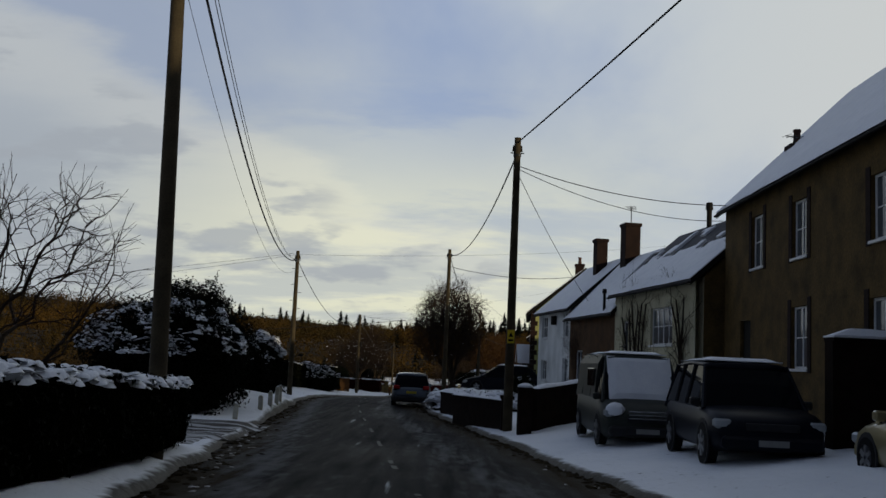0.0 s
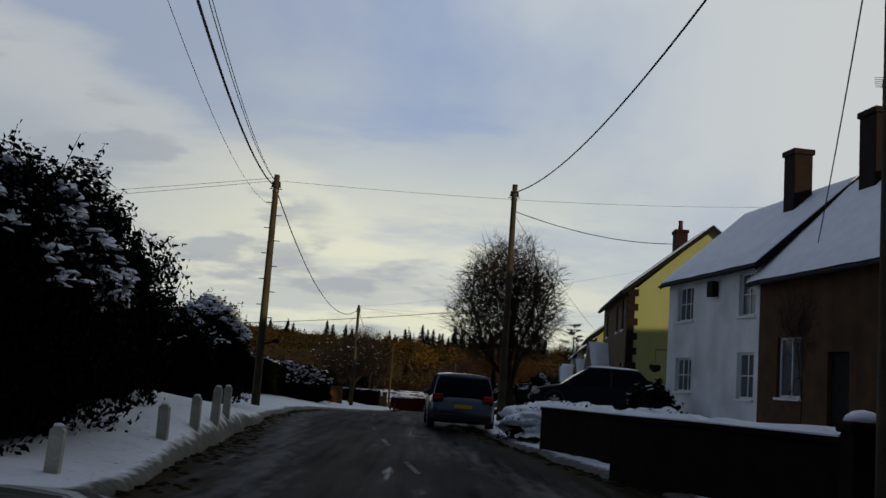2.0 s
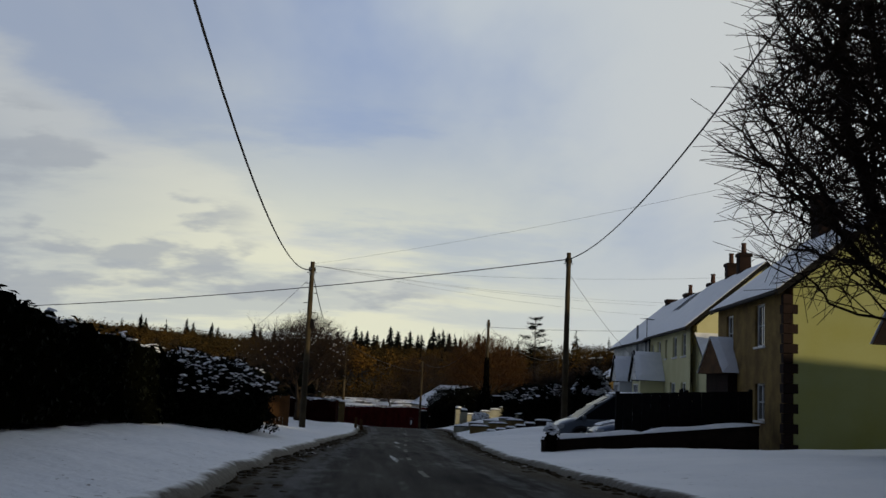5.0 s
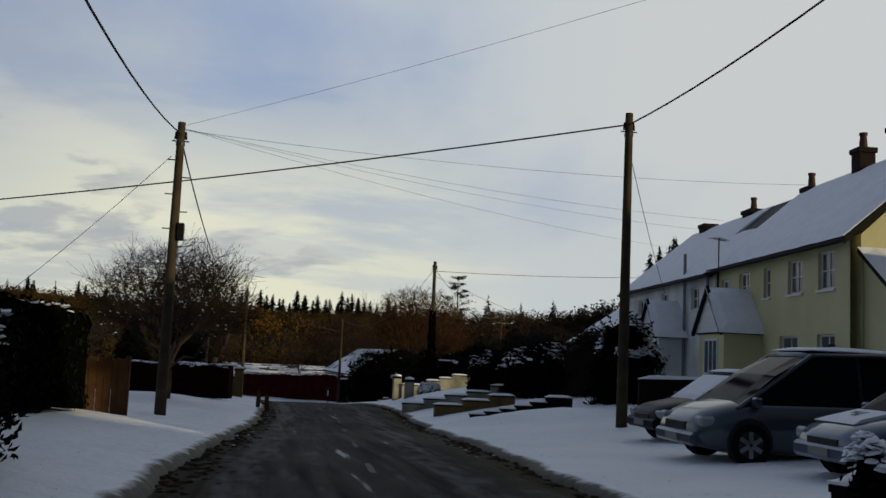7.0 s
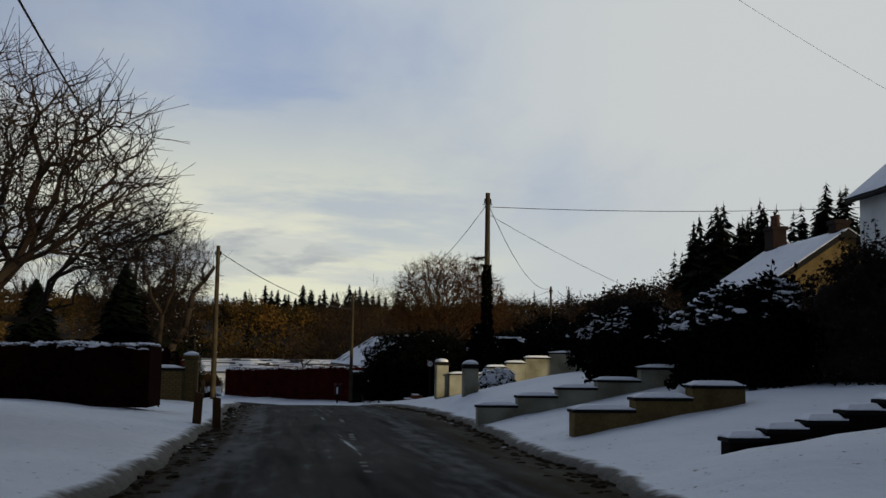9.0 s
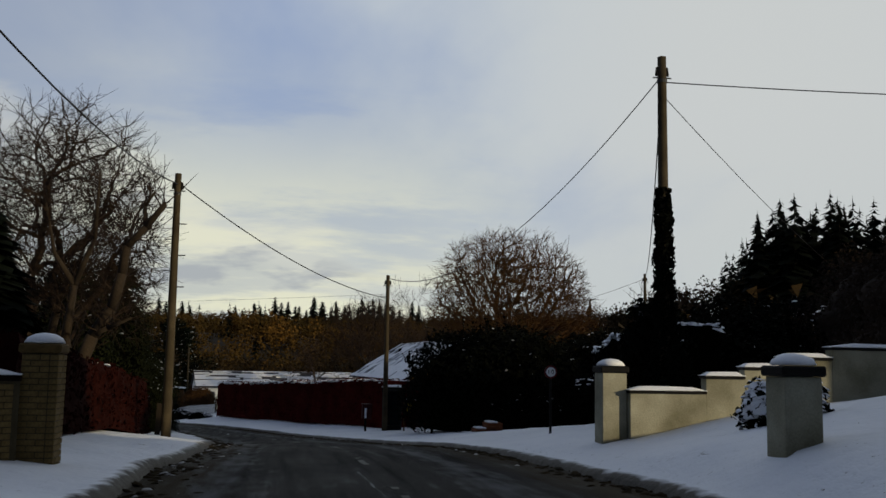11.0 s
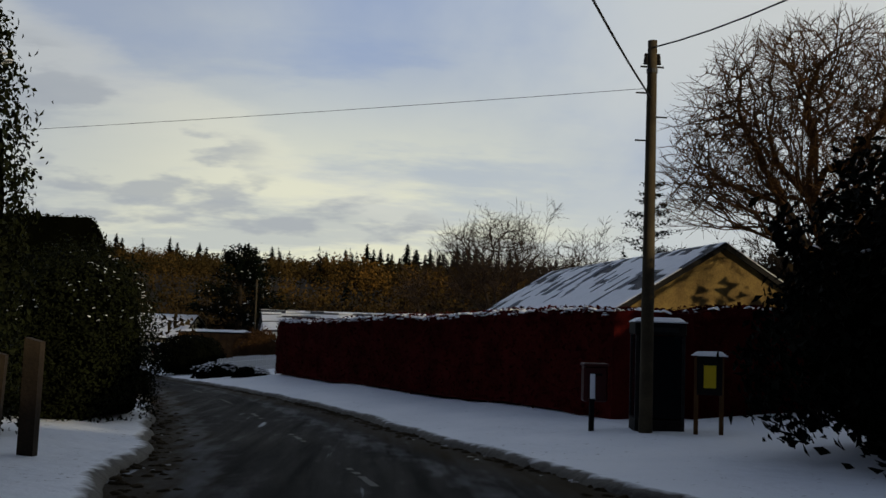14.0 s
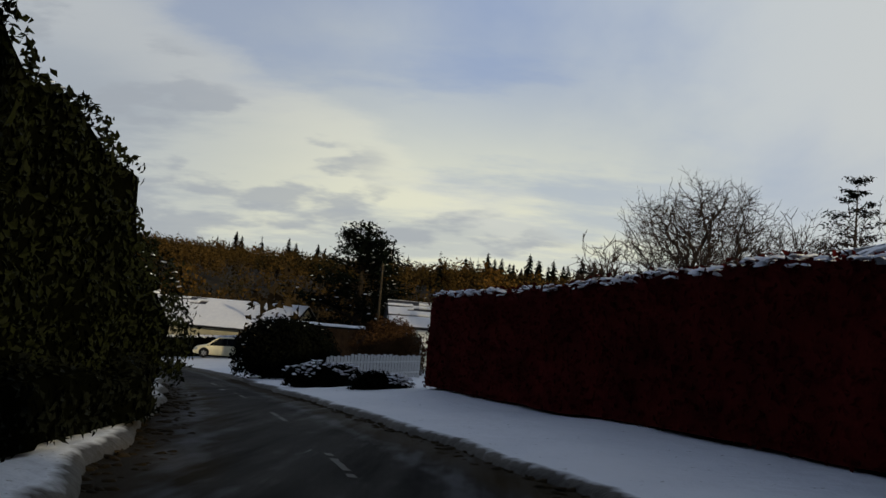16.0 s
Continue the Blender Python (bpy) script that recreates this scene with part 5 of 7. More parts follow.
def bare_tree(x, y, height, spread, label, seed=1, levels=5, trunk_r=0.2, clear=0.25, fork=3, droop=0.0, mat=None, twig=0.006, up=0.35, base=None, snow=0, name="bare_tree", dense=1.0, twig_mat=None, radius=None, wander=1.0):
    """A leafless tree: tapered trunk, limbs that divide again and again, fine twigs."""
    rng = np.random.default_rng(seed)
    z = land(x, y) if base is None else base
    t = thing(name, pose(x, y, z), label, "tree")
    tv, tf, cv, cf, sv = [], [], [], [], []

    def stick(vs, fs, a, b, r0, r1, n):
        ax, ay, az, bx, by, bz = *a, *b
        dx, dy, dz = bx - ax, by - ay, bz - az
        m = math.sqrt(dx * dx + dy * dy + dz * dz) + 1e-9
        dx, dy, dz = dx / m, dy / m, dz / m
        sx, sy, sz = dy * 0.81 - dz * 0.5, dz * 0.3 - dx * 0.81, dx * 0.5 - dy * 0.3
        m = math.sqrt(sx * sx + sy * sy + sz * sz) + 1e-9
        sx, sy, sz = sx / m, sy / m, sz / m
        qx, qy, qz = dy * sz - dz * sy, dz * sx - dx * sz, dx * sy - dy * sx
        i = len(vs)
        ring = [(math.cos(k * math.tau / n), math.sin(k * math.tau / n)) for k in range(n)]
        vs.extend([(ax + r0 * (c * sx + w * qx), ay + r0 * (c * sy + w * qy), az + r0 * (c * sz + w * qz)) for c, w in ring])
        vs.extend([(bx + r1 * (c * sx + w * qx), by + r1 * (c * sy + w * qy), bz + r1 * (c * sz + w * qz)) for c, w in ring])
        for k in range(n):
            fs.append((i + k, i + (k + 1) % n, i + n + (k + 1) % n, i + n + k))

    def grow(p, d, length, r, level):
        n = 3 if level < 3 else 2
        vs, fs = (tv, tf) if level <= 1 else (cv, cf)
        for k in range(n):
            d2 = d + rng.normal(0, (0.10 + 0.04 * level) * wander, 3) + np.array((0, 0, 0.10 * up - droop * level * 0.05))
            d2 /= np.linalg.norm(d2)
            q = p + d2 * length / n
            r2 = max(twig * 0.6, r * (1 - 0.30 / n * 1.6))
            stick(vs, fs, p, q, r, r2, 8 if level == 0 else 6 if level == 1 else 4 if level == 2 else 3)
            if snow and level >= 1 and abs(d2[2]) < 0.5 and rng.random() < snow:
                sv.append(((p + q) / 2 + np.array((0, 0, r)), length / n))
            p, d, r = q, d2, r2
            if level >= 1 and k < n - 1 and level < levels:
                side(p, d, length * rng.uniform(0.45, 0.75), r, level)
        if level < levels:
            m = fork if level < 2 else int(rng.integers(2, 4))
            m = max(2, int(round(m * dense)))
            for _ in range(m):
                side(p, d, length * rng.uniform(0.6, 0.85), r, level)

    def side(p, d, length, r, level):
        out = rng.normal(0, 1, 3)
        out -= d * (out @ d)
        out /= np.linalg.norm(out)
        ang = rng.uniform(0.35, 0.85) * spread
        d2 = d * math.cos(ang) + out * math.sin(ang)
        grow(p, d2 / np.linalg.norm(d2), length, max(twig, r * rng.uniform(0.5, 0.72)), level + 1)

    grow(np.zeros(3) - np.array((0, 0, 0.1)), np.array((0, 0, 1.0)), height * clear, trunk_r, 0)
    k = height / max(v[2] for v in cv)
    cap = 1.0
    if radius:
        cap = radius / (k * float(np.quantile([math.hypot(v[0], v[1]) for v in cv], 0.97)))
    for vs in (tv, cv):
        for i, v in enumerate(vs):
            vs[i] = (v[0] * k * cap, v[1] * k * cap, v[2] * k)
    mesh_from("trunk", tv, tf, mat or BARK, t, smooth=True)
    tagged(mesh_from("crown", cv, cf, twig_mat or TWIG, t, "bare brown twigs"), kind="stuff")
    if sv:
        verts, faces = [], []
        for c, ln in sv:
            v, f = snow_pads([tuple(np.array(c) * np.array((k * cap, k * cap, k)))], rng, 0.06 + 0.12 * ln)
            i = len(verts)
            verts += v
            faces += [tuple(a + i for a in g) for g in f]
        tagged(mesh_from("lying_snow", verts, faces, SNOW_CAP, t), kind="stuff")
    return t


def stick(vs, fs, a, b, r0, r1, n):
    d = b - a
    m = math.sqrt(d @ d) + 1e-9
    dx, dy, dz = d / m
    sx, sy, sz = dy * 0.81 - dz * 0.5, dz * 0.3 - dx * 0.81, dx * 0.5 - dy * 0.3
    m = math.sqrt(sx * sx + sy * sy + sz * sz) + 1e-9
    sx, sy, sz = sx / m, sy / m, sz / m
    qx, qy, qz = dy * sz - dz * sy, dz * sx - dx * sz, dx * sy - dy * sx
    i = len(vs)
    for p, r in ((a, r0), (b, r1)):
        for k in range(n):
            c, w = r * math.cos(k * math.tau / n), r * math.sin(k * math.tau / n)
            vs.append((p[0] + c * sx + w * qx, p[1] + c * sy + w * qy, p[2] + c * sz + w * qz))
    for k in range(n):
        fs.append((i + k, i + (k + 1) % n, i + n + (k + 1) % n, i + n + k))


def crown_tree(x, y, label, middle, radii, tips, seed, fork=1.2, limbs=6, tip=0.007, flat=-0.6, hollow=0.45, snow=0.0, name="bare_tree", twig_mat=None, mat=None, bend=0.16, lumps=0.25, spray=2, base=None):
    """A leafless tree whose limbs divide towards twig ends spread through a rounded crown. middle: the crown's (dx, dy, z level)."""
    rng = np.random.default_rng(seed)
    g = land(x, y) if base is None else base
    t = thing(name, pose(x, y, g), label, "tree")
    d = rng.normal(0, 1, (tips * 3, 3))
    d /= np.linalg.norm(d, axis=1)[:, None]
    d = d[d[:, 2] > flat][:tips]
    k = (hollow + (1 - hollow) * rng.random(len(d)) ** 0.6) * np.array([1 + lumps * noise.noise((v[0] * 2.2 + seed, v[1] * 2.2, v[2] * 2.2)) for v in d])
    pts = d * np.array(radii) * k[:, None] + np.array((middle[0], middle[1], middle[2] - g))
    tv, tf, cv, cf, sv = [], [], [], [], []

    def branch(p, way, idx, level):
        n = len(idx)
        if n <= 2:
            for i in idx:
                e = pts[i]
                m = (p + e) / 2 + rng.normal(0, 0.05, 3) * np.linalg.norm(e - p)
                stick(cv, cf, p, m, tip * 1.25, tip, 3)
                stick(cv, cf, m, e, tip, tip * 0.7, 3)
                for _ in range(spray):
                    o = (e - p) / (np.linalg.norm(e - p) + 1e-6) + rng.normal(0, 0.45, 3)
                    stick(cv, cf, m if rng.random() < 0.5 else e, e + o * rng.uniform(0.15, 0.4), tip * 0.75, tip * 0.45, 3)
            return
        c = limbs if level == 0 else 2 if n < 9 else int(rng.integers(2, 5))
        rays = pts[idx] - p
        rays = rays / (np.linalg.norm(rays, axis=1)[:, None] + 1e-6)
        picks = [int(rng.integers(0, n))]
        for _ in range(c - 1):
            far = np.min(np.stack([1 - rays @ rays[q] for q in picks]), 0) + rng.random(n) * 0.12
            picks.append(int(np.argmax(far)))
        own = np.argmin(np.stack([1 - rays @ rays[q] for q in picks]), 0)
        for q in range(c):
            sub = idx[own == q]
            if not len(sub):
                continue
            aim = pts[sub].mean(0)
            ln = np.linalg.norm(aim - p)
            e = p + (aim - p) * rng.uniform(0.32, 0.50) + rng.normal(0, 0.05, 3) * ln
            m = (p + e) / 2 + way * bend * np.linalg.norm(e - p) + rng.normal(0, 0.03, 3) * ln
            r = tip * len(sub) ** 0.37 * 1.0
            vs, fs = (tv, tf) if level == 0 else (cv, cf)
            sides = 8 if level == 0 else 5 if level < 3 else 3
            stick(vs, fs, p, m, r * 1.12, r, sides)
            stick(vs, fs, m, e, r, r * 0.9, sides)
            if snow and rng.random() < snow and abs(e[2] - m[2]) < 0.6 * np.linalg.norm(e - m):
                sv.append((m + e) / 2 + np.array((0, 0, r)))
            o = (e - m) / (np.linalg.norm(e - m) + 1e-6)
            branch(e, o, sub, level + 1)

    r0 = tip * len(pts) ** 0.38 * 1.1
    top = np.array((0.3 * middle[0], 0.3 * middle[1], fork))
    stick(tv, tf, np.array((0, 0, -0.15)), top * 0.5 + np.array((0.04, 0.02, 0)), r0 * 1.25, r0 * 1.05, 10)
    stick(tv, tf, top * 0.5 + np.array((0.04, 0.02, 0)), top, r0 * 1.05, r0, 10)
    branch(top, np.array((0, 0, 1.0)), np.arange(len(pts)), 0)
    mesh_from("trunk", tv, tf, mat or BARK, t, smooth=True)
    tagged(mesh_from("crown", cv, cf, twig_mat or TWIG, t, "bare brown twigs"), kind="stuff")
    if sv:
        v, f = snow_pads(sv, rng, 0.05)
        tagged(mesh_from("lying_snow", v, f, SNOW_CAP, t, "snow lying along the boughs", smooth=True), kind="stuff")
    return t


def plated_tree(x, y, height, radius, label, seed, name, plates, needles, clear=0.15, snow=0, leaf=0.16, base=None, thick=0.16):
    """An old evergreen with boughs in flat uneven plates round a trunk."""
    rng = np.random.default_rng(seed)
    t = thing(name, pose(x, y, land(x, y) if base is None else base), label, "tree")
    part("trunk", tubed((0, 0, -0.3), (0, 0, height * 0.93), radius * 0.07, 0.05, 8), BARK, t, smooth=True)
    pts, nrm, tops, bv, bf = [], [], [], [], []
    for k in range(plates):
        f = (k + rng.random()) / plates
        z = height * (clear + (1 - clear) * f)
        reach = radius * (1 - f) ** 0.5 * rng.uniform(0.35, 1.05) + 0.05 * radius
        a = rng.uniform(0, math.tau)
        c = np.array((reach * 0.74 * math.cos(a), reach * 0.74 * math.sin(a), z + rng.normal(0, 0.02) * height))
        w = radius * rng.uniform(0.20, 0.42) * (1 - 0.5 * f)
        q = rng.normal(0, 0.5, (needles, 3)) * np.array((w, w, w * thick * 2)) + c
        q[:, 2] += 0.18 * np.hypot(q[:, 0], q[:, 1]) - 0.12 * reach
        pts.append(q)
        nrm.append(np.tile((0.0, 0.0, 1.0), (needles, 1)))
        stick(bv, bf, np.array((0, 0, z - 0.25 * reach)), c, 0.035 * radius * (1.1 - f) * 0.5, 0.02, 5)
        tops += [tuple(v) for v in q[: snow]]
    v, f = leaf_cloud(np.concatenate(pts), np.concatenate(nrm), leaf, rng, 0.4)
    mesh_from("boughs", bv, bf, BARK, t)
    tagged(mesh_from("crown", v, f, CONIFER, t, "dark flat-layered needle boughs"), kind="stuff")
    if snow:
        v, f = snow_pads(tops, rng, 0.13)
        tagged(mesh_from("lying_snow", v, f, SNOW_CAP, t, smooth=True), kind="stuff")
    return t


def conifer_mesh(rng, height, radius, tiers, per, power=0.8):
    verts, faces = [], []
    for k in range(tiers):
        f = rng.random() ** 0.8 if power < 0.6 else (k + 0.3 * rng.random()) / tiers
        z = height * (0.10 + 0.90 * f)
        r = radius * (1 - f) ** power * (rng.uniform(0.45, 1.1) if power < 0.6 else 1) + 0.05 * radius
        for q in range(per):
            a = rng.uniform(0, math.tau)
            zz = z + rng.uniform(-0.55, 0.35) * height / tiers * 1.3
            rr = r * rng.uniform(0.5, 1.2)
            w = rr * 0.30
            c, s = math.cos(a), math.sin(a)
            i = len(verts)
            drop = rr * rng.uniform(0.15, 0.5)
            verts += [(0, 0, zz + 0.02 * height), (c * rr * 0.6 - s * w, s * rr * 0.6 + c * w, zz - drop * 0.5), (c * rr, s * rr, zz - drop), (c * rr * 0.6 + s * w, s * rr * 0.6 - c * w, zz - drop * 0.5)]
            faces += [(i, i + 1, i + 2), (i, i + 2, i + 3)]
    verts += [(0.03 * radius, 0, height * 0.9), (-0.03 * radius, 0.02, height * 0.9), (0, 0, height * 1.04)]
    n = len(verts)
    faces.append((n - 3, n - 2, n - 1))
    return verts, faces


def conifer(x, y, height, radius, label, seed, base=None, tiers=22, per=11, name="spruce_tree", power=0.8):
    rng = np.random.default_rng(seed)
    t = thing(name, pose(x, y, land(x, y) if base is None else base), label, "tree")
    part("trunk", tubed((0, 0, -0.2), (0, 0, height * 0.95), radius * 0.07, 0.03, 8), BARK, t, smooth=True)
    v, f = conifer_mesh(rng, height, radius, tiers, per, power)
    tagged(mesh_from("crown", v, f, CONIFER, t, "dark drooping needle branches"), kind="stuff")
    return t


def woods(name, label, spots, mat, seed, tall, kind="round"):
    """Far woodland: many small uneven trees in one mesh."""
    rng = np.random.default_rng(seed)
    verts, faces = [], []
    for x, y in spots:
        z = land(x, y)
        h = tall * (rng.uniform(0.65, 1.25) if kind == "cone" or tall < 9 else rng.uniform(0.8, 1.12))
        i = len(verts)
        if kind == "cone":
            v, f = conifer_mesh(rng, h, h * rng.uniform(0.26, 0.36), 9, 9)
        else:
            m = 100
            a, q = rng.uniform(0, math.tau, m), rng.random(m)
            w = h * rng.uniform(0.24, 0.38)
            rr = w * np.sqrt(rng.random(m))
            c = np.stack([rr * np.cos(a), rr * np.sin(a), h * (0.10 + 0.84 * q * (1 - 0.6 * (rr / w) ** 2))], 1)
            e = h * rng.uniform(0.022, 0.060, (m, 1, 1))
            ua = rng.normal(0, 1, (m, 3))
            ua /= np.linalg.norm(ua, axis=1)[:, None]
            ub = np.cross(ua, rng.normal(0, 1, (m, 3)))
            ub /= np.linalg.norm(ub, axis=1)[:, None] + 1e-9
            turn = np.array((0.0, 2.1, 4.2))
            tri = c[:, None, :] + e * (np.cos(turn)[None, :, None] * ua[:, None, :] + np.sin(turn)[None, :, None] * ub[:, None, :])
            v = tri.reshape(-1, 3).tolist()
            f = [(j, j + 1, j + 2) for j in range(0, 3 * m, 3)]
        verts += [(x + p[0], y + p[1], z + p[2]) for p in v]
        faces += [tuple(k + i for k in g) for g in f]
    return tagged(mesh_from(name, verts, faces, mat), label, "woodland", kind="stuff")


# slush crumbs thrown along the edges of the lane
CRNG = np.random.default_rng(77)
_spots = []
for _k in range(520):
    _y = CRNG.uniform(4, 178)
    if noise.noise((_y * 0.13, 5.5, 0)) < -0.05:
        continue
    _x = road_left(_y) + abs(CRNG.normal(0.1, 0.4)) if CRNG.random() < 0.7 else road_right(_y) - abs(CRNG.normal(0.0, 0.3))
    _spots.append((_x, _y, road_z(_y) - 0.015))
_v, _f = snow_pads(_spots, CRNG, 0.055)
tagged(mesh_from("slush_crumbs", _v, _f, SLUSH, smooth=True), "broken lumps of grey slush along the edges of the lane", "slush", kind="stuff")

MUCK = material("frozen_road_muck", (0.030, 0.021, 0.010), 0.85, scale=4, fine=30, bump=0.4, spread=0.3, island=0.4, second=(0.014, 0.010, 0.005), spec=0.05)
_spots = []
for _k in range(4200):
    _y = CRNG.uniform(2, 185)
    _d = abs(CRNG.normal(0.0, 0.32)) - 0.12
    _x = road_left(_y) + _d * 1.25 if _k % 2 else road_right(_y) - _d * 0.8
    _spots.append((_x, _y, road_z(_y) - 0.012))
_v, _f = snow_pads(_spots, CRNG, 0.075)
tagged(mesh_from("muck_lumps", _v, _f, MUCK, smooth=True), "lumpy brown muck pushed along the edges of the lane", "mud", kind="stuff")

# far hillside
RNG = np.random.default_rng(5)
woods("bare_hillside_wood", "brown leafless woodland covering the far hillside", [(RNG.uniform(-420, 420), RNG.uniform(330, 730)) for _ in range(5200)], WOOD_BROWN, 11, 10)
woods("skyline_conifers", "dark conifers along the skyline of the hill", [(RNG.uniform(-420, 420), RNG.uniform(560, 690)) for _ in range(26)], CONIFER, 12, 15, "cone")
woods("brown_scrub", "brown thicket beyond the gardens", [(x, y) for x, y in ((RNG.uniform(-140, 160), RNG.uniform(255, 330)) for _ in range(900)) if not (-60 < x < 5 and y < 270)], SCRUB, 13, 6.5)
LARCH = material("golden_larch", (0.115, 0.060, 0.014), 0.95, scale=0.05, fine=0.3, bump=0, spread=0.3, island=0.2, second=(0.045, 0.032, 0.010), spec=0.02)
_spots = []
for _k in range(34):
    _x, _y = RNG.uniform(-190, 190), RNG.uniform(335, 520)
    _spots += [(_x + RNG.normal(0, 9), _y + RNG.normal(0, 5)) for _ in range(int(RNG.integers(3, 11)))]
woods("larch_clumps", "golden-brown larches in clumps on the far hillside", _spots, LARCH, 17, 11.5)
_spots = []
for _k in range(26):
    _x, _y = RNG.uniform(-200, 200), RNG.uniform(335, 600)
    _spots += [(_x + RNG.normal(0, 12), _y + RNG.normal(0, 6)) for _ in range(int(RNG.integers(2, 8)))]
woods("hillside_conifers", "dark conifers scattered over the far hillside", _spots, CONIFER, 18, 10, "cone")
for x, h, s in ((-9.0, 17, 1), (-2, 15, 2), (11.9, 18, 3), (24, 16, 4), (38, 18, 5), (-137, 14, 7), (-70, 15, 8), (-58, 13, 9), (48, 15, 10), (-20, 14, 11), (4, 13, 12), (17, 15, 13), (31, 14, 14), (44, 17, 15), (55, 13, 16), (-30, 12, 17), (-95, 13, 18), (-110, 14, 19), (66, 15, 20)):
    conifer(x, 652, h * 1.08, h * 0.30, "tall dark spruce standing on the skyline", 40 + s, tiers=15, per=16, power=0.62)
    conifer(x + 3.2 + 0.35 * (s % 5), 648, h * 0.92, h * 0.28, "dark spruce standing in a clump on the skyline", 340 + s, tiers=14, per=16, power=0.62)

# left side of the lane
hedge([(-3.6, -6), (-4.6, 5), (-5.05, 11), (-5.3, 15.5), (-5.75, 18.8)], 1.8, 1.1, "dark clipped evergreen hedge with snow on top", seed=21, snow=1.0, pad=0.20, density=80, leaf=0.05)
bush(-9.9, 35.0, (2.5, 3.6, 2.15), "large dark evergreen shrub speckled with snow", 17000, 0.065, 1050, 0.15, seed=22, stems=60)
bush(-10.3, 40.4, (2.15, 3.3, 2.45), "tall dark evergreen laurel with snowy shoots", 19000, 0.065, 220, 0.065, seed=23, stems=90)
bush(-10.4, 47.8, (1.8, 2.8, 1.4), "dark evergreen shrub dusted with snow", 10000, 0.06, 220, 0.06, seed=24, stems=60)
bush(-9.75, 52.3, (1.2, 1.5, 1.7), "rounded evergreen shrub capped with snow", 6000, 0.06, 700, 0.15, seed=25, stems=10)
crown_tree(-10.4, 22.5, "leafless garden tree with long arching twigs", (0.2, 0, 2.6), (3.3, 3.3, 3.0), 420, 31, fork=0.9, limbs=7, tip=0.010, flat=-0.5, hollow=0.5, lumps=0.35)
hedge([(-11.5, 60), (-12.2, 68), (-11.9, 78)], 2.4, 1.7, "dark garden hedge dusted with snow", seed=26, snow=0.4, pad=0.10, uneven=0.2, density=35)
bush(-10.6, 80.5, (2.0, 3.4, 1.1), "dark garden shrub with flat cap of snow", 9000, 0.06, 330, 0.10, seed=27)
hedge([(-12.3, 84), (-10.6, 92.5)], 2.0, 2.0, "dark clipped hedge beside a panel fence", seed=28, snow=0.2, density=40)
crown_tree(-9.3, 106.5, "spreading leafless garden tree with snow on its boughs", (0.1, 0, 1.05), (3.1, 3.1, 2.45), 2400, 32, fork=1.0, limbs=8, tip=0.008, flat=-0.35, hollow=0.35, snow=0.10)
crown_tree(-10.8, 139.8, "tall leafless garden tree with snow on its boughs", (0, 0, 2.0), (3.4, 3.4, 3.9), 4400, 33, fork=1.6, limbs=7, tip=0.0085, flat=-0.75, hollow=0.3, snow=0.05, spray=3)
bare_tree(-14.5, 136.5, 9.2, 0.9, "leafless birch behind the garden wall", 133, 5, 0.16, clear=0.25, snow=0.02, radius=2.4, fork=4)
conifer(-10.6, 132.5, 5.3, 2.0, "dark triangular garden conifer", 129, tiers=34, per=40, name="garden_conifer")
conifer(-13.4, 129.5, 4.2, 1.8, "dark garden conifer behind a buff wall", 130, tiers=30, per=36, name="garden_conifer")
hedge([(-8.7, 125.5), (-9.1, 134), (-8.8, 141)], 1.4, 1.55, "russet beech hedge behind the garden wall", BEECH_DIMMED, seed=34, snow=0.15, density=45)
bush(-11.2, 154.0, (1.35, 1.4, 4.0), "tall column of clipped evergreen", 15000, 0.06, 60, 0.1, seed=35, mat=LEAF, rough=0.10, name="columnar_cypress")
bush(-12.2, 149.5, (1.6, 1.6, 3.6), "tall dark cypress beside the lane", 7000, 0.08, 80, 0.1, seed=36, mat=LEAF, rough=0.14, name="columnar_cypress")
hedge([(-9.6, 143), (-9.6, 149.5)], 1.0, 1.4, "russet beech hedge behind wooden posts", BEECH_DIMMED, seed=37, snow=0.1, density=70)
bush(-10.7, 160.5, (1.5, 2.6, 1.95), "rounded laurel bush with a dab of snow", 24000, 0.042, 70, 0.05, seed=38, mat=LEAF, rough=0.14)
hedge([(-12.7, 164.2), (-13.25, 171.6)], 2.3, 4.3, "tall overgrown holly hedge with flecks of snow", LEAF, 0.06, 150, 0.30, 0.05, seed=39, name="holly_hedge", uneven=0.10, tops=[4.6, 4.3, 3.6, 3.4, 3.3])
hedge([(-10.9, 162.6), (-12.0, 171.0), (-14.2, 177.5)], 0.9, 0.55, "dark ivy undergrowth at the foot of a hedge", LEAF_DARK, 0.06, 120, 0.1, 0.07, seed=139, name="ivy_undergrowth", uneven=0.3)
bush(-15.7, 178.5, (2.0, 3.2, 1.8), "dark clipped bush at the bend", 9000, 0.07, 120, 0.07, seed=41, mat=LEAF, rough=0.14)

hedge([(-7.25, 114.5), (-10.0, 114.9), (-14.5, 115.6)], 1.1, 1.42, "dark clipped beech hedge with snow along its top", BEECH_DIMMED, 0.06, 90, 0.95, 0.16, seed=235, uneven=0.05, base=-2.45)
hedge([(-8.6, 124.6), (-14.0, 122.2), (-22.0, 119.5)], 1.2, 1.2, "russet beech hedge running back behind a low wall", BEECH_DIMMED, seed=234, snow=0.5, density=45)

# pollarded tree leaning over the lane
old = thing("pollarded_tree", pose(-9.4, 136.2, land(-9.4, 136.2)), "old pollarded tree with thick bare boughs over a hedge", "tree")
_g = land(-9.4, 136.2)
_r = random.Random(8)
_wood, _fine = bmesh.new(), bmesh.new()


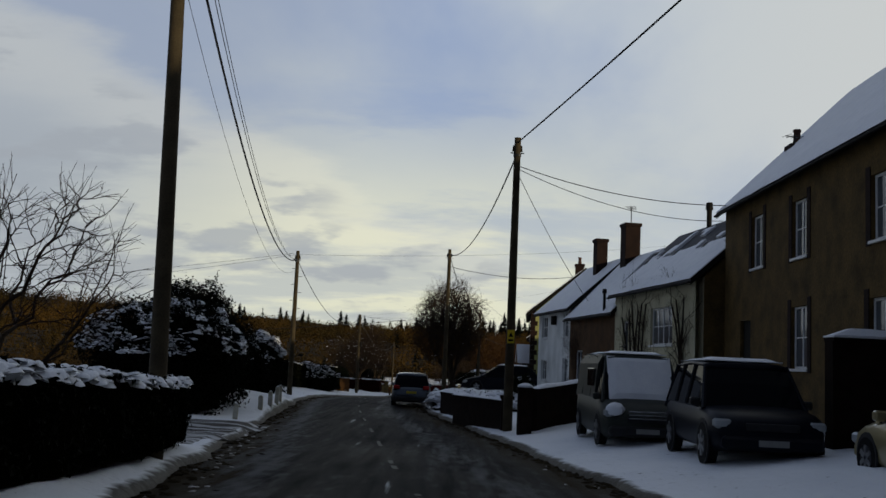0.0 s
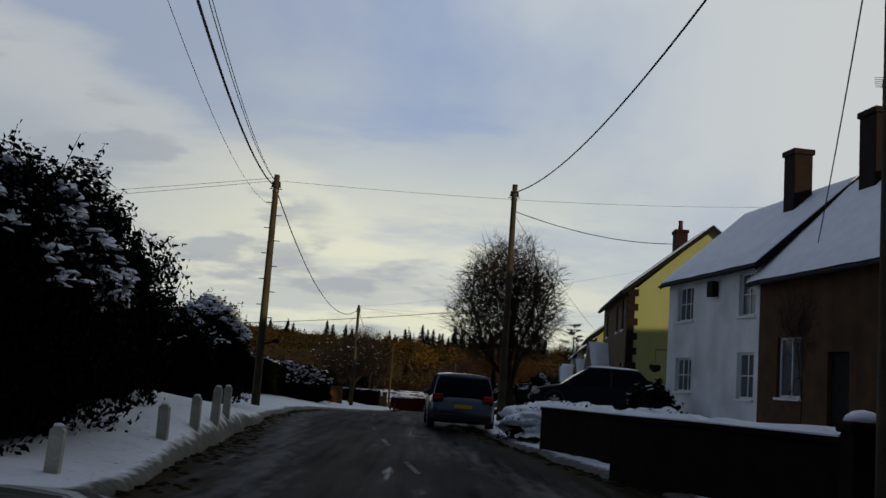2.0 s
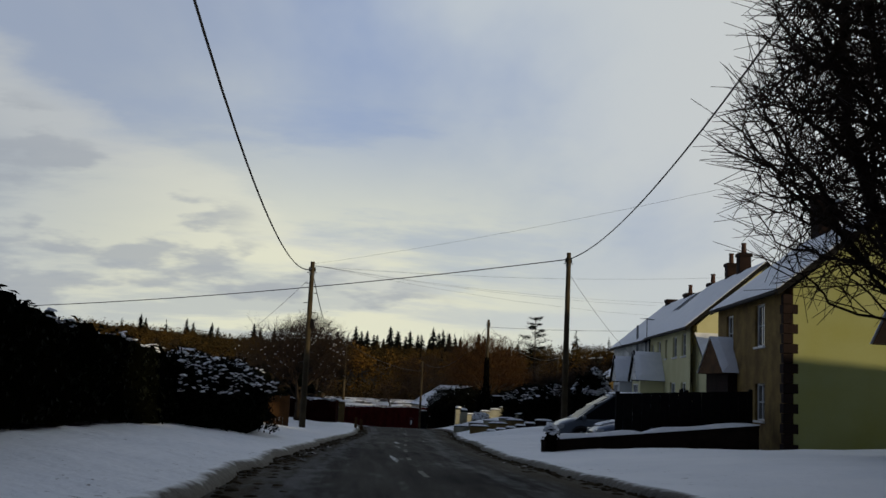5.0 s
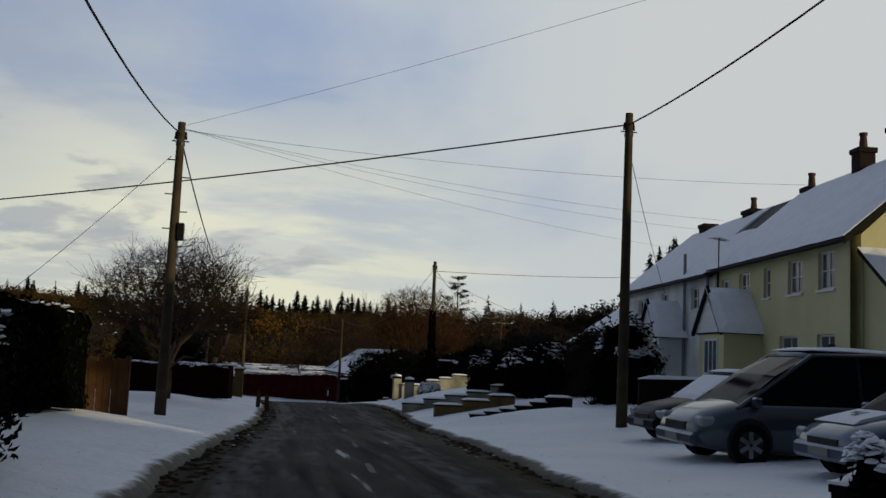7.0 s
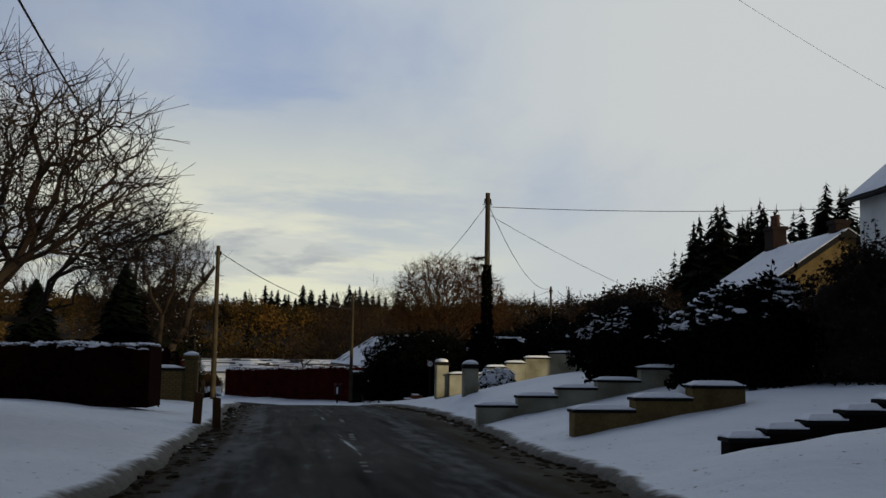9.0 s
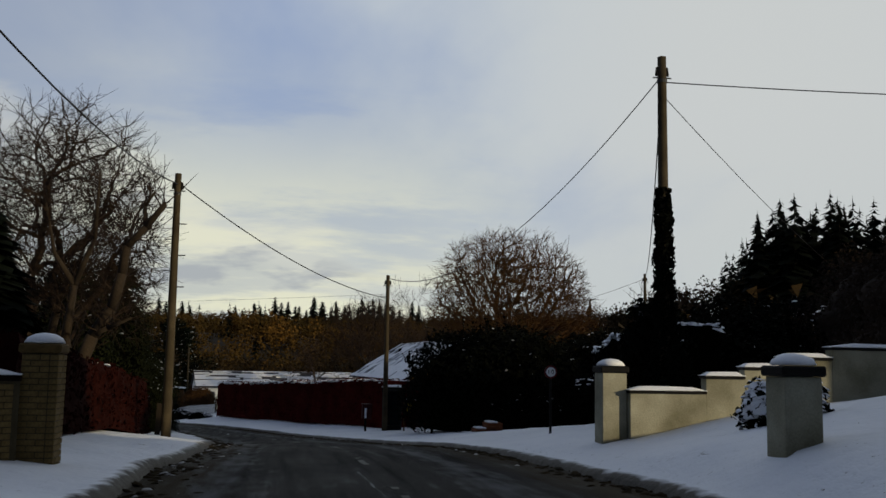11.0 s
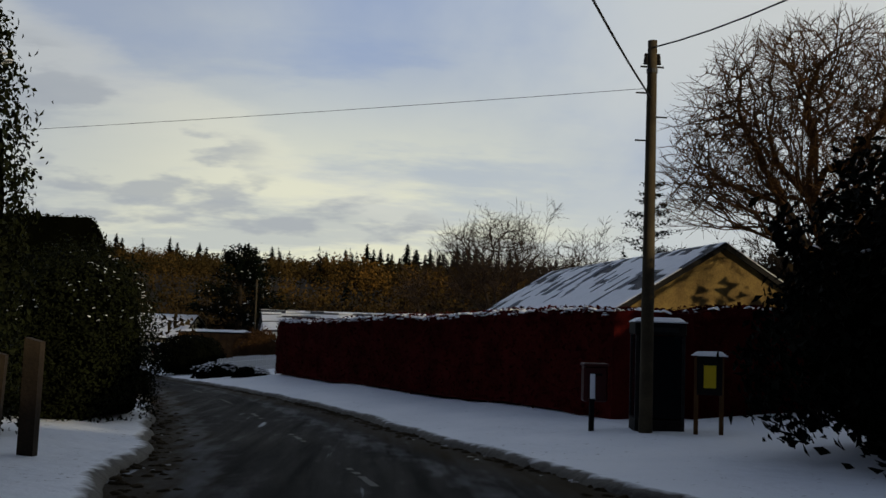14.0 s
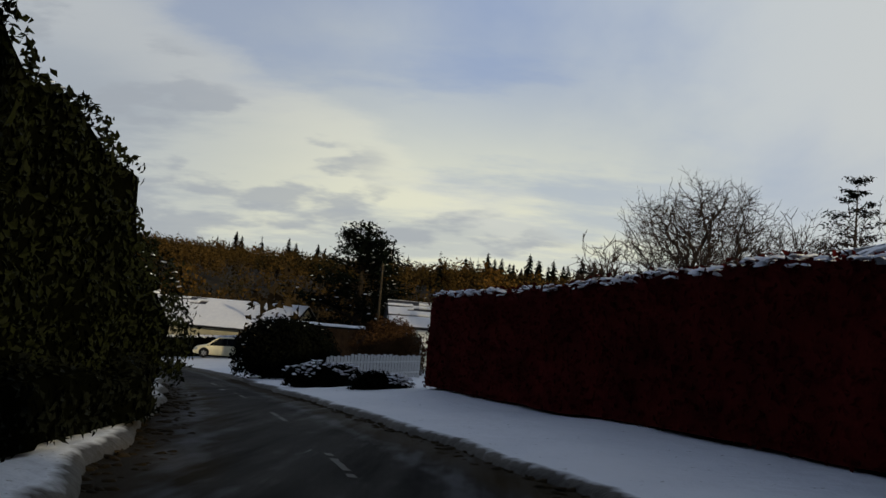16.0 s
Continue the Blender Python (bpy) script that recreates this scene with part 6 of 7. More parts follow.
def bough(path, r0, r1):
    n = len(path) - 1
    for k in range(n):
        p, q = Vector(path[k]), Vector(path[k + 1])
        a, b = r0 + (r1 - r0) * k / n, r0 + (r1 - r0) * (k + 1) / n
        tube(_wood, p, q, a, b, 8)
        for _ in range(7):
            s = p.lerp(q, _r.random())
            d = (q - p).normalized() * 0.4 + Vector((_r.gauss(0, 0.7), _r.gauss(0, 0.7), _r.uniform(0.0, 1.0)))
            for j in range(3):
                e = s + d.normalized() * _r.uniform(0.18, 0.4)
                tube(_fine, s, e, 0.018 - 0.004 * j, 0.014 - 0.004 * j, 3, caps=False)
                if j:
                    f = e + (d + Vector((_r.gauss(0, 0.8), _r.gauss(0, 0.8), 0.3))).normalized() * 0.3
                    tube(_fine, e, f, 0.009, 0.005, 3, caps=False)
                s, d = e, d + Vector((_r.gauss(0, 0.4), _r.gauss(0, 0.4), 0.25))


bough([(0, 0, -0.1), (0.1, 0, 1.2), (0.5, 0, 2.3), (0.95, -0.1, 3.0), (1.15, -0.1, 3.9), (1.25, -0.2, 4.6), (1.7, -0.2, 5.1), (2.15, -0.2, 5.75)], 0.20, 0.075)
bough([(0.05, 0, 1.0), (-0.2, 0.2, 2.2), (-0.1, 0.4, 3.6), (0.35, 0.3, 4.8), (0.4, 0.3, 6.6)], 0.15, 0.03)
bough([(0.5, 0, 2.3), (0.9, -0.3, 2.5), (1.5, -0.5, 2.75)], 0.09, 0.03)
bough([(-0.1, 0.4, 3.6), (-0.6, 0.2, 4.4), (-0.9, 0.2, 5.8)], 0.09, 0.02)
bough([(1.7, -0.2, 5.1), (1.6, 0.1, 5.7), (1.85, 0.1, 6.1)], 0.07, 0.03)
part("trunk", _wood, BARK, old, smooth=True)
tagged(part("twig_growth", _fine, TWIG, old), kind="stuff")

# right side
bare_tree(5.75, 43.6, 4.1, 0.9, "small leafless shrub tree before a boarded cottage", 151, 5, 0.05, clear=0.25, fork=4, radius=0.7, twig=0.004)
crown_tree(0.6, 60.3, "dense leafless hawthorn tree beside a pole", (-0.4, 0, 3.55), (2.3, 2.3, 2.65), 4600, 51, fork=0.9, limbs=9, tip=0.0075, spray=3, flat=-0.85, hollow=0.3, name="hawthorn_tree", snow=0.02)
bush(6.35, 102.6, (1.0, 1.1, 1.5), "tall dark evergreen shrub capped with snow before a white terrace", 8000, 0.07, 420, 0.15, seed=43, rough=0.34, stems=40)
bush(5.35, 109.5, (1.5, 1.5, 1.15), "dark evergreen shrub with dabs of snow above stepped walls", 8000, 0.07, 130, 0.17, seed=243, rough=0.34, stems=30)
bush(6.9, 107.6, (1.1, 1.2, 1.35), "dense brown leafless shrub before a terrace", 8000, 0.05, 0, 0.1, seed=244, rough=0.36, mat=TWIG, stems=50)
bush(4.7, 114.0, (1.3, 1.6, 1.0), "dark overgrown shrub on a snowy bank", 6000, 0.08, 200, 0.09, seed=144)
bush(4.5, 132.2, (0.7, 0.8, 1.35), "dense ivy round the foot of a pole", 5000, 0.08, 20, 0.08, seed=44, rough=0.3, name="ivy_clump")
bush(6.2, 121.6, (1.0, 1.1, 0.95), "small dark shrub capped with snow", 4000, 0.07, 120, 0.09, seed=142, rough=0.3)
bush(9.4, 128.6, (1.6, 2.0, 1.5), "dense brown leafless shrub above a bank", 9000, 0.06, 0, 0.1, seed=146, rough=0.35, mat=TWIG, stems=60)
bush(12.6, 134.5, (2.4, 2.6, 2.3), "tall brown leafless shrub below the spruces", 11000, 0.06, 0, 0.1, seed=143, rough=0.35, mat=TWIG, stems=60)
bush(4.7, 150.8, (3.5, 3.6, 2.3), "broad dark evergreen shrub overhanging the verge", 16000, 0.09, 30, 0.07, seed=45, rough=0.22, stems=70)
bush(10.5, 153.5, (3.0, 4.0, 2.2), "dark evergreen shrub behind the steps", 8000, 0.10, 30, 0.09, seed=145, rough=0.3)
bush(9.8, 138.5, (3.0, 4.0, 1.9), "dark shrubbery on the bank with snow", 10000, 0.09, 26, 0.10, seed=46, rough=0.35)
hedge([(1.6, 160.2), (-2.2, 169.8), (-8.0, 184.8)], 1.5, 2.35, "long clipped beech hedge topped with snow", BEECH, 0.065, 90, 0.75, 0.15, seed=47, uneven=0.05)
hedge([(2.4, 160.4), (12, 163.5)], 1.5, 2.3, "dark clipped beech hedge running back from the lane", BEECH, 0.07, 60, 0.3, 0.14, seed=48, uneven=0.06)
crown_tree(9.0, 166.5, "broad leafless beech tree with a domed crown", (0, 0, 1.6), (5.1, 5.1, 5.0), 4300, 57, fork=2.4, limbs=11, tip=0.0115, spray=3, flat=-0.22, hollow=0.40, twig_mat=RUSSET_TWIG, bend=0.10, lumps=0.08, name="beech_tree")
for k, (x, y, h) in enumerate(((12, 215, 9), (18, 208, 9), (5, 212, 8.5), (-1, 209, 8), (24, 200, 10), (30, 190, 9), (9, 206, 9), (18, 249, 17))):
    bare_tree(x, y, h, 1.0, "leafless tree beyond the hedges", 60 + k, 5, 0.16, clear=0.2, fork=3, twig=0.012)
plated_tree(-17.5, 237, 10.2, 6.6, "dark spreading cedar behind the bungalows", 71, "cedar_tree", 70, 150, clear=0.12, leaf=0.20, snow=3)
plated_tree(33.0, 270, 19.5, 5.0, "scrawny pine above the roof", 72, "pine_tree", 26, 70, clear=0.45, leaf=0.24)
crown_tree(4.8, 216.0, "spreading leafless apple tree behind a tall hedge", (0, 0, 1.9), (4.8, 4.2, 3.8), 2600, 75, fork=2.6, limbs=8, tip=0.012, flat=-0.6, hollow=0.35, name="apple_tree", lumps=0.4)
for k in range(26):
    y = 236 + 36 * RNG.random()
    x = 60 + (y - 236) * 0.42 + 44 * RNG.random()
    h = 12 + 4.5 * RNG.random()
    conifer(x, y, h * RNG.uniform(0.8, 1.1), h * RNG.uniform(0.24, 0.36), "dark spruce in the plantation above the gardens", 80 + k, tiers=17, per=14)
woods("spruce_plantation", "dark spruce plantation behind the gardens", [(58 + (y - 240) * 0.44 + 75 * RNG.random(), y) for y in RNG.uniform(240, 320, 150)], CONIFER, 16, 12.5, "cone")
woods("bank_thicket", "brown leafless thicket behind the gardens", [(RNG.uniform(12, 60), RNG.uniform(138, 190)) for _ in range(160)] + [(RNG.uniform(9.5, 30), RNG.uniform(141, 168)) for _ in range(330)], SCRUB, 14, 4.2)
woods("left_thicket", "brown leafless thicket behind the gardens on the hill side", [(RNG.uniform(-70, -16), RNG.uniform(95, 200)) for _ in range(220)], SCRUB, 15, 4.5)

hedge([(5.3, 132.2), (5.5, 135.0), (5.9, 138.2)], 1.7, 2.05, "tall dark hedge with snow along the top", seed=131, snow=0.9, pad=0.24, density=45, uneven=0.10)
bush(-14.5, 195.0, (1.8, 1.6, 1.15), "dark clipped bush beside the bend", 8000, 0.07, 10, 0.07, seed=132, rough=0.12)
bush(-11.2, 199.5, (1.5, 1.4, 1.2), "brown leafless hedge shrub before a shed", 9000, 0.05, 0, 0.07, seed=137, rough=0.2, mat=RUSSET_TWIG)
bush(5.6, 148.2, (1.5, 1.3, 0.85), "dark low shrub with snow above the steps", 5000, 0.07, 30, 0.09, seed=135)
bush(8.6, 147.4, (1.9, 1.5, 1.15), "dark garden shrub with flat caps of snow", 6000, 0.07, 30, 0.10, seed=136)
hedge([(-33.0, 234.0), (-23.6, 231.2)], 1.2, 1.5, "low dark hedge in front of a bungalow, snow along its top", seed=134, snow=0.9, pad=0.3, density=25, uneven=0.07)
_p, _nr, _rng = IVY_POINTS
_v, _f = leaf_cloud(_p, _nr, 0.085, _rng)
tagged(mesh_from("leaves", _v, _f, LEAF_DARK, R5_IVY), kind="stuff")

# ---- vehicles ----
SILVER = material("silver_car_paint", (0.072, 0.086, 0.105), 0.3, metal=0.5, scale=2, fine=60, bump=0.0, spread=0.06, coat=0.6)
NAVY = material("dark_car_paint", (0.005, 0.0065, 0.012), 0.4, metal=0.0, scale=2, fine=60, bump=0.0, spread=0.1, coat=0.02, spec=0.08)
BLUEGREY = material("blue_grey_car_paint", (0.085, 0.11, 0.16), 0.3, metal=0.4, scale=2, fine=60, bump=0.0, spread=0.08, coat=0.6)
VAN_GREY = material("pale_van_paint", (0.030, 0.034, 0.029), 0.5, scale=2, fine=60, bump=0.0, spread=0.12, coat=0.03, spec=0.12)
GOLD = material("gold_car_paint", (0.30, 0.25, 0.13), 0.32, metal=0.4, scale=2, fine=60, bump=0.0, spread=0.06, coat=0.5)
PALE_CAR = material("cream_car_paint", (0.72, 0.66, 0.45), 0.35, scale=2, fine=60, bump=0.0, spread=0.06, coat=0.5)
RIM = material("alloy_rim", (0.35, 0.36, 0.38), 0.35, metal=0.8, bump=0)
TRIM = material("black_plastic_trim", (0.02, 0.02, 0.022), 0.55, bump=0.05)
RED_LENS = material("red_lamp_lens", (0.28, 0.008, 0.008), 0.15, bump=0, spread=0.05)
CLEAR_LENS = material("clear_lamp_lens", (0.30, 0.32, 0.33), 0.1, bump=0, spread=0.05)
PLATE_Y = material("yellow_plate", (0.55, 0.42, 0.04), 0.5, bump=0, spread=0.05)
PLATE_W = material("white_plate", (0.22, 0.22, 0.21), 0.5, bump=0, spread=0.05)


def loft(bm, rings):
    made = [[bm.verts.new(p) for p in r] for r in rings]
    n = len(made[0])
    for a, b in zip(made, made[1:]):
        for k in range(n):
            bm.faces.new((a[k], a[(k + 1) % n], b[(k + 1) % n], b[k]))
    bm.faces.new(made[0][::-1])
    bm.faces.new(made[-1])
    bmesh.ops.recalc_face_normals(bm, faces=bm.faces)


def car(x, y, heading, label, paint, length, width, height, deck, glass, wheels=(0.18, 0.80), wheel_r=0.32, clear=0.20, snow=(), rails=False, plate=None, tall_lamps=False, name="car", lift=0.0, trim_low=False, pitch=0.0, cargo=None):
    """A parked car, nose along its own +x. deck: (fraction from the nose, height) of the lower body's top line.
    glass: fractions of windscreen foot, roof front, roof back, rear foot. snow: which of roof, screen, bonnet carry snow."""
    c = thing(name, pose(x, y, land(x, y) - 0.02 + lift) @ pose(0, 0, 0, 0, pitch, heading), label, "van" if "van" in name else "car", "parked vehicles")
    hw = width / 2

    def xs(f):
        return length * (0.5 - f)

    def dz(f):
        return lerp(f, [d[0] for d in deck], [d[1] for d in deck])
    bm = bmesh.new()
    rings = []
    for f in (0.0, 0.015, 0.05, 0.10, 0.16, 0.22, 0.28, 0.40, 0.55, 0.70, 0.80, 0.88, 0.94, 0.98, 1.0):
        t = min(1, min(f, 1 - f) / 0.10)
        w = hw * (0.80 + 0.20 * math.sqrt(t))
        z0 = clear + 0.10 * (1 - t)
        z1 = dz(f)
        mid = z0 + (z1 - z0) * 0.55
        rings.append([(xs(f), s * a, z) for s, a, z in ((-1, w * 0.86, z0), (-1, w * 0.97, z0 + 0.10), (-1, w, mid), (-1, w * 0.975, z1 - 0.10), (-1, w * 0.86, z1 - 0.01), (-1, w * 0.4, z1 + 0.025),
                                                        (1, w * 0.4, z1 + 0.025), (1, w * 0.86, z1 - 0.01), (1, w * 0.975, z1 - 0.10), (1, w, mid), (1, w * 0.97, z0 + 0.10), (1, w * 0.86, z0))])
    loft(bm, rings)
    body = part("body", bm, paint, c, smooth=True)
    a0, a1, a2, a3 = glass
    zr = height
    wb, wr = hw * 0.93, hw * 0.74
    bm = bmesh.new()
    gl = []
    for f, k in ((a0, 0.0), (a0 + (a1 - a0) * 0.5, 0.55), (a1, 1.0), ((a1 + a2) / 2, 1.04), (a2, 0.97), (a2 + (a3 - a2) * 0.5, 0.58), (a3, 0.0)):
        zb = dz(f) - 0.06
        zt = zb + 0.02 + (zr - 0.06 - zb) * k
        wt = wb + (wr - wb) * k
        gl.append([(xs(f), -wb, zb), (xs(f), -wt, zt), (xs(f), -wt * 0.55, zt + 0.035 * k), (xs(f), wt * 0.55, zt + 0.035 * k), (xs(f), wt, zt), (xs(f), wb, zb)])
    loft(bm, gl)
    cabin = part("glasshouse", bm, CAR_GLASS, c, "dark tinted glass")
    bm = bmesh.new()
    rf = []
    for f, k in ((a1 - 0.02, 0.95), (a1 + 0.02, 1.0), ((a1 + a2) / 2, 1.04), (a2 - 0.02, 0.99), (a2 + 0.015, 0.93)):
        zb = dz(f) - 0.06
        zt = zb + 0.02 + (zr - 0.06 - zb) * k
        wt = wr + 0.03
        rf.append([(xs(f), -wt, zt - 0.03), (xs(f), -wt * 0.93, zt + 0.03), (xs(f), -wt * 0.5, zt + 0.065), (xs(f), wt * 0.5, zt + 0.065), (xs(f), wt * 0.93, zt + 0.03), (xs(f), wt, zt - 0.03)])
    loft(bm, rf)
    roof = part("roof", bm, paint, c, smooth=True)
    if cargo:
        bm = bmesh.new()
        loft(bm, [[(xs(f), -wb * 1.02, dz(f) - 0.1), (xs(f), -wb * 0.93, zr - 0.22), (xs(f), -wb * 0.80, zr + 0.0), (xs(f), wb * 0.80, zr + 0.0), (xs(f), wb * 0.93, zr - 0.22), (xs(f), wb * 1.02, dz(f) - 0.1)] for f in (cargo, 0.6, 0.8, 0.985)])
        part("cargo_body", bm, paint, c, "plain panelled load bay")
        part("side_window", boxed(xs(0.62), xs(cargo + 0.04), -wb * 0.99 - 0.008, -wb * 0.95, zr - 0.80, zr - 0.34, 0.02), CAR_GLASS, c)
    # pillars follow the corners of the cabin
    for s in (-1, 1):
        for f0, f1 in ((a0, a1), (a3, a2)):
            part("pillar", tubed((xs(f0), s * wb * 0.99, dz(f0) - 0.06), (xs(f1), s * (wr + 0.012), zr - 0.05), 0.045, 0.04, 6), paint, c)
        fm = (a1 + a2) / 2
        for f in ((fm - 0.02, fm - 0.02),) if a2 - a1 < 0.4 else ((a1 + (a2 - a1) * 0.33,) * 2, (a1 + (a2 - a1) * 0.72,) * 2):
            part("pillar", tubed((xs(f[0]), s * wb * 1.0, dz(f[0]) - 0.04), (xs(f[1]), s * (wr + 0.015), zr - 0.05), 0.035, 0.035, 6), TRIM if paint is not VAN_GREY else paint, c)
        part("door_mirror", boxed(xs(a0 + 0.06) - 0.07, xs(a0 + 0.06) + 0.07, s * (hw + 0.02) - 0.09, s * (hw + 0.02) + 0.09, dz(a0) - 0.02, dz(a0) + 0.14, 0.03), paint if paint is not NAVY else TRIM, c)
        for f in wheels:
            wx = xs(f)
            bm = tubed((wx, s * (hw - 0.20), wheel_r), (wx, s * (hw + 0.012), wheel_r), wheel_r, wheel_r, 20)
            w = part("wheel", bm, BLACK, c, "black tyre")
            bm = tubed((wx, s * (hw + 0.000), wheel_r), (wx, s * (hw + 0.018), wheel_r), wheel_r * 0.66, wheel_r * 0.60, 16)
            r = part("rim", bm, IRON, w)
            bm = bmesh.new()
            for k in range(6):
                an = k * math.tau / 6
                box(bm, -0.035, 0.035, -0.008, 0.008, 0.03, wheel_r * 0.62, m=pose(wx, s * (hw + 0.024), wheel_r) @ Matrix.Rotation(an, 4, "Y"))
            part("spokes", bm, RIM, w, "silver alloy spokes")
            part("wheel_arch", tubed((wx, s * (hw - 0.02), wheel_r + 0.03), (wx, s * (hw + 0.006), wheel_r + 0.03), wheel_r * 1.16, wheel_r * 1.14, 20), TRIM, c)
        # lamps
        fz = dz(0.05)
        part("headlight", boxed(xs(0.075), xs(0.012), s * hw * 0.80 - 0.16, s * hw * 0.80 + 0.13, fz - 0.22, fz - 0.05, 0.04), CLEAR_LENS, c)
        rz = dz(0.97)
        part("tail_light", boxed(xs(1.004), xs(0.955), s * hw * 0.76 - 0.15, s * hw * 0.76 + 0.17, rz - (0.55 if tall_lamps else 0.17), rz + 0.02, 0.03), RED_LENS, c)
    part("front_bumper", boxed(xs(0.06), xs(-0.012), -hw * 0.86, hw * 0.86, clear + 0.08, clear + 0.30, 0.05), TRIM if trim_low else paint, c)
    part("grille", boxed(xs(0.03), xs(-0.004), -hw * 0.45, hw * 0.45, dz(0.02) - 0.20, dz(0.02) - 0.07, 0.01), TRIM, c)
    part("rear_bumper", boxed(xs(1.014), xs(0.94), -hw * 0.88, hw * 0.88, clear + 0.06, clear + 0.30, 0.05), TRIM if trim_low else paint, c)
    part("front_number_plate", boxed(xs(-0.004), xs(-0.018), -0.26, 0.26, clear + 0.14, clear + 0.25), PLATE_W, c)
    part("rear_number_plate", boxed(xs(1.018), xs(1.006), -0.26, 0.26, dz(0.97) - 0.38, dz(0.97) - 0.27), PLATE_Y, c)
    if rails:
        for s in (-1, 1):
            part("roof_rail", tubed((xs(a1 + 0.02), s * wr * 0.95, zr + 0.07), (xs(a2 - 0.02), s * wr * 0.95, zr + 0.07), 0.018, n=6), TRIM, c)
    if "roof" in snow:
        snow_sheet(c, (xs(a1 + 0.0), -wr * 0.93, zr + 0.03), (xs(a2) - xs(a1), 0, -0.01), (0, wr * 1.86, 0), 10, 8, 0.075, name="roof_snow")
    if "screen" in snow:
        snow_sheet(c, (xs(a0 + 0.012) + 0.03, -wb * 0.82, dz(a0) + 0.01), (0, wb * 1.64, 0), (xs(a1) - xs(a0 + 0.012) + 0.03, 0, zr - 0.05 - dz(a0)), 8, 8, 0.05, name="windscreen_snow")
    if "bonnet" in snow:
        snow_sheet(c, (xs(0.06), -hw * 0.78, dz(0.06) + 0.03), (0, hw * 1.56, 0), (xs(a0) - xs(0.06), 0, dz(a0) - dz(0.06)), 8, 6, 0.05, bare=lambda u, v: noise.noise((u * 3, v * 3, 8)) > 0.15, name="bonnet_snow")
    return c


SALOON_DECK = ((0, 0.55), (0.03, 0.70), (0.10, 0.80), (0.24, 0.93), (0.9, 1.0), (0.97, 0.96), (1, 0.62))
ESTATE_DECK = ((0, 0.60), (0.03, 0.75), (0.10, 0.86), (0.24, 0.98), (0.9, 1.06), (0.97, 1.04), (1, 0.70))
MPV_DECK = ((0, 0.60), (0.03, 0.78), (0.10, 0.92), (0.20, 1.04), (0.9, 1.08), (0.97, 1.04), (1, 0.65))
SUV_DECK = ((0, 0.62), (0.02, 0.86), (0.10, 0.96), (0.24, 1.04), (0.9, 1.08), (0.98, 1.04), (1, 0.7))
VAN_DECK = ((0, 0.62), (0.03, 0.86), (0.08, 0.98), (0.16, 1.12), (0.9, 1.15), (0.98, 1.15), (1, 1.1))
car(-1.72, 53.1, 92, "silver-grey estate car seen from behind, parked half on the verge", SILVER, 4.8, 1.98, 1.66, ESTATE_DECK, (0.24, 0.42, 0.90, 0.985), snow=(), rails=True, name="estate_car", wheel_r=0.35, lift=0.12, trim_low=True)
car(3.4, 58.0, 176, "black hatchback with snow on its roof, nose to the lane", NAVY, 4.6, 1.85, 1.58, SALOON_DECK, (0.22, 0.44, 0.84, 0.97), snow=("roof",), name="hatchback_car", lift=0.40)
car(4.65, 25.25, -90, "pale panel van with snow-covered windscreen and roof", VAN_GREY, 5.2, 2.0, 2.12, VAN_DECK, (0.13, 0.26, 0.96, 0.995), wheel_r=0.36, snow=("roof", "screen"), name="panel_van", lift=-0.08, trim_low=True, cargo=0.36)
VAN = [o for o in bpy.data.objects if o.name.startswith("panel_van")][0]
for _k in range(3):
    part("grille_slat", boxed(2.600, 2.625, -0.42, 0.42, 0.66 + 0.075 * _k, 0.69 + 0.075 * _k, 0.006), RIM, VAN, "pale grille slat")
for _s in (-1, 1):
    _b = bmesh.new()
    bmesh.ops.create_icosphere(_b, subdivisions=3, radius=1)
    for _q in _b.verts:
        _q.co = Vector((_q.co.x * 0.16 + 2.46, _q.co.y * 0.22 + _s * 0.72, _q.co.z * 0.15 + 0.86)) + 0.04 * Vector((0, 1, 1)) * noise.noise(_q.co * 2.5)
    part("clinging_snow", _b, SNOW_CAP, VAN, "lump of snow on a headlight", smooth=True)
car(5.78, 19.6, -91, "dark blue off-road car with snow on its roof", NAVY, 4.5, 2.05, 1.84, SUV_DECK, (0.24, 0.38, 0.90, 0.985), wheel_r=0.37, clear=0.26, snow=("roof",), name="off_road_car", lift=-0.08)
car(7.45, 14.2, 90, "gold saloon car parked by the stone house", GOLD, 4.2, 1.72, 1.42, SALOON_DECK, (0.24, 0.42, 0.86, 0.97), name="saloon_car", lift=-0.3)
car(3.45, 85.9, 178, "silver people carrier with a snowy roof, nose to the lane", SILVER, 4.9, 1.95, 1.88, MPV_DECK, (0.14, 0.42, 0.92, 0.985), snow=("roof",), name="people_carrier", wheel_r=0.34, lift=-0.10)
car(3.7, 82.3, 177, "blue-grey hatchback behind a low snowy wall", BLUEGREY, 4.3, 1.8, 1.52, SALOON_DECK, (0.22, 0.42, 0.88, 0.97), snow=("bonnet",), name="hatchback_car", lift=-0.08)
car(4.3, 90.4, 180, "dark car with snow on its windscreen beside the terrace", NAVY, 4.3, 1.8, 1.5, SALOON_DECK, (0.22, 0.42, 0.86, 0.97), snow=("roof", "screen"), name="hatchback_car", lift=-0.12)
car(-26.2, 230.0, 195, "small cream hatchback parked across the bend", PALE_CAR, 4.1, 1.7, 1.5, SALOON_DECK, (0.20, 0.42, 0.86, 0.97), name="hatchback_car", lift=0.0)

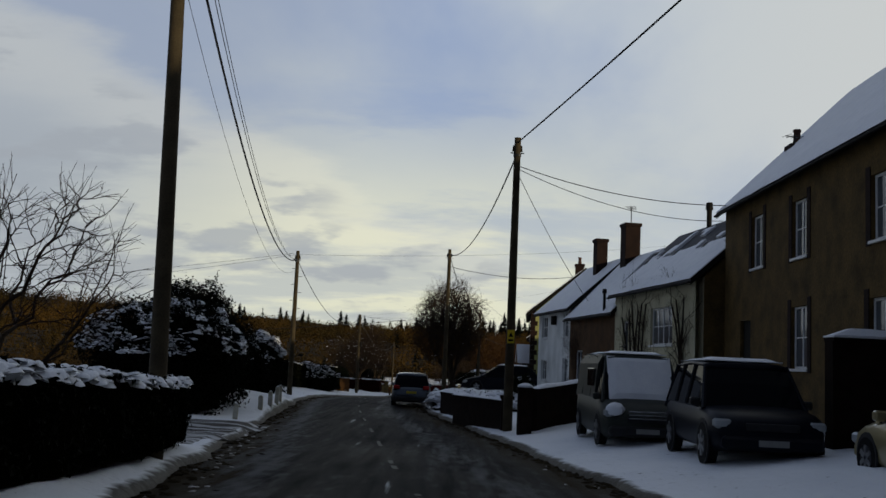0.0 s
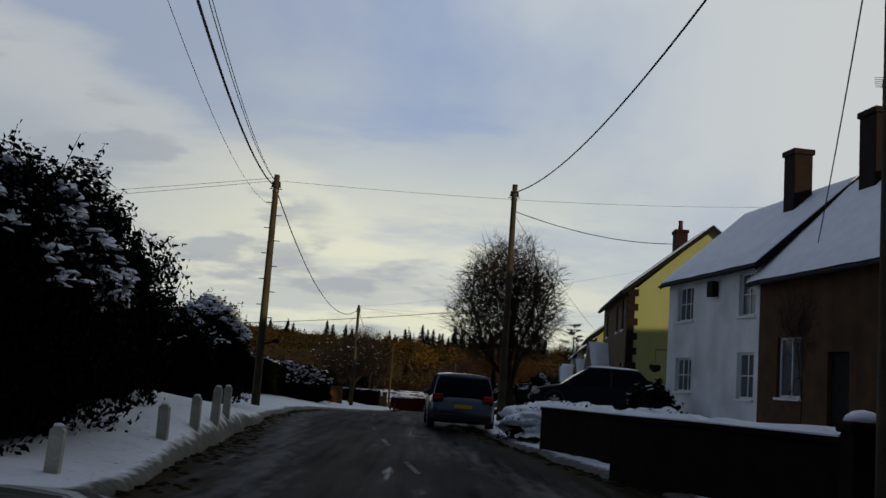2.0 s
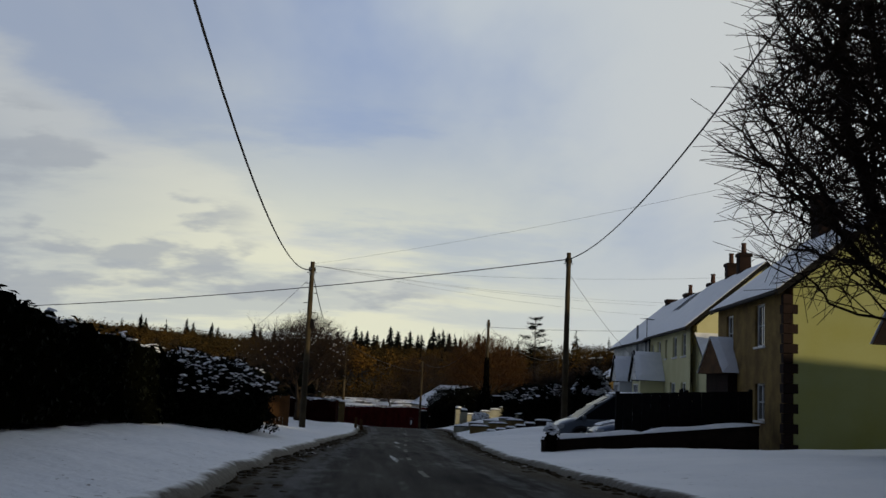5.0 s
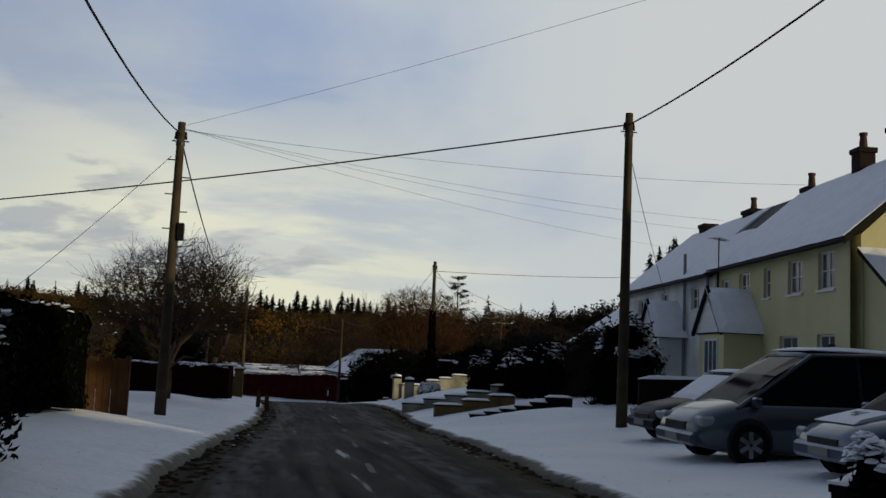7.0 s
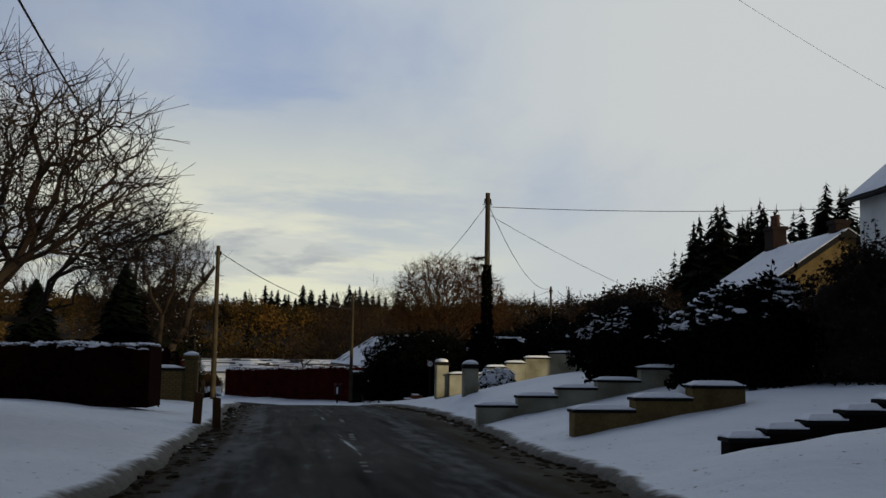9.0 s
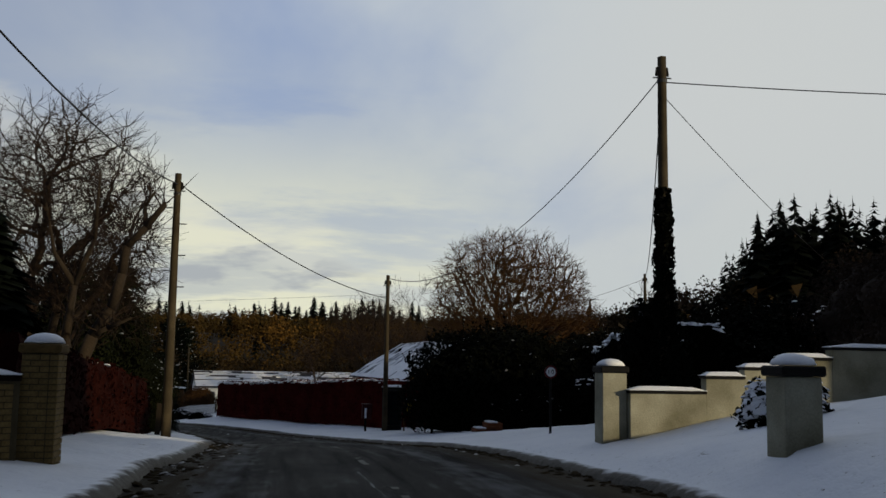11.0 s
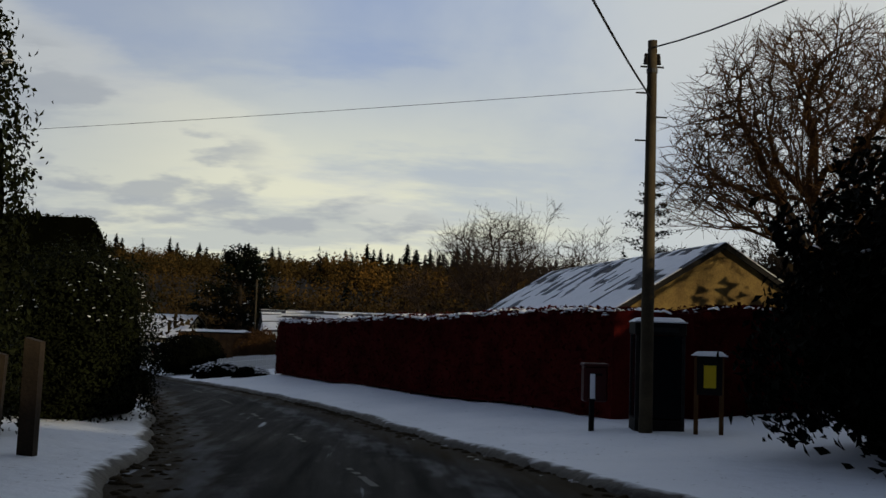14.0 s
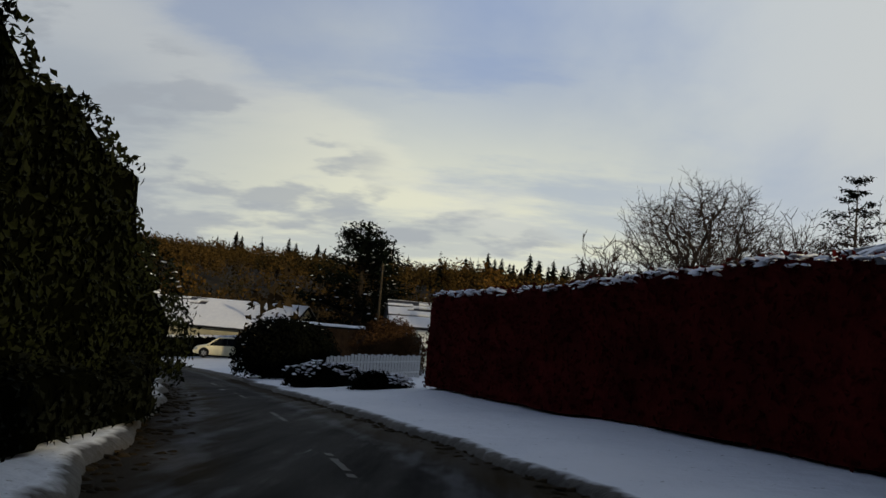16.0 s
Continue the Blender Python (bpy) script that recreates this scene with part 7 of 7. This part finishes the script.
# ---- walls, gates and street furniture ----
def brick_wall(points, thick, tops, label, mat=None, snow=0.09, name="garden_wall", drop=0.5):
    """A garden wall along (x, y) points, with a level (absolute) for its top at each, and snow on its coping."""
    mat = mat or BRICK_WALL
    w = thing(name, pose(points[0][0], points[0][1], 0), label, "wall")
    o = points[0]
    for (p, q), (za, zb) in zip(zip(points, points[1:]), zip(tops, tops[1:])):
        d = Vector((q[0] - p[0], q[1] - p[1], 0))
        n = Vector((-d.y, d.x, 0)).normalized() * thick / 2
        a, b = Vector((p[0] - o[0], p[1] - o[1], 0)), Vector((q[0] - o[0], q[1] - o[1], 0))
        ga, gb = land(*p) - drop, land(*q) - drop

        def slab(nm, mt, lo_a, hi_a, lo_b, hi_b, k, lab=""):
            vs = [a - n * k + Vector((0, 0, lo_a)), a + n * k + Vector((0, 0, lo_a)), b + n * k + Vector((0, 0, lo_b)), b - n * k + Vector((0, 0, lo_b)),
                  a - n * k + Vector((0, 0, hi_a)), a + n * k + Vector((0, 0, hi_a)), b + n * k + Vector((0, 0, hi_b)), b - n * k + Vector((0, 0, hi_b))]
            return mesh_from(nm, vs, [(0, 1, 2, 3), (7, 6, 5, 4), (0, 4, 5, 1), (1, 5, 6, 2), (2, 6, 7, 3), (3, 7, 4, 0)], mt, w, lab)
        slab("wall_body", mat, ga, za - 0.07, gb, zb - 0.07, 1.0)
        slab("coping", BRICK_WALL if mat is not GATE_WHITE else DARK_PAINT, za - 0.068, za, zb - 0.068, zb, 1.25, "projecting coping")
        if snow:
            ln = d.length
            snow_sheet(w, a - n * 1.35 + Vector((0, 0, za + 0.003)), d + Vector((0, 0, zb - za)), n * 2.7, max(4, int(ln * 3)), 4, snow, name="coping_snow")
    return w


def pier(x, y, top, wx, label, mat=None, cap=None, name="gate_pier", snow=True):
    g = land(x, y)
    p = thing(name, pose(x, y, g), label, "pier", "gate piers")
    h = top - g
    part("shaft", boxed(-wx / 2, wx / 2, -wx / 2, wx / 2, -0.3, h - 0.12, 0.012), mat or GATE_WHITE, p)
    part("cap", boxed(-wx / 2 - 0.04, wx / 2 + 0.04, -wx / 2 - 0.04, wx / 2 + 0.04, h - 0.118, h, 0.02), cap or DARK_PAINT, p, "projecting cap")
    if snow:
        bm = bmesh.new()
        bmesh.ops.create_icosphere(bm, subdivisions=2, radius=1)
        for v in bm.verts:
            v.co = Vector((v.co.x * wx * 0.58, v.co.y * wx * 0.58, max(v.co.z, -0.05) * 0.13 + h + 0.012))
        part("snow_cap", bm, SNOW_CAP, p, "rounded cap of snow", smooth=True)
    return p


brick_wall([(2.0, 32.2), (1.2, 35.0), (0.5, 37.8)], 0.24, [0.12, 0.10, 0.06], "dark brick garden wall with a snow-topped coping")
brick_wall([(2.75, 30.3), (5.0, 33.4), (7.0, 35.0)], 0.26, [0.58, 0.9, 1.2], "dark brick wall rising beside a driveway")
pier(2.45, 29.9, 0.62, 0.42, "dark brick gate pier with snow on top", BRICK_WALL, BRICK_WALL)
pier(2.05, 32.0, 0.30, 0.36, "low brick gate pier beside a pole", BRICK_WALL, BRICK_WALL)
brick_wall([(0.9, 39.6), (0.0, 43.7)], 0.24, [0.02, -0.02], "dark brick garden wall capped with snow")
bush(0.9, 47.2, (1.6, 2.6, 0.62), "low garden shrubs buried in snow", 700, 0.06, 0, 0.20, seed=101, name="snowy_shrub", lift=0.5, mound=True)
bush(2.8, 44.8, (1.4, 1.8, 0.55), "garden shrub bent under snow", 600, 0.06, 0, 0.20, seed=102, name="snowy_shrub", lift=0.5, mound=True)
bush(4.0, 51.2, (0.7, 0.8, 0.75), "green-leaved shrub below cottage windows", 1500, 0.09, 20, 0.1, seed=103, mat=LEAF, name="garden_shrub")
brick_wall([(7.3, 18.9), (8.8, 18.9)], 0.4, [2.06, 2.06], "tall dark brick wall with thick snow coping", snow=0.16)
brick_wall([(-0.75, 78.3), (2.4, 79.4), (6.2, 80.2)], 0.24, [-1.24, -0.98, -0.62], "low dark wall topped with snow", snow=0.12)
bush(-0.55, 78.15, (0.18, 0.2, 0.42), "stub of shrub plastered with snow", 200, 0.05, 60, 0.10, seed=104, name="snowy_shrub")


brick_wall([(4.9, 97.6), (6.9, 97.2)], 0.24, [-0.62, -0.55], "low dark wall before a terrace, topped with snow", snow=0.10)


def panel_fence(points, tops, label, mat=None):
    w = thing("panel_fence", pose(points[0][0], points[0][1], 0), label, "fence")
    o = points[0]
    for (p, q), (za, zb) in zip(zip(points, points[1:]), zip(tops, tops[1:])):
        ln = math.dist(p, q)
        ang = math.atan2(q[1] - p[1], q[0] - p[0])
        n = max(1, int(ln / 0.15))
        for k in range(n):
            f0, f1 = k / n, (k + 1) / n
            x, y = p[0] + (q[0] - p[0]) * (f0 + f1) / 2, p[1] + (q[1] - p[1]) * (f0 + f1) / 2
            z1 = za + (zb - za) * f0
            m = pose(x - o[0], y - o[1], 0) @ Matrix.Rotation(ang, 4, "Z")
            part("board", boxed(-ln / n / 2 + 0.004, ln / n / 2 - 0.004, -0.012 - 0.012 * (k % 2), 0.012 - 0.012 * (k % 2), land(x, y) - 0.1, z1, m=m), mat or BOARD, w)
        for f in (0.0, 1.0):
            x, y = p[0] + (q[0] - p[0]) * f, p[1] + (q[1] - p[1]) * f
            m = pose(x - o[0], y - o[1], 0) @ Matrix.Rotation(ang, 4, "Z")
            part("post", boxed(-0.05, 0.05, 0.02, 0.12, land(x, y) - 0.2, za + (zb - za) * f + 0.06, m=m), mat or BOARD, w)
    return w


panel_fence([(1.9, 80.3), (4.2, 80.75), (6.4, 81.1)], [0.16, 0.30, 0.42], "black close-boarded timber fence beside parked cars", BLACK)
panel_fence([(-10.2, 93.1), (-8.9, 93.0)], [-0.58, -0.60], "short panel of brown timber fencing", BOARD)

# stepped white walls on the right bank
def stepped_wall(x0, y0, steps, thick, label, mat=None, foot=0.5):
    """steps: (length, top level) pairs up the bank, away from the lane."""
    w = thing("stepped_wall", pose(x0, y0, 0), label, "wall", "stepped garden walls")
    x = 0.0
    for ln, top in steps:
        g = land(x0 + x, y0) - foot
        part("wall_step", boxed(x, x + ln - 0.004, -thick / 2, thick / 2, g, top - 0.05), mat or GATE_WHITE, w)
        part("coping", boxed(x - 0.03, x + ln - 0.002, -thick / 2 - 0.04, thick / 2 + 0.04, top - 0.048, top, 0.01), DARK_PAINT, w, "dark coping")
        snow_sheet(w, (x - 0.03, -thick / 2 - 0.05, top + 0.003), (ln + 0.02, 0, 0), (0, thick + 0.1, 0), 6, 4, 0.07, name="coping_snow")
        x += ln
    return w


stepped_wall(0.05, 112.2, [(0.92, -2.25), (0.93, -2.03), (0.95, -1.84), (1.05, -1.66), (1.75, -1.36)], 0.26, "stepped white-rendered wall climbing a snowy bank")
stepped_wall(0.35, 106.0, [(1.05, -1.97), (1.0, -1.77), (0.95, -1.56)], 0.30, "short stepped retaining wall of buff render with snowy top", BUFF_BRICK)
stepped_wall(0.64, 101.0, [(0.48, -1.99), (0.5, -1.89), (0.5, -1.79), (0.5, -1.67), (0.5, -1.54), (0.85, -1.37)], 0.22, "low stepped edging wall of dark brick sunk in snow", BRICK_WALL)
pier(1.85, 127.45, -1.47, 0.46, "white-rendered gate pier with a snow cap")
pier(1.5, 120.2, -1.45, 0.44, "white-rendered gate pier beside a snowy drive")
stepped_wall(2.1, 127.2, [(1.45, -1.90), (0.75, -1.62), (0.75, -1.45), (1.0, -1.25), (3.2, -1.05)], 0.24, "stained white wall stepping up beside a drive")
bush(3.1, 123.4, (0.6, 0.6, 0.42), "low heather clump crusted with snow", 900, 0.06, 60, 0.10, seed=105, name="snowy_shrub", lift=0.4, mound=True)

# left-hand brick pier and wall
MORTAR = material("pale_mortar", (0.085, 0.066, 0.034), 0.95, scale=3, fine=40, bump=0.3, spread=0.2)


def brick_face(parent, origin, direction, normal, length, height, mat, seed):
    """Courses of single bricks laid proud of a mortar face; all share a stretcher or a half-brick mesh."""
    rng = random.Random(seed)
    u, n = Vector(direction).normalized(), Vector(normal).normalized()
    kinds = {}
    for nm, ln in (("stretcher", 0.213), ("half", 0.101)):
        bm = boxed(0.005, ln + 0.005, -0.012, 0.016, 0.0, 0.064, 0.004)
        me = bpy.data.meshes.new(nm)
        bm.to_mesh(me)
        bm.free()
        me.materials.append(mat)
        kinds[nm] = me
    basis = Matrix((u, n, Vector((0, 0, 1)))).transposed().to_4x4()
    for r in range(int(height / 0.075)):
        s = 0.0
        first = r % 2
        while s < length - 0.09:
            half = first or s + 0.224 > length
            first = 0
            ob = new("brick", kinds["half" if half else "stretcher"])
            ob.parent = parent
            ob.matrix_local = Matrix.Translation(Vector(origin) + u * s + n * rng.uniform(-0.003, 0.003) + Vector((0, 0, 0.075 * r))) @ basis
            s += 0.1125 if half else 0.2245


buff = pier(-7.1, 123.15, -1.32, 0.43, "buff brick gate pier with a snow-covered slab", MORTAR, STONE)
_h = -1.32 - land(-7.1, 123.15) - 0.12
brick_face(buff, (-0.215, -0.215, -0.1), (1, 0, 0), (0, -1, 0), 0.43, _h + 0.1, BUFF_BRICK, 1)
brick_face(buff, (0.215, -0.215, -0.1), (0, 1, 0), (1, 0, 0), 0.43, _h + 0.1, BUFF_BRICK, 2)
low_buff = brick_wall([(-7.35, 122.9), (-9.0, 121.6), (-11.5, 120.2), (-18.0, 117.0)], 0.22, [-1.72, -1.70, -1.66, -1.6], "low buff brick wall with snow along its top", MORTAR)
for p, q in (((-7.35, 122.9), (-9.0, 121.6)), ((-9.0, 121.6), (-11.5, 120.2))):
    d = Vector((p[0] - q[0], p[1] - q[1], 0))
    nn = Vector((d.y, -d.x, 0)).normalized()
    g = min(land(*p), land(*q)) - 0.05
    o = Vector((q[0] + 7.35, q[1] - 122.9, g)) + nn * 0.11
    brick_face(low_buff, o, d, nn, d.length, -1.79 - g, BUFF_BRICK, 3)


def marker_post(x, y, h, w, label, mat, name="marker_post", pointed=True, snow=True):
    p = thing(name, pose(x, y, land(x, y), 0, random.uniform(-3, 3), random.uniform(-8, 8)), label, "post", "verge posts")
    bm = bmesh.new()
    prism(bm, [(-w / 2, -0.2), (w / 2, -0.2), (w / 2, h - w * 0.25), (w * 0.2, h), (-w * 0.2, h), (-w / 2, h - w * 0.25)] if pointed else [(-w / 2, -0.2), (w / 2, -0.2), (w / 2, h - 0.05), (-w / 2, h)], 1, -w * 0.4, w * 0.4)
    part("shaft", bm, mat, p)
    if snow:
        bm = bmesh.new()
        bmesh.ops.create_icosphere(bm, subdivisions=2, radius=1)
        for v in bm.verts:
            v.co = Vector((v.co.x * w * 0.42, v.co.y * w * 0.38, max(v.co.z, -0.2) * 0.035 + h))
        part("snow_cap", bm, SNOW_CAP, p, smooth=True)
    return p


MARKER = material("old_white_concrete", (0.50, 0.48, 0.40), 0.8, scale=4, fine=40, bump=0.3, spread=0.2, second=(0.30, 0.28, 0.21))
for x, y, h in ((-6.62, 31.9, 0.5), (-6.62, 36.2, 0.5), (-6.66, 38.4, 0.56), (-6.74, 40.35, 0.74), (-6.98, 42.6, 0.65)):
    marker_post(x, y, h, 0.15, "white concrete marker post in the verge snow", MARKER)
for x, y, h in ((-6.02, 111.1, 0.66), (-5.66, 111.9, 0.74)):
    marker_post(x, y, h, 0.17, "weathered oak post on the verge", BOARD, name="timber_post", pointed=False, snow=False)
for x, y, h in ((-8.55, 151.4, 1.45), (-8.95, 151.2, 1.25)):
    marker_post(x, y, h, 0.2, "stout timber gatepost beside a hedge", BARK, name="timber_post", pointed=False, snow=False)

RED_SIGN = material("red_sign_border", (0.10, 0.012, 0.010), 0.5, bump=0.02, spread=0.06)
# telephone kiosk, notice board, letter box
kx, ky = 0.66, 157.0
kg = land(kx, ky)
ALU = material("dull_aluminium", (0.030, 0.031, 0.030), 0.45, metal=0.6, bump=0.05)
kiosk = thing("telephone_kiosk", pose(kx, ky, kg, 0, 0, -8), "grey metal telephone kiosk with a snow-capped roof", "kiosk")
for sx, sy in ((0, 0), (0.86, 0), (0, 0.86), (0.86, 0.86)):
    part("corner_post", boxed(sx - 0.03, sx + 0.03, sy - 0.03, sy + 0.03, 0, 2.02, 0.005), ALU, kiosk)
for nm, a in (("front_glazing", (0.03, 0.83, -0.008, 0.008)), ("rear_glazing", (0.03, 0.83, 0.852, 0.868)), ("left_glazing", (-0.008, 0.008, 0.03, 0.83))):
    part(nm, boxed(*a, 0.25, 1.78), CAR_GLASS, kiosk)
part("side_panel", boxed(0.852, 0.872, 0.03, 0.83, 0.1, 1.98), ALU, kiosk, "solid grey side panel")
part("fascia", boxed(-0.05, 0.91, -0.05, 0.91, 1.80, 2.03, 0.02), DARK_PAINT, kiosk, "dark fascia")
part("fascia_sign", boxed(0.1, 0.76, -0.056, -0.051, 1.86, 1.95), ALU, kiosk)
part("base_plinth", boxed(-0.03, 0.89, -0.03, 0.89, -0.1, 0.22, 0.01), DARK_PAINT, kiosk)
part("backboard", boxed(0.10, 0.62, 0.60, 0.66, 1.05, 1.75), PAINT, kiosk, "pale instrument panel")
part("telephone", boxed(0.22, 0.50, 0.48, 0.60, 1.15, 1.6, 0.02), ALU, kiosk)
snow_sheet(kiosk, (-0.06, -0.06, 2.032), (0.98, 0, 0), (0, 0.98, 0), 8, 8, 0.09, name="roof_snow")
board = thing("notice_board", pose(1.62, 156.45, land(1.62, 156.45), 0, 0, -6), "timber parish notice board with a yellow poster", "notice board")
for s in (0.0, 0.46):
    part("leg", boxed(s - 0.035, s + 0.035, -0.035, 0.035, -0.2, 1.4), BOARD, board)
part("case", boxed(0.0, 0.46, -0.06, 0.05, 0.72, 1.42, 0.01), DARK_PAINT, board)
part("poster", boxed(0.12, 0.34, -0.068, -0.062, 0.85, 1.26), YELLOW_SIGN, board, "yellow poster")
snow_sheet(board, (-0.08, -0.12, 1.425), (0.62, 0, 0), (0, 0.24, 0), 6, 4, 0.08, name="top_snow")
RED_PAINT = material("post_office_red", (0.040, 0.003, 0.003), 0.45, bump=0.05, spread=0.1)
post_box = thing("letter_box", pose(-0.12, 157.3, land(-0.12, 157.3)), "small red letter box on a black post, snow on its face", "letter box")
part("post", boxed(-0.045, 0.045, -0.045, 0.045, -0.2, 0.72), BLACK, post_box)
bm = boxed(-0.16, 0.30, -0.02, 0.26, 0.55, 1.22, 0.03)
part("box", bm, RED_PAINT, post_box)
part("hood", boxed(-0.18, 0.32, -0.05, 0.28, 1.22, 1.28, 0.02), RED_PAINT, post_box)
part("slot", boxed(-0.05, 0.19, -0.024, -0.019, 1.05, 1.09), BLACK, post_box)
snow_sheet(post_box, (-0.05, -0.055, 0.62), (0.10, 0, 0), (0, 0.02, 0.46), 4, 6, 0.03, name="stuck_snow")
# brick steps by the verge
STEP_BRICK = material("orange_brick", (0.16, 0.055, 0.022), 0.9, scale=3, fine=30, bump=0.4, spread=0.3, island=0.25)
steps = thing("brick_steps", pose(2.5, 145.6, land(2.5, 145.6) - 0.1), "low weathered brick steps half buried in snow", "steps")
for k in range(3):
    for r in range(2 + 2 * k):
        part("brick_course", boxed(0.42 * k, 1.42, 0.03 * (r % 2), 0.9, -0.2 + 0.11 * r, -0.095 + 0.11 * r, 0.008), STEP_BRICK, steps)
    part("step_snow", boxed(0.42 * k + 0.06, 0.42 * k + 0.40, 0.08, 0.88, 0.022 + 0.22 * k - 0.01, 0.07 + 0.22 * k, 0.015), SNOW_CAP, steps)
# lean-to on the terrace end, wall lantern
lean = thing("lean_to", pose(8.15, 92.0, -1.0, 0, 0, -6.2), "yellow lean-to with a snow-covered sloping roof", "outbuilding")
bm = bmesh.new()
prism(bm, [(-2.4, -0.6), (-0.02, -0.6), (-0.02, 3.7), (-2.4, 2.05)], 0, 0.3, 4.6)
part("wall", bm, PALE_YELLOW, lean)
bm = bmesh.new()
prism(bm, [(-2.62, 1.98), (-2.62, 2.08), (-0.02, 3.90), (-0.02, 3.78)], 0, 0.12, 4.75)
part("roof", bm, DARK_PAINT, lean)
snow_sheet(lean, (0.12, -2.64, 2.09), (4.63, 0, 0), (0, 2.62, 1.82), 10, 8, 0.09)
lantern = thing("wall_lantern", pose(8.1 + 0.06, 92.7, 0.3), "small black wall lantern on the terrace", "lamp")
part("bracket", boxed(-0.20, -0.02, -0.02, 0.02, 0.18, 0.22), DARK_PAINT, lantern)
part("cage", boxed(-0.28, -0.12, -0.08, 0.08, -0.10, 0.18, 0.03), DARK_PAINT, lantern)
# beyond the bend: picket fence, low wall, clipped block
fence = thing("picket_fence", pose(-12.0, 189.0, 0), "white picket fence crusted with snow", "fence")
for k in range(30):
    f = k / 29
    x, y = 2.5 * f, 4.8 * f
    g = land(-12.0 + x, 189 + y)
    part("picket", boxed(x - 0.045, x + 0.045, y - 0.012, y + 0.012, g + 0.05, g + 0.80 + 0.03 * (k % 2)), PAINT, fence)
for z in (0.25, 0.62):
    part("rail", tubed((0, 0.03, land(-12.0, 189) + z), (2.5, 4.83, land(-9.5, 193.8) + z), 0.03, n=5), PAINT, fence)
# timber outhouse with a flat snowy roof behind the hedge block
shed = thing("timber_shed", pose(-21.0, 225.0, -7.9, 0, 0, 4), "brown timber shed with a flat snow-covered roof", "shed")
for k in range(40):
    part("board", boxed(0.15 * k, 0.15 * k + 0.146, -0.012 * (k % 2), 0.03, 0, 3.25), BOARD, shed)
part("side_wall", boxed(5.95, 6.0, 0.03, 3.0, 0, 3.25), BOARD, shed)
part("roof", boxed(-0.2, 6.2, -0.2, 3.2, 3.25, 3.36), DARK_PAINT, shed)
snow_sheet(shed, (-0.2, -0.22, 3.365), (6.4, 0, 0), (0, 3.4, 0), 16, 6, 0.16)
# speed limit sign facing down the lane
sx, sy = 2.35, 133.4
sign = thing("speed_limit_sign", pose(sx, sy, land(sx, sy), 0, 0, -4), "small round speed limit sign on a thin dark post", "road sign")
sh = -1.62 - land(sx, sy)
part("post", tubed((0, 0, -0.2), (0, 0, sh + 0.12), 0.032, n=8), DARK_PAINT, sign)
part("plate", tubed((0, -0.045, sh), (0, -0.032, sh), 0.16, n=24), RED_SIGN, sign, "round red-bordered plate")
part("white_face", tubed((0, -0.050, sh), (0, -0.046, sh), 0.115, n=24), PAINT, sign)
for k, ch in ((-0.052, "1"), (0.045, "0")):
    cu = bpy.data.curves.new("numeral", "FONT")
    cu.body, cu.size, cu.extrude, cu.align_x, cu.align_y = ch, 0.15, 0.001, "CENTER", "CENTER"
    me = bpy.data.meshes.new_from_object(bpy.data.objects.new("numeral", cu))
    me.materials.append(BLACK)
    ob = new("numeral", me)
    ob.parent = sign
    ob.matrix_local = pose(k, -0.0515, sh, 90, 0, 0)
bush(-11.6, 187.0, (1.25, 0.5, 0.42), "low rockery of dark stones and plants dusted with snow", 2500, 0.06, 130, 0.09, seed=206, name="rockery", lift=0.4, rough=0.35)
bush(-9.9, 184.9, (0.8, 0.4, 0.30), "small clump of dark plants half under snow", 1500, 0.05, 110, 0.08, seed=207, name="rockery", lift=0.4, rough=0.4)
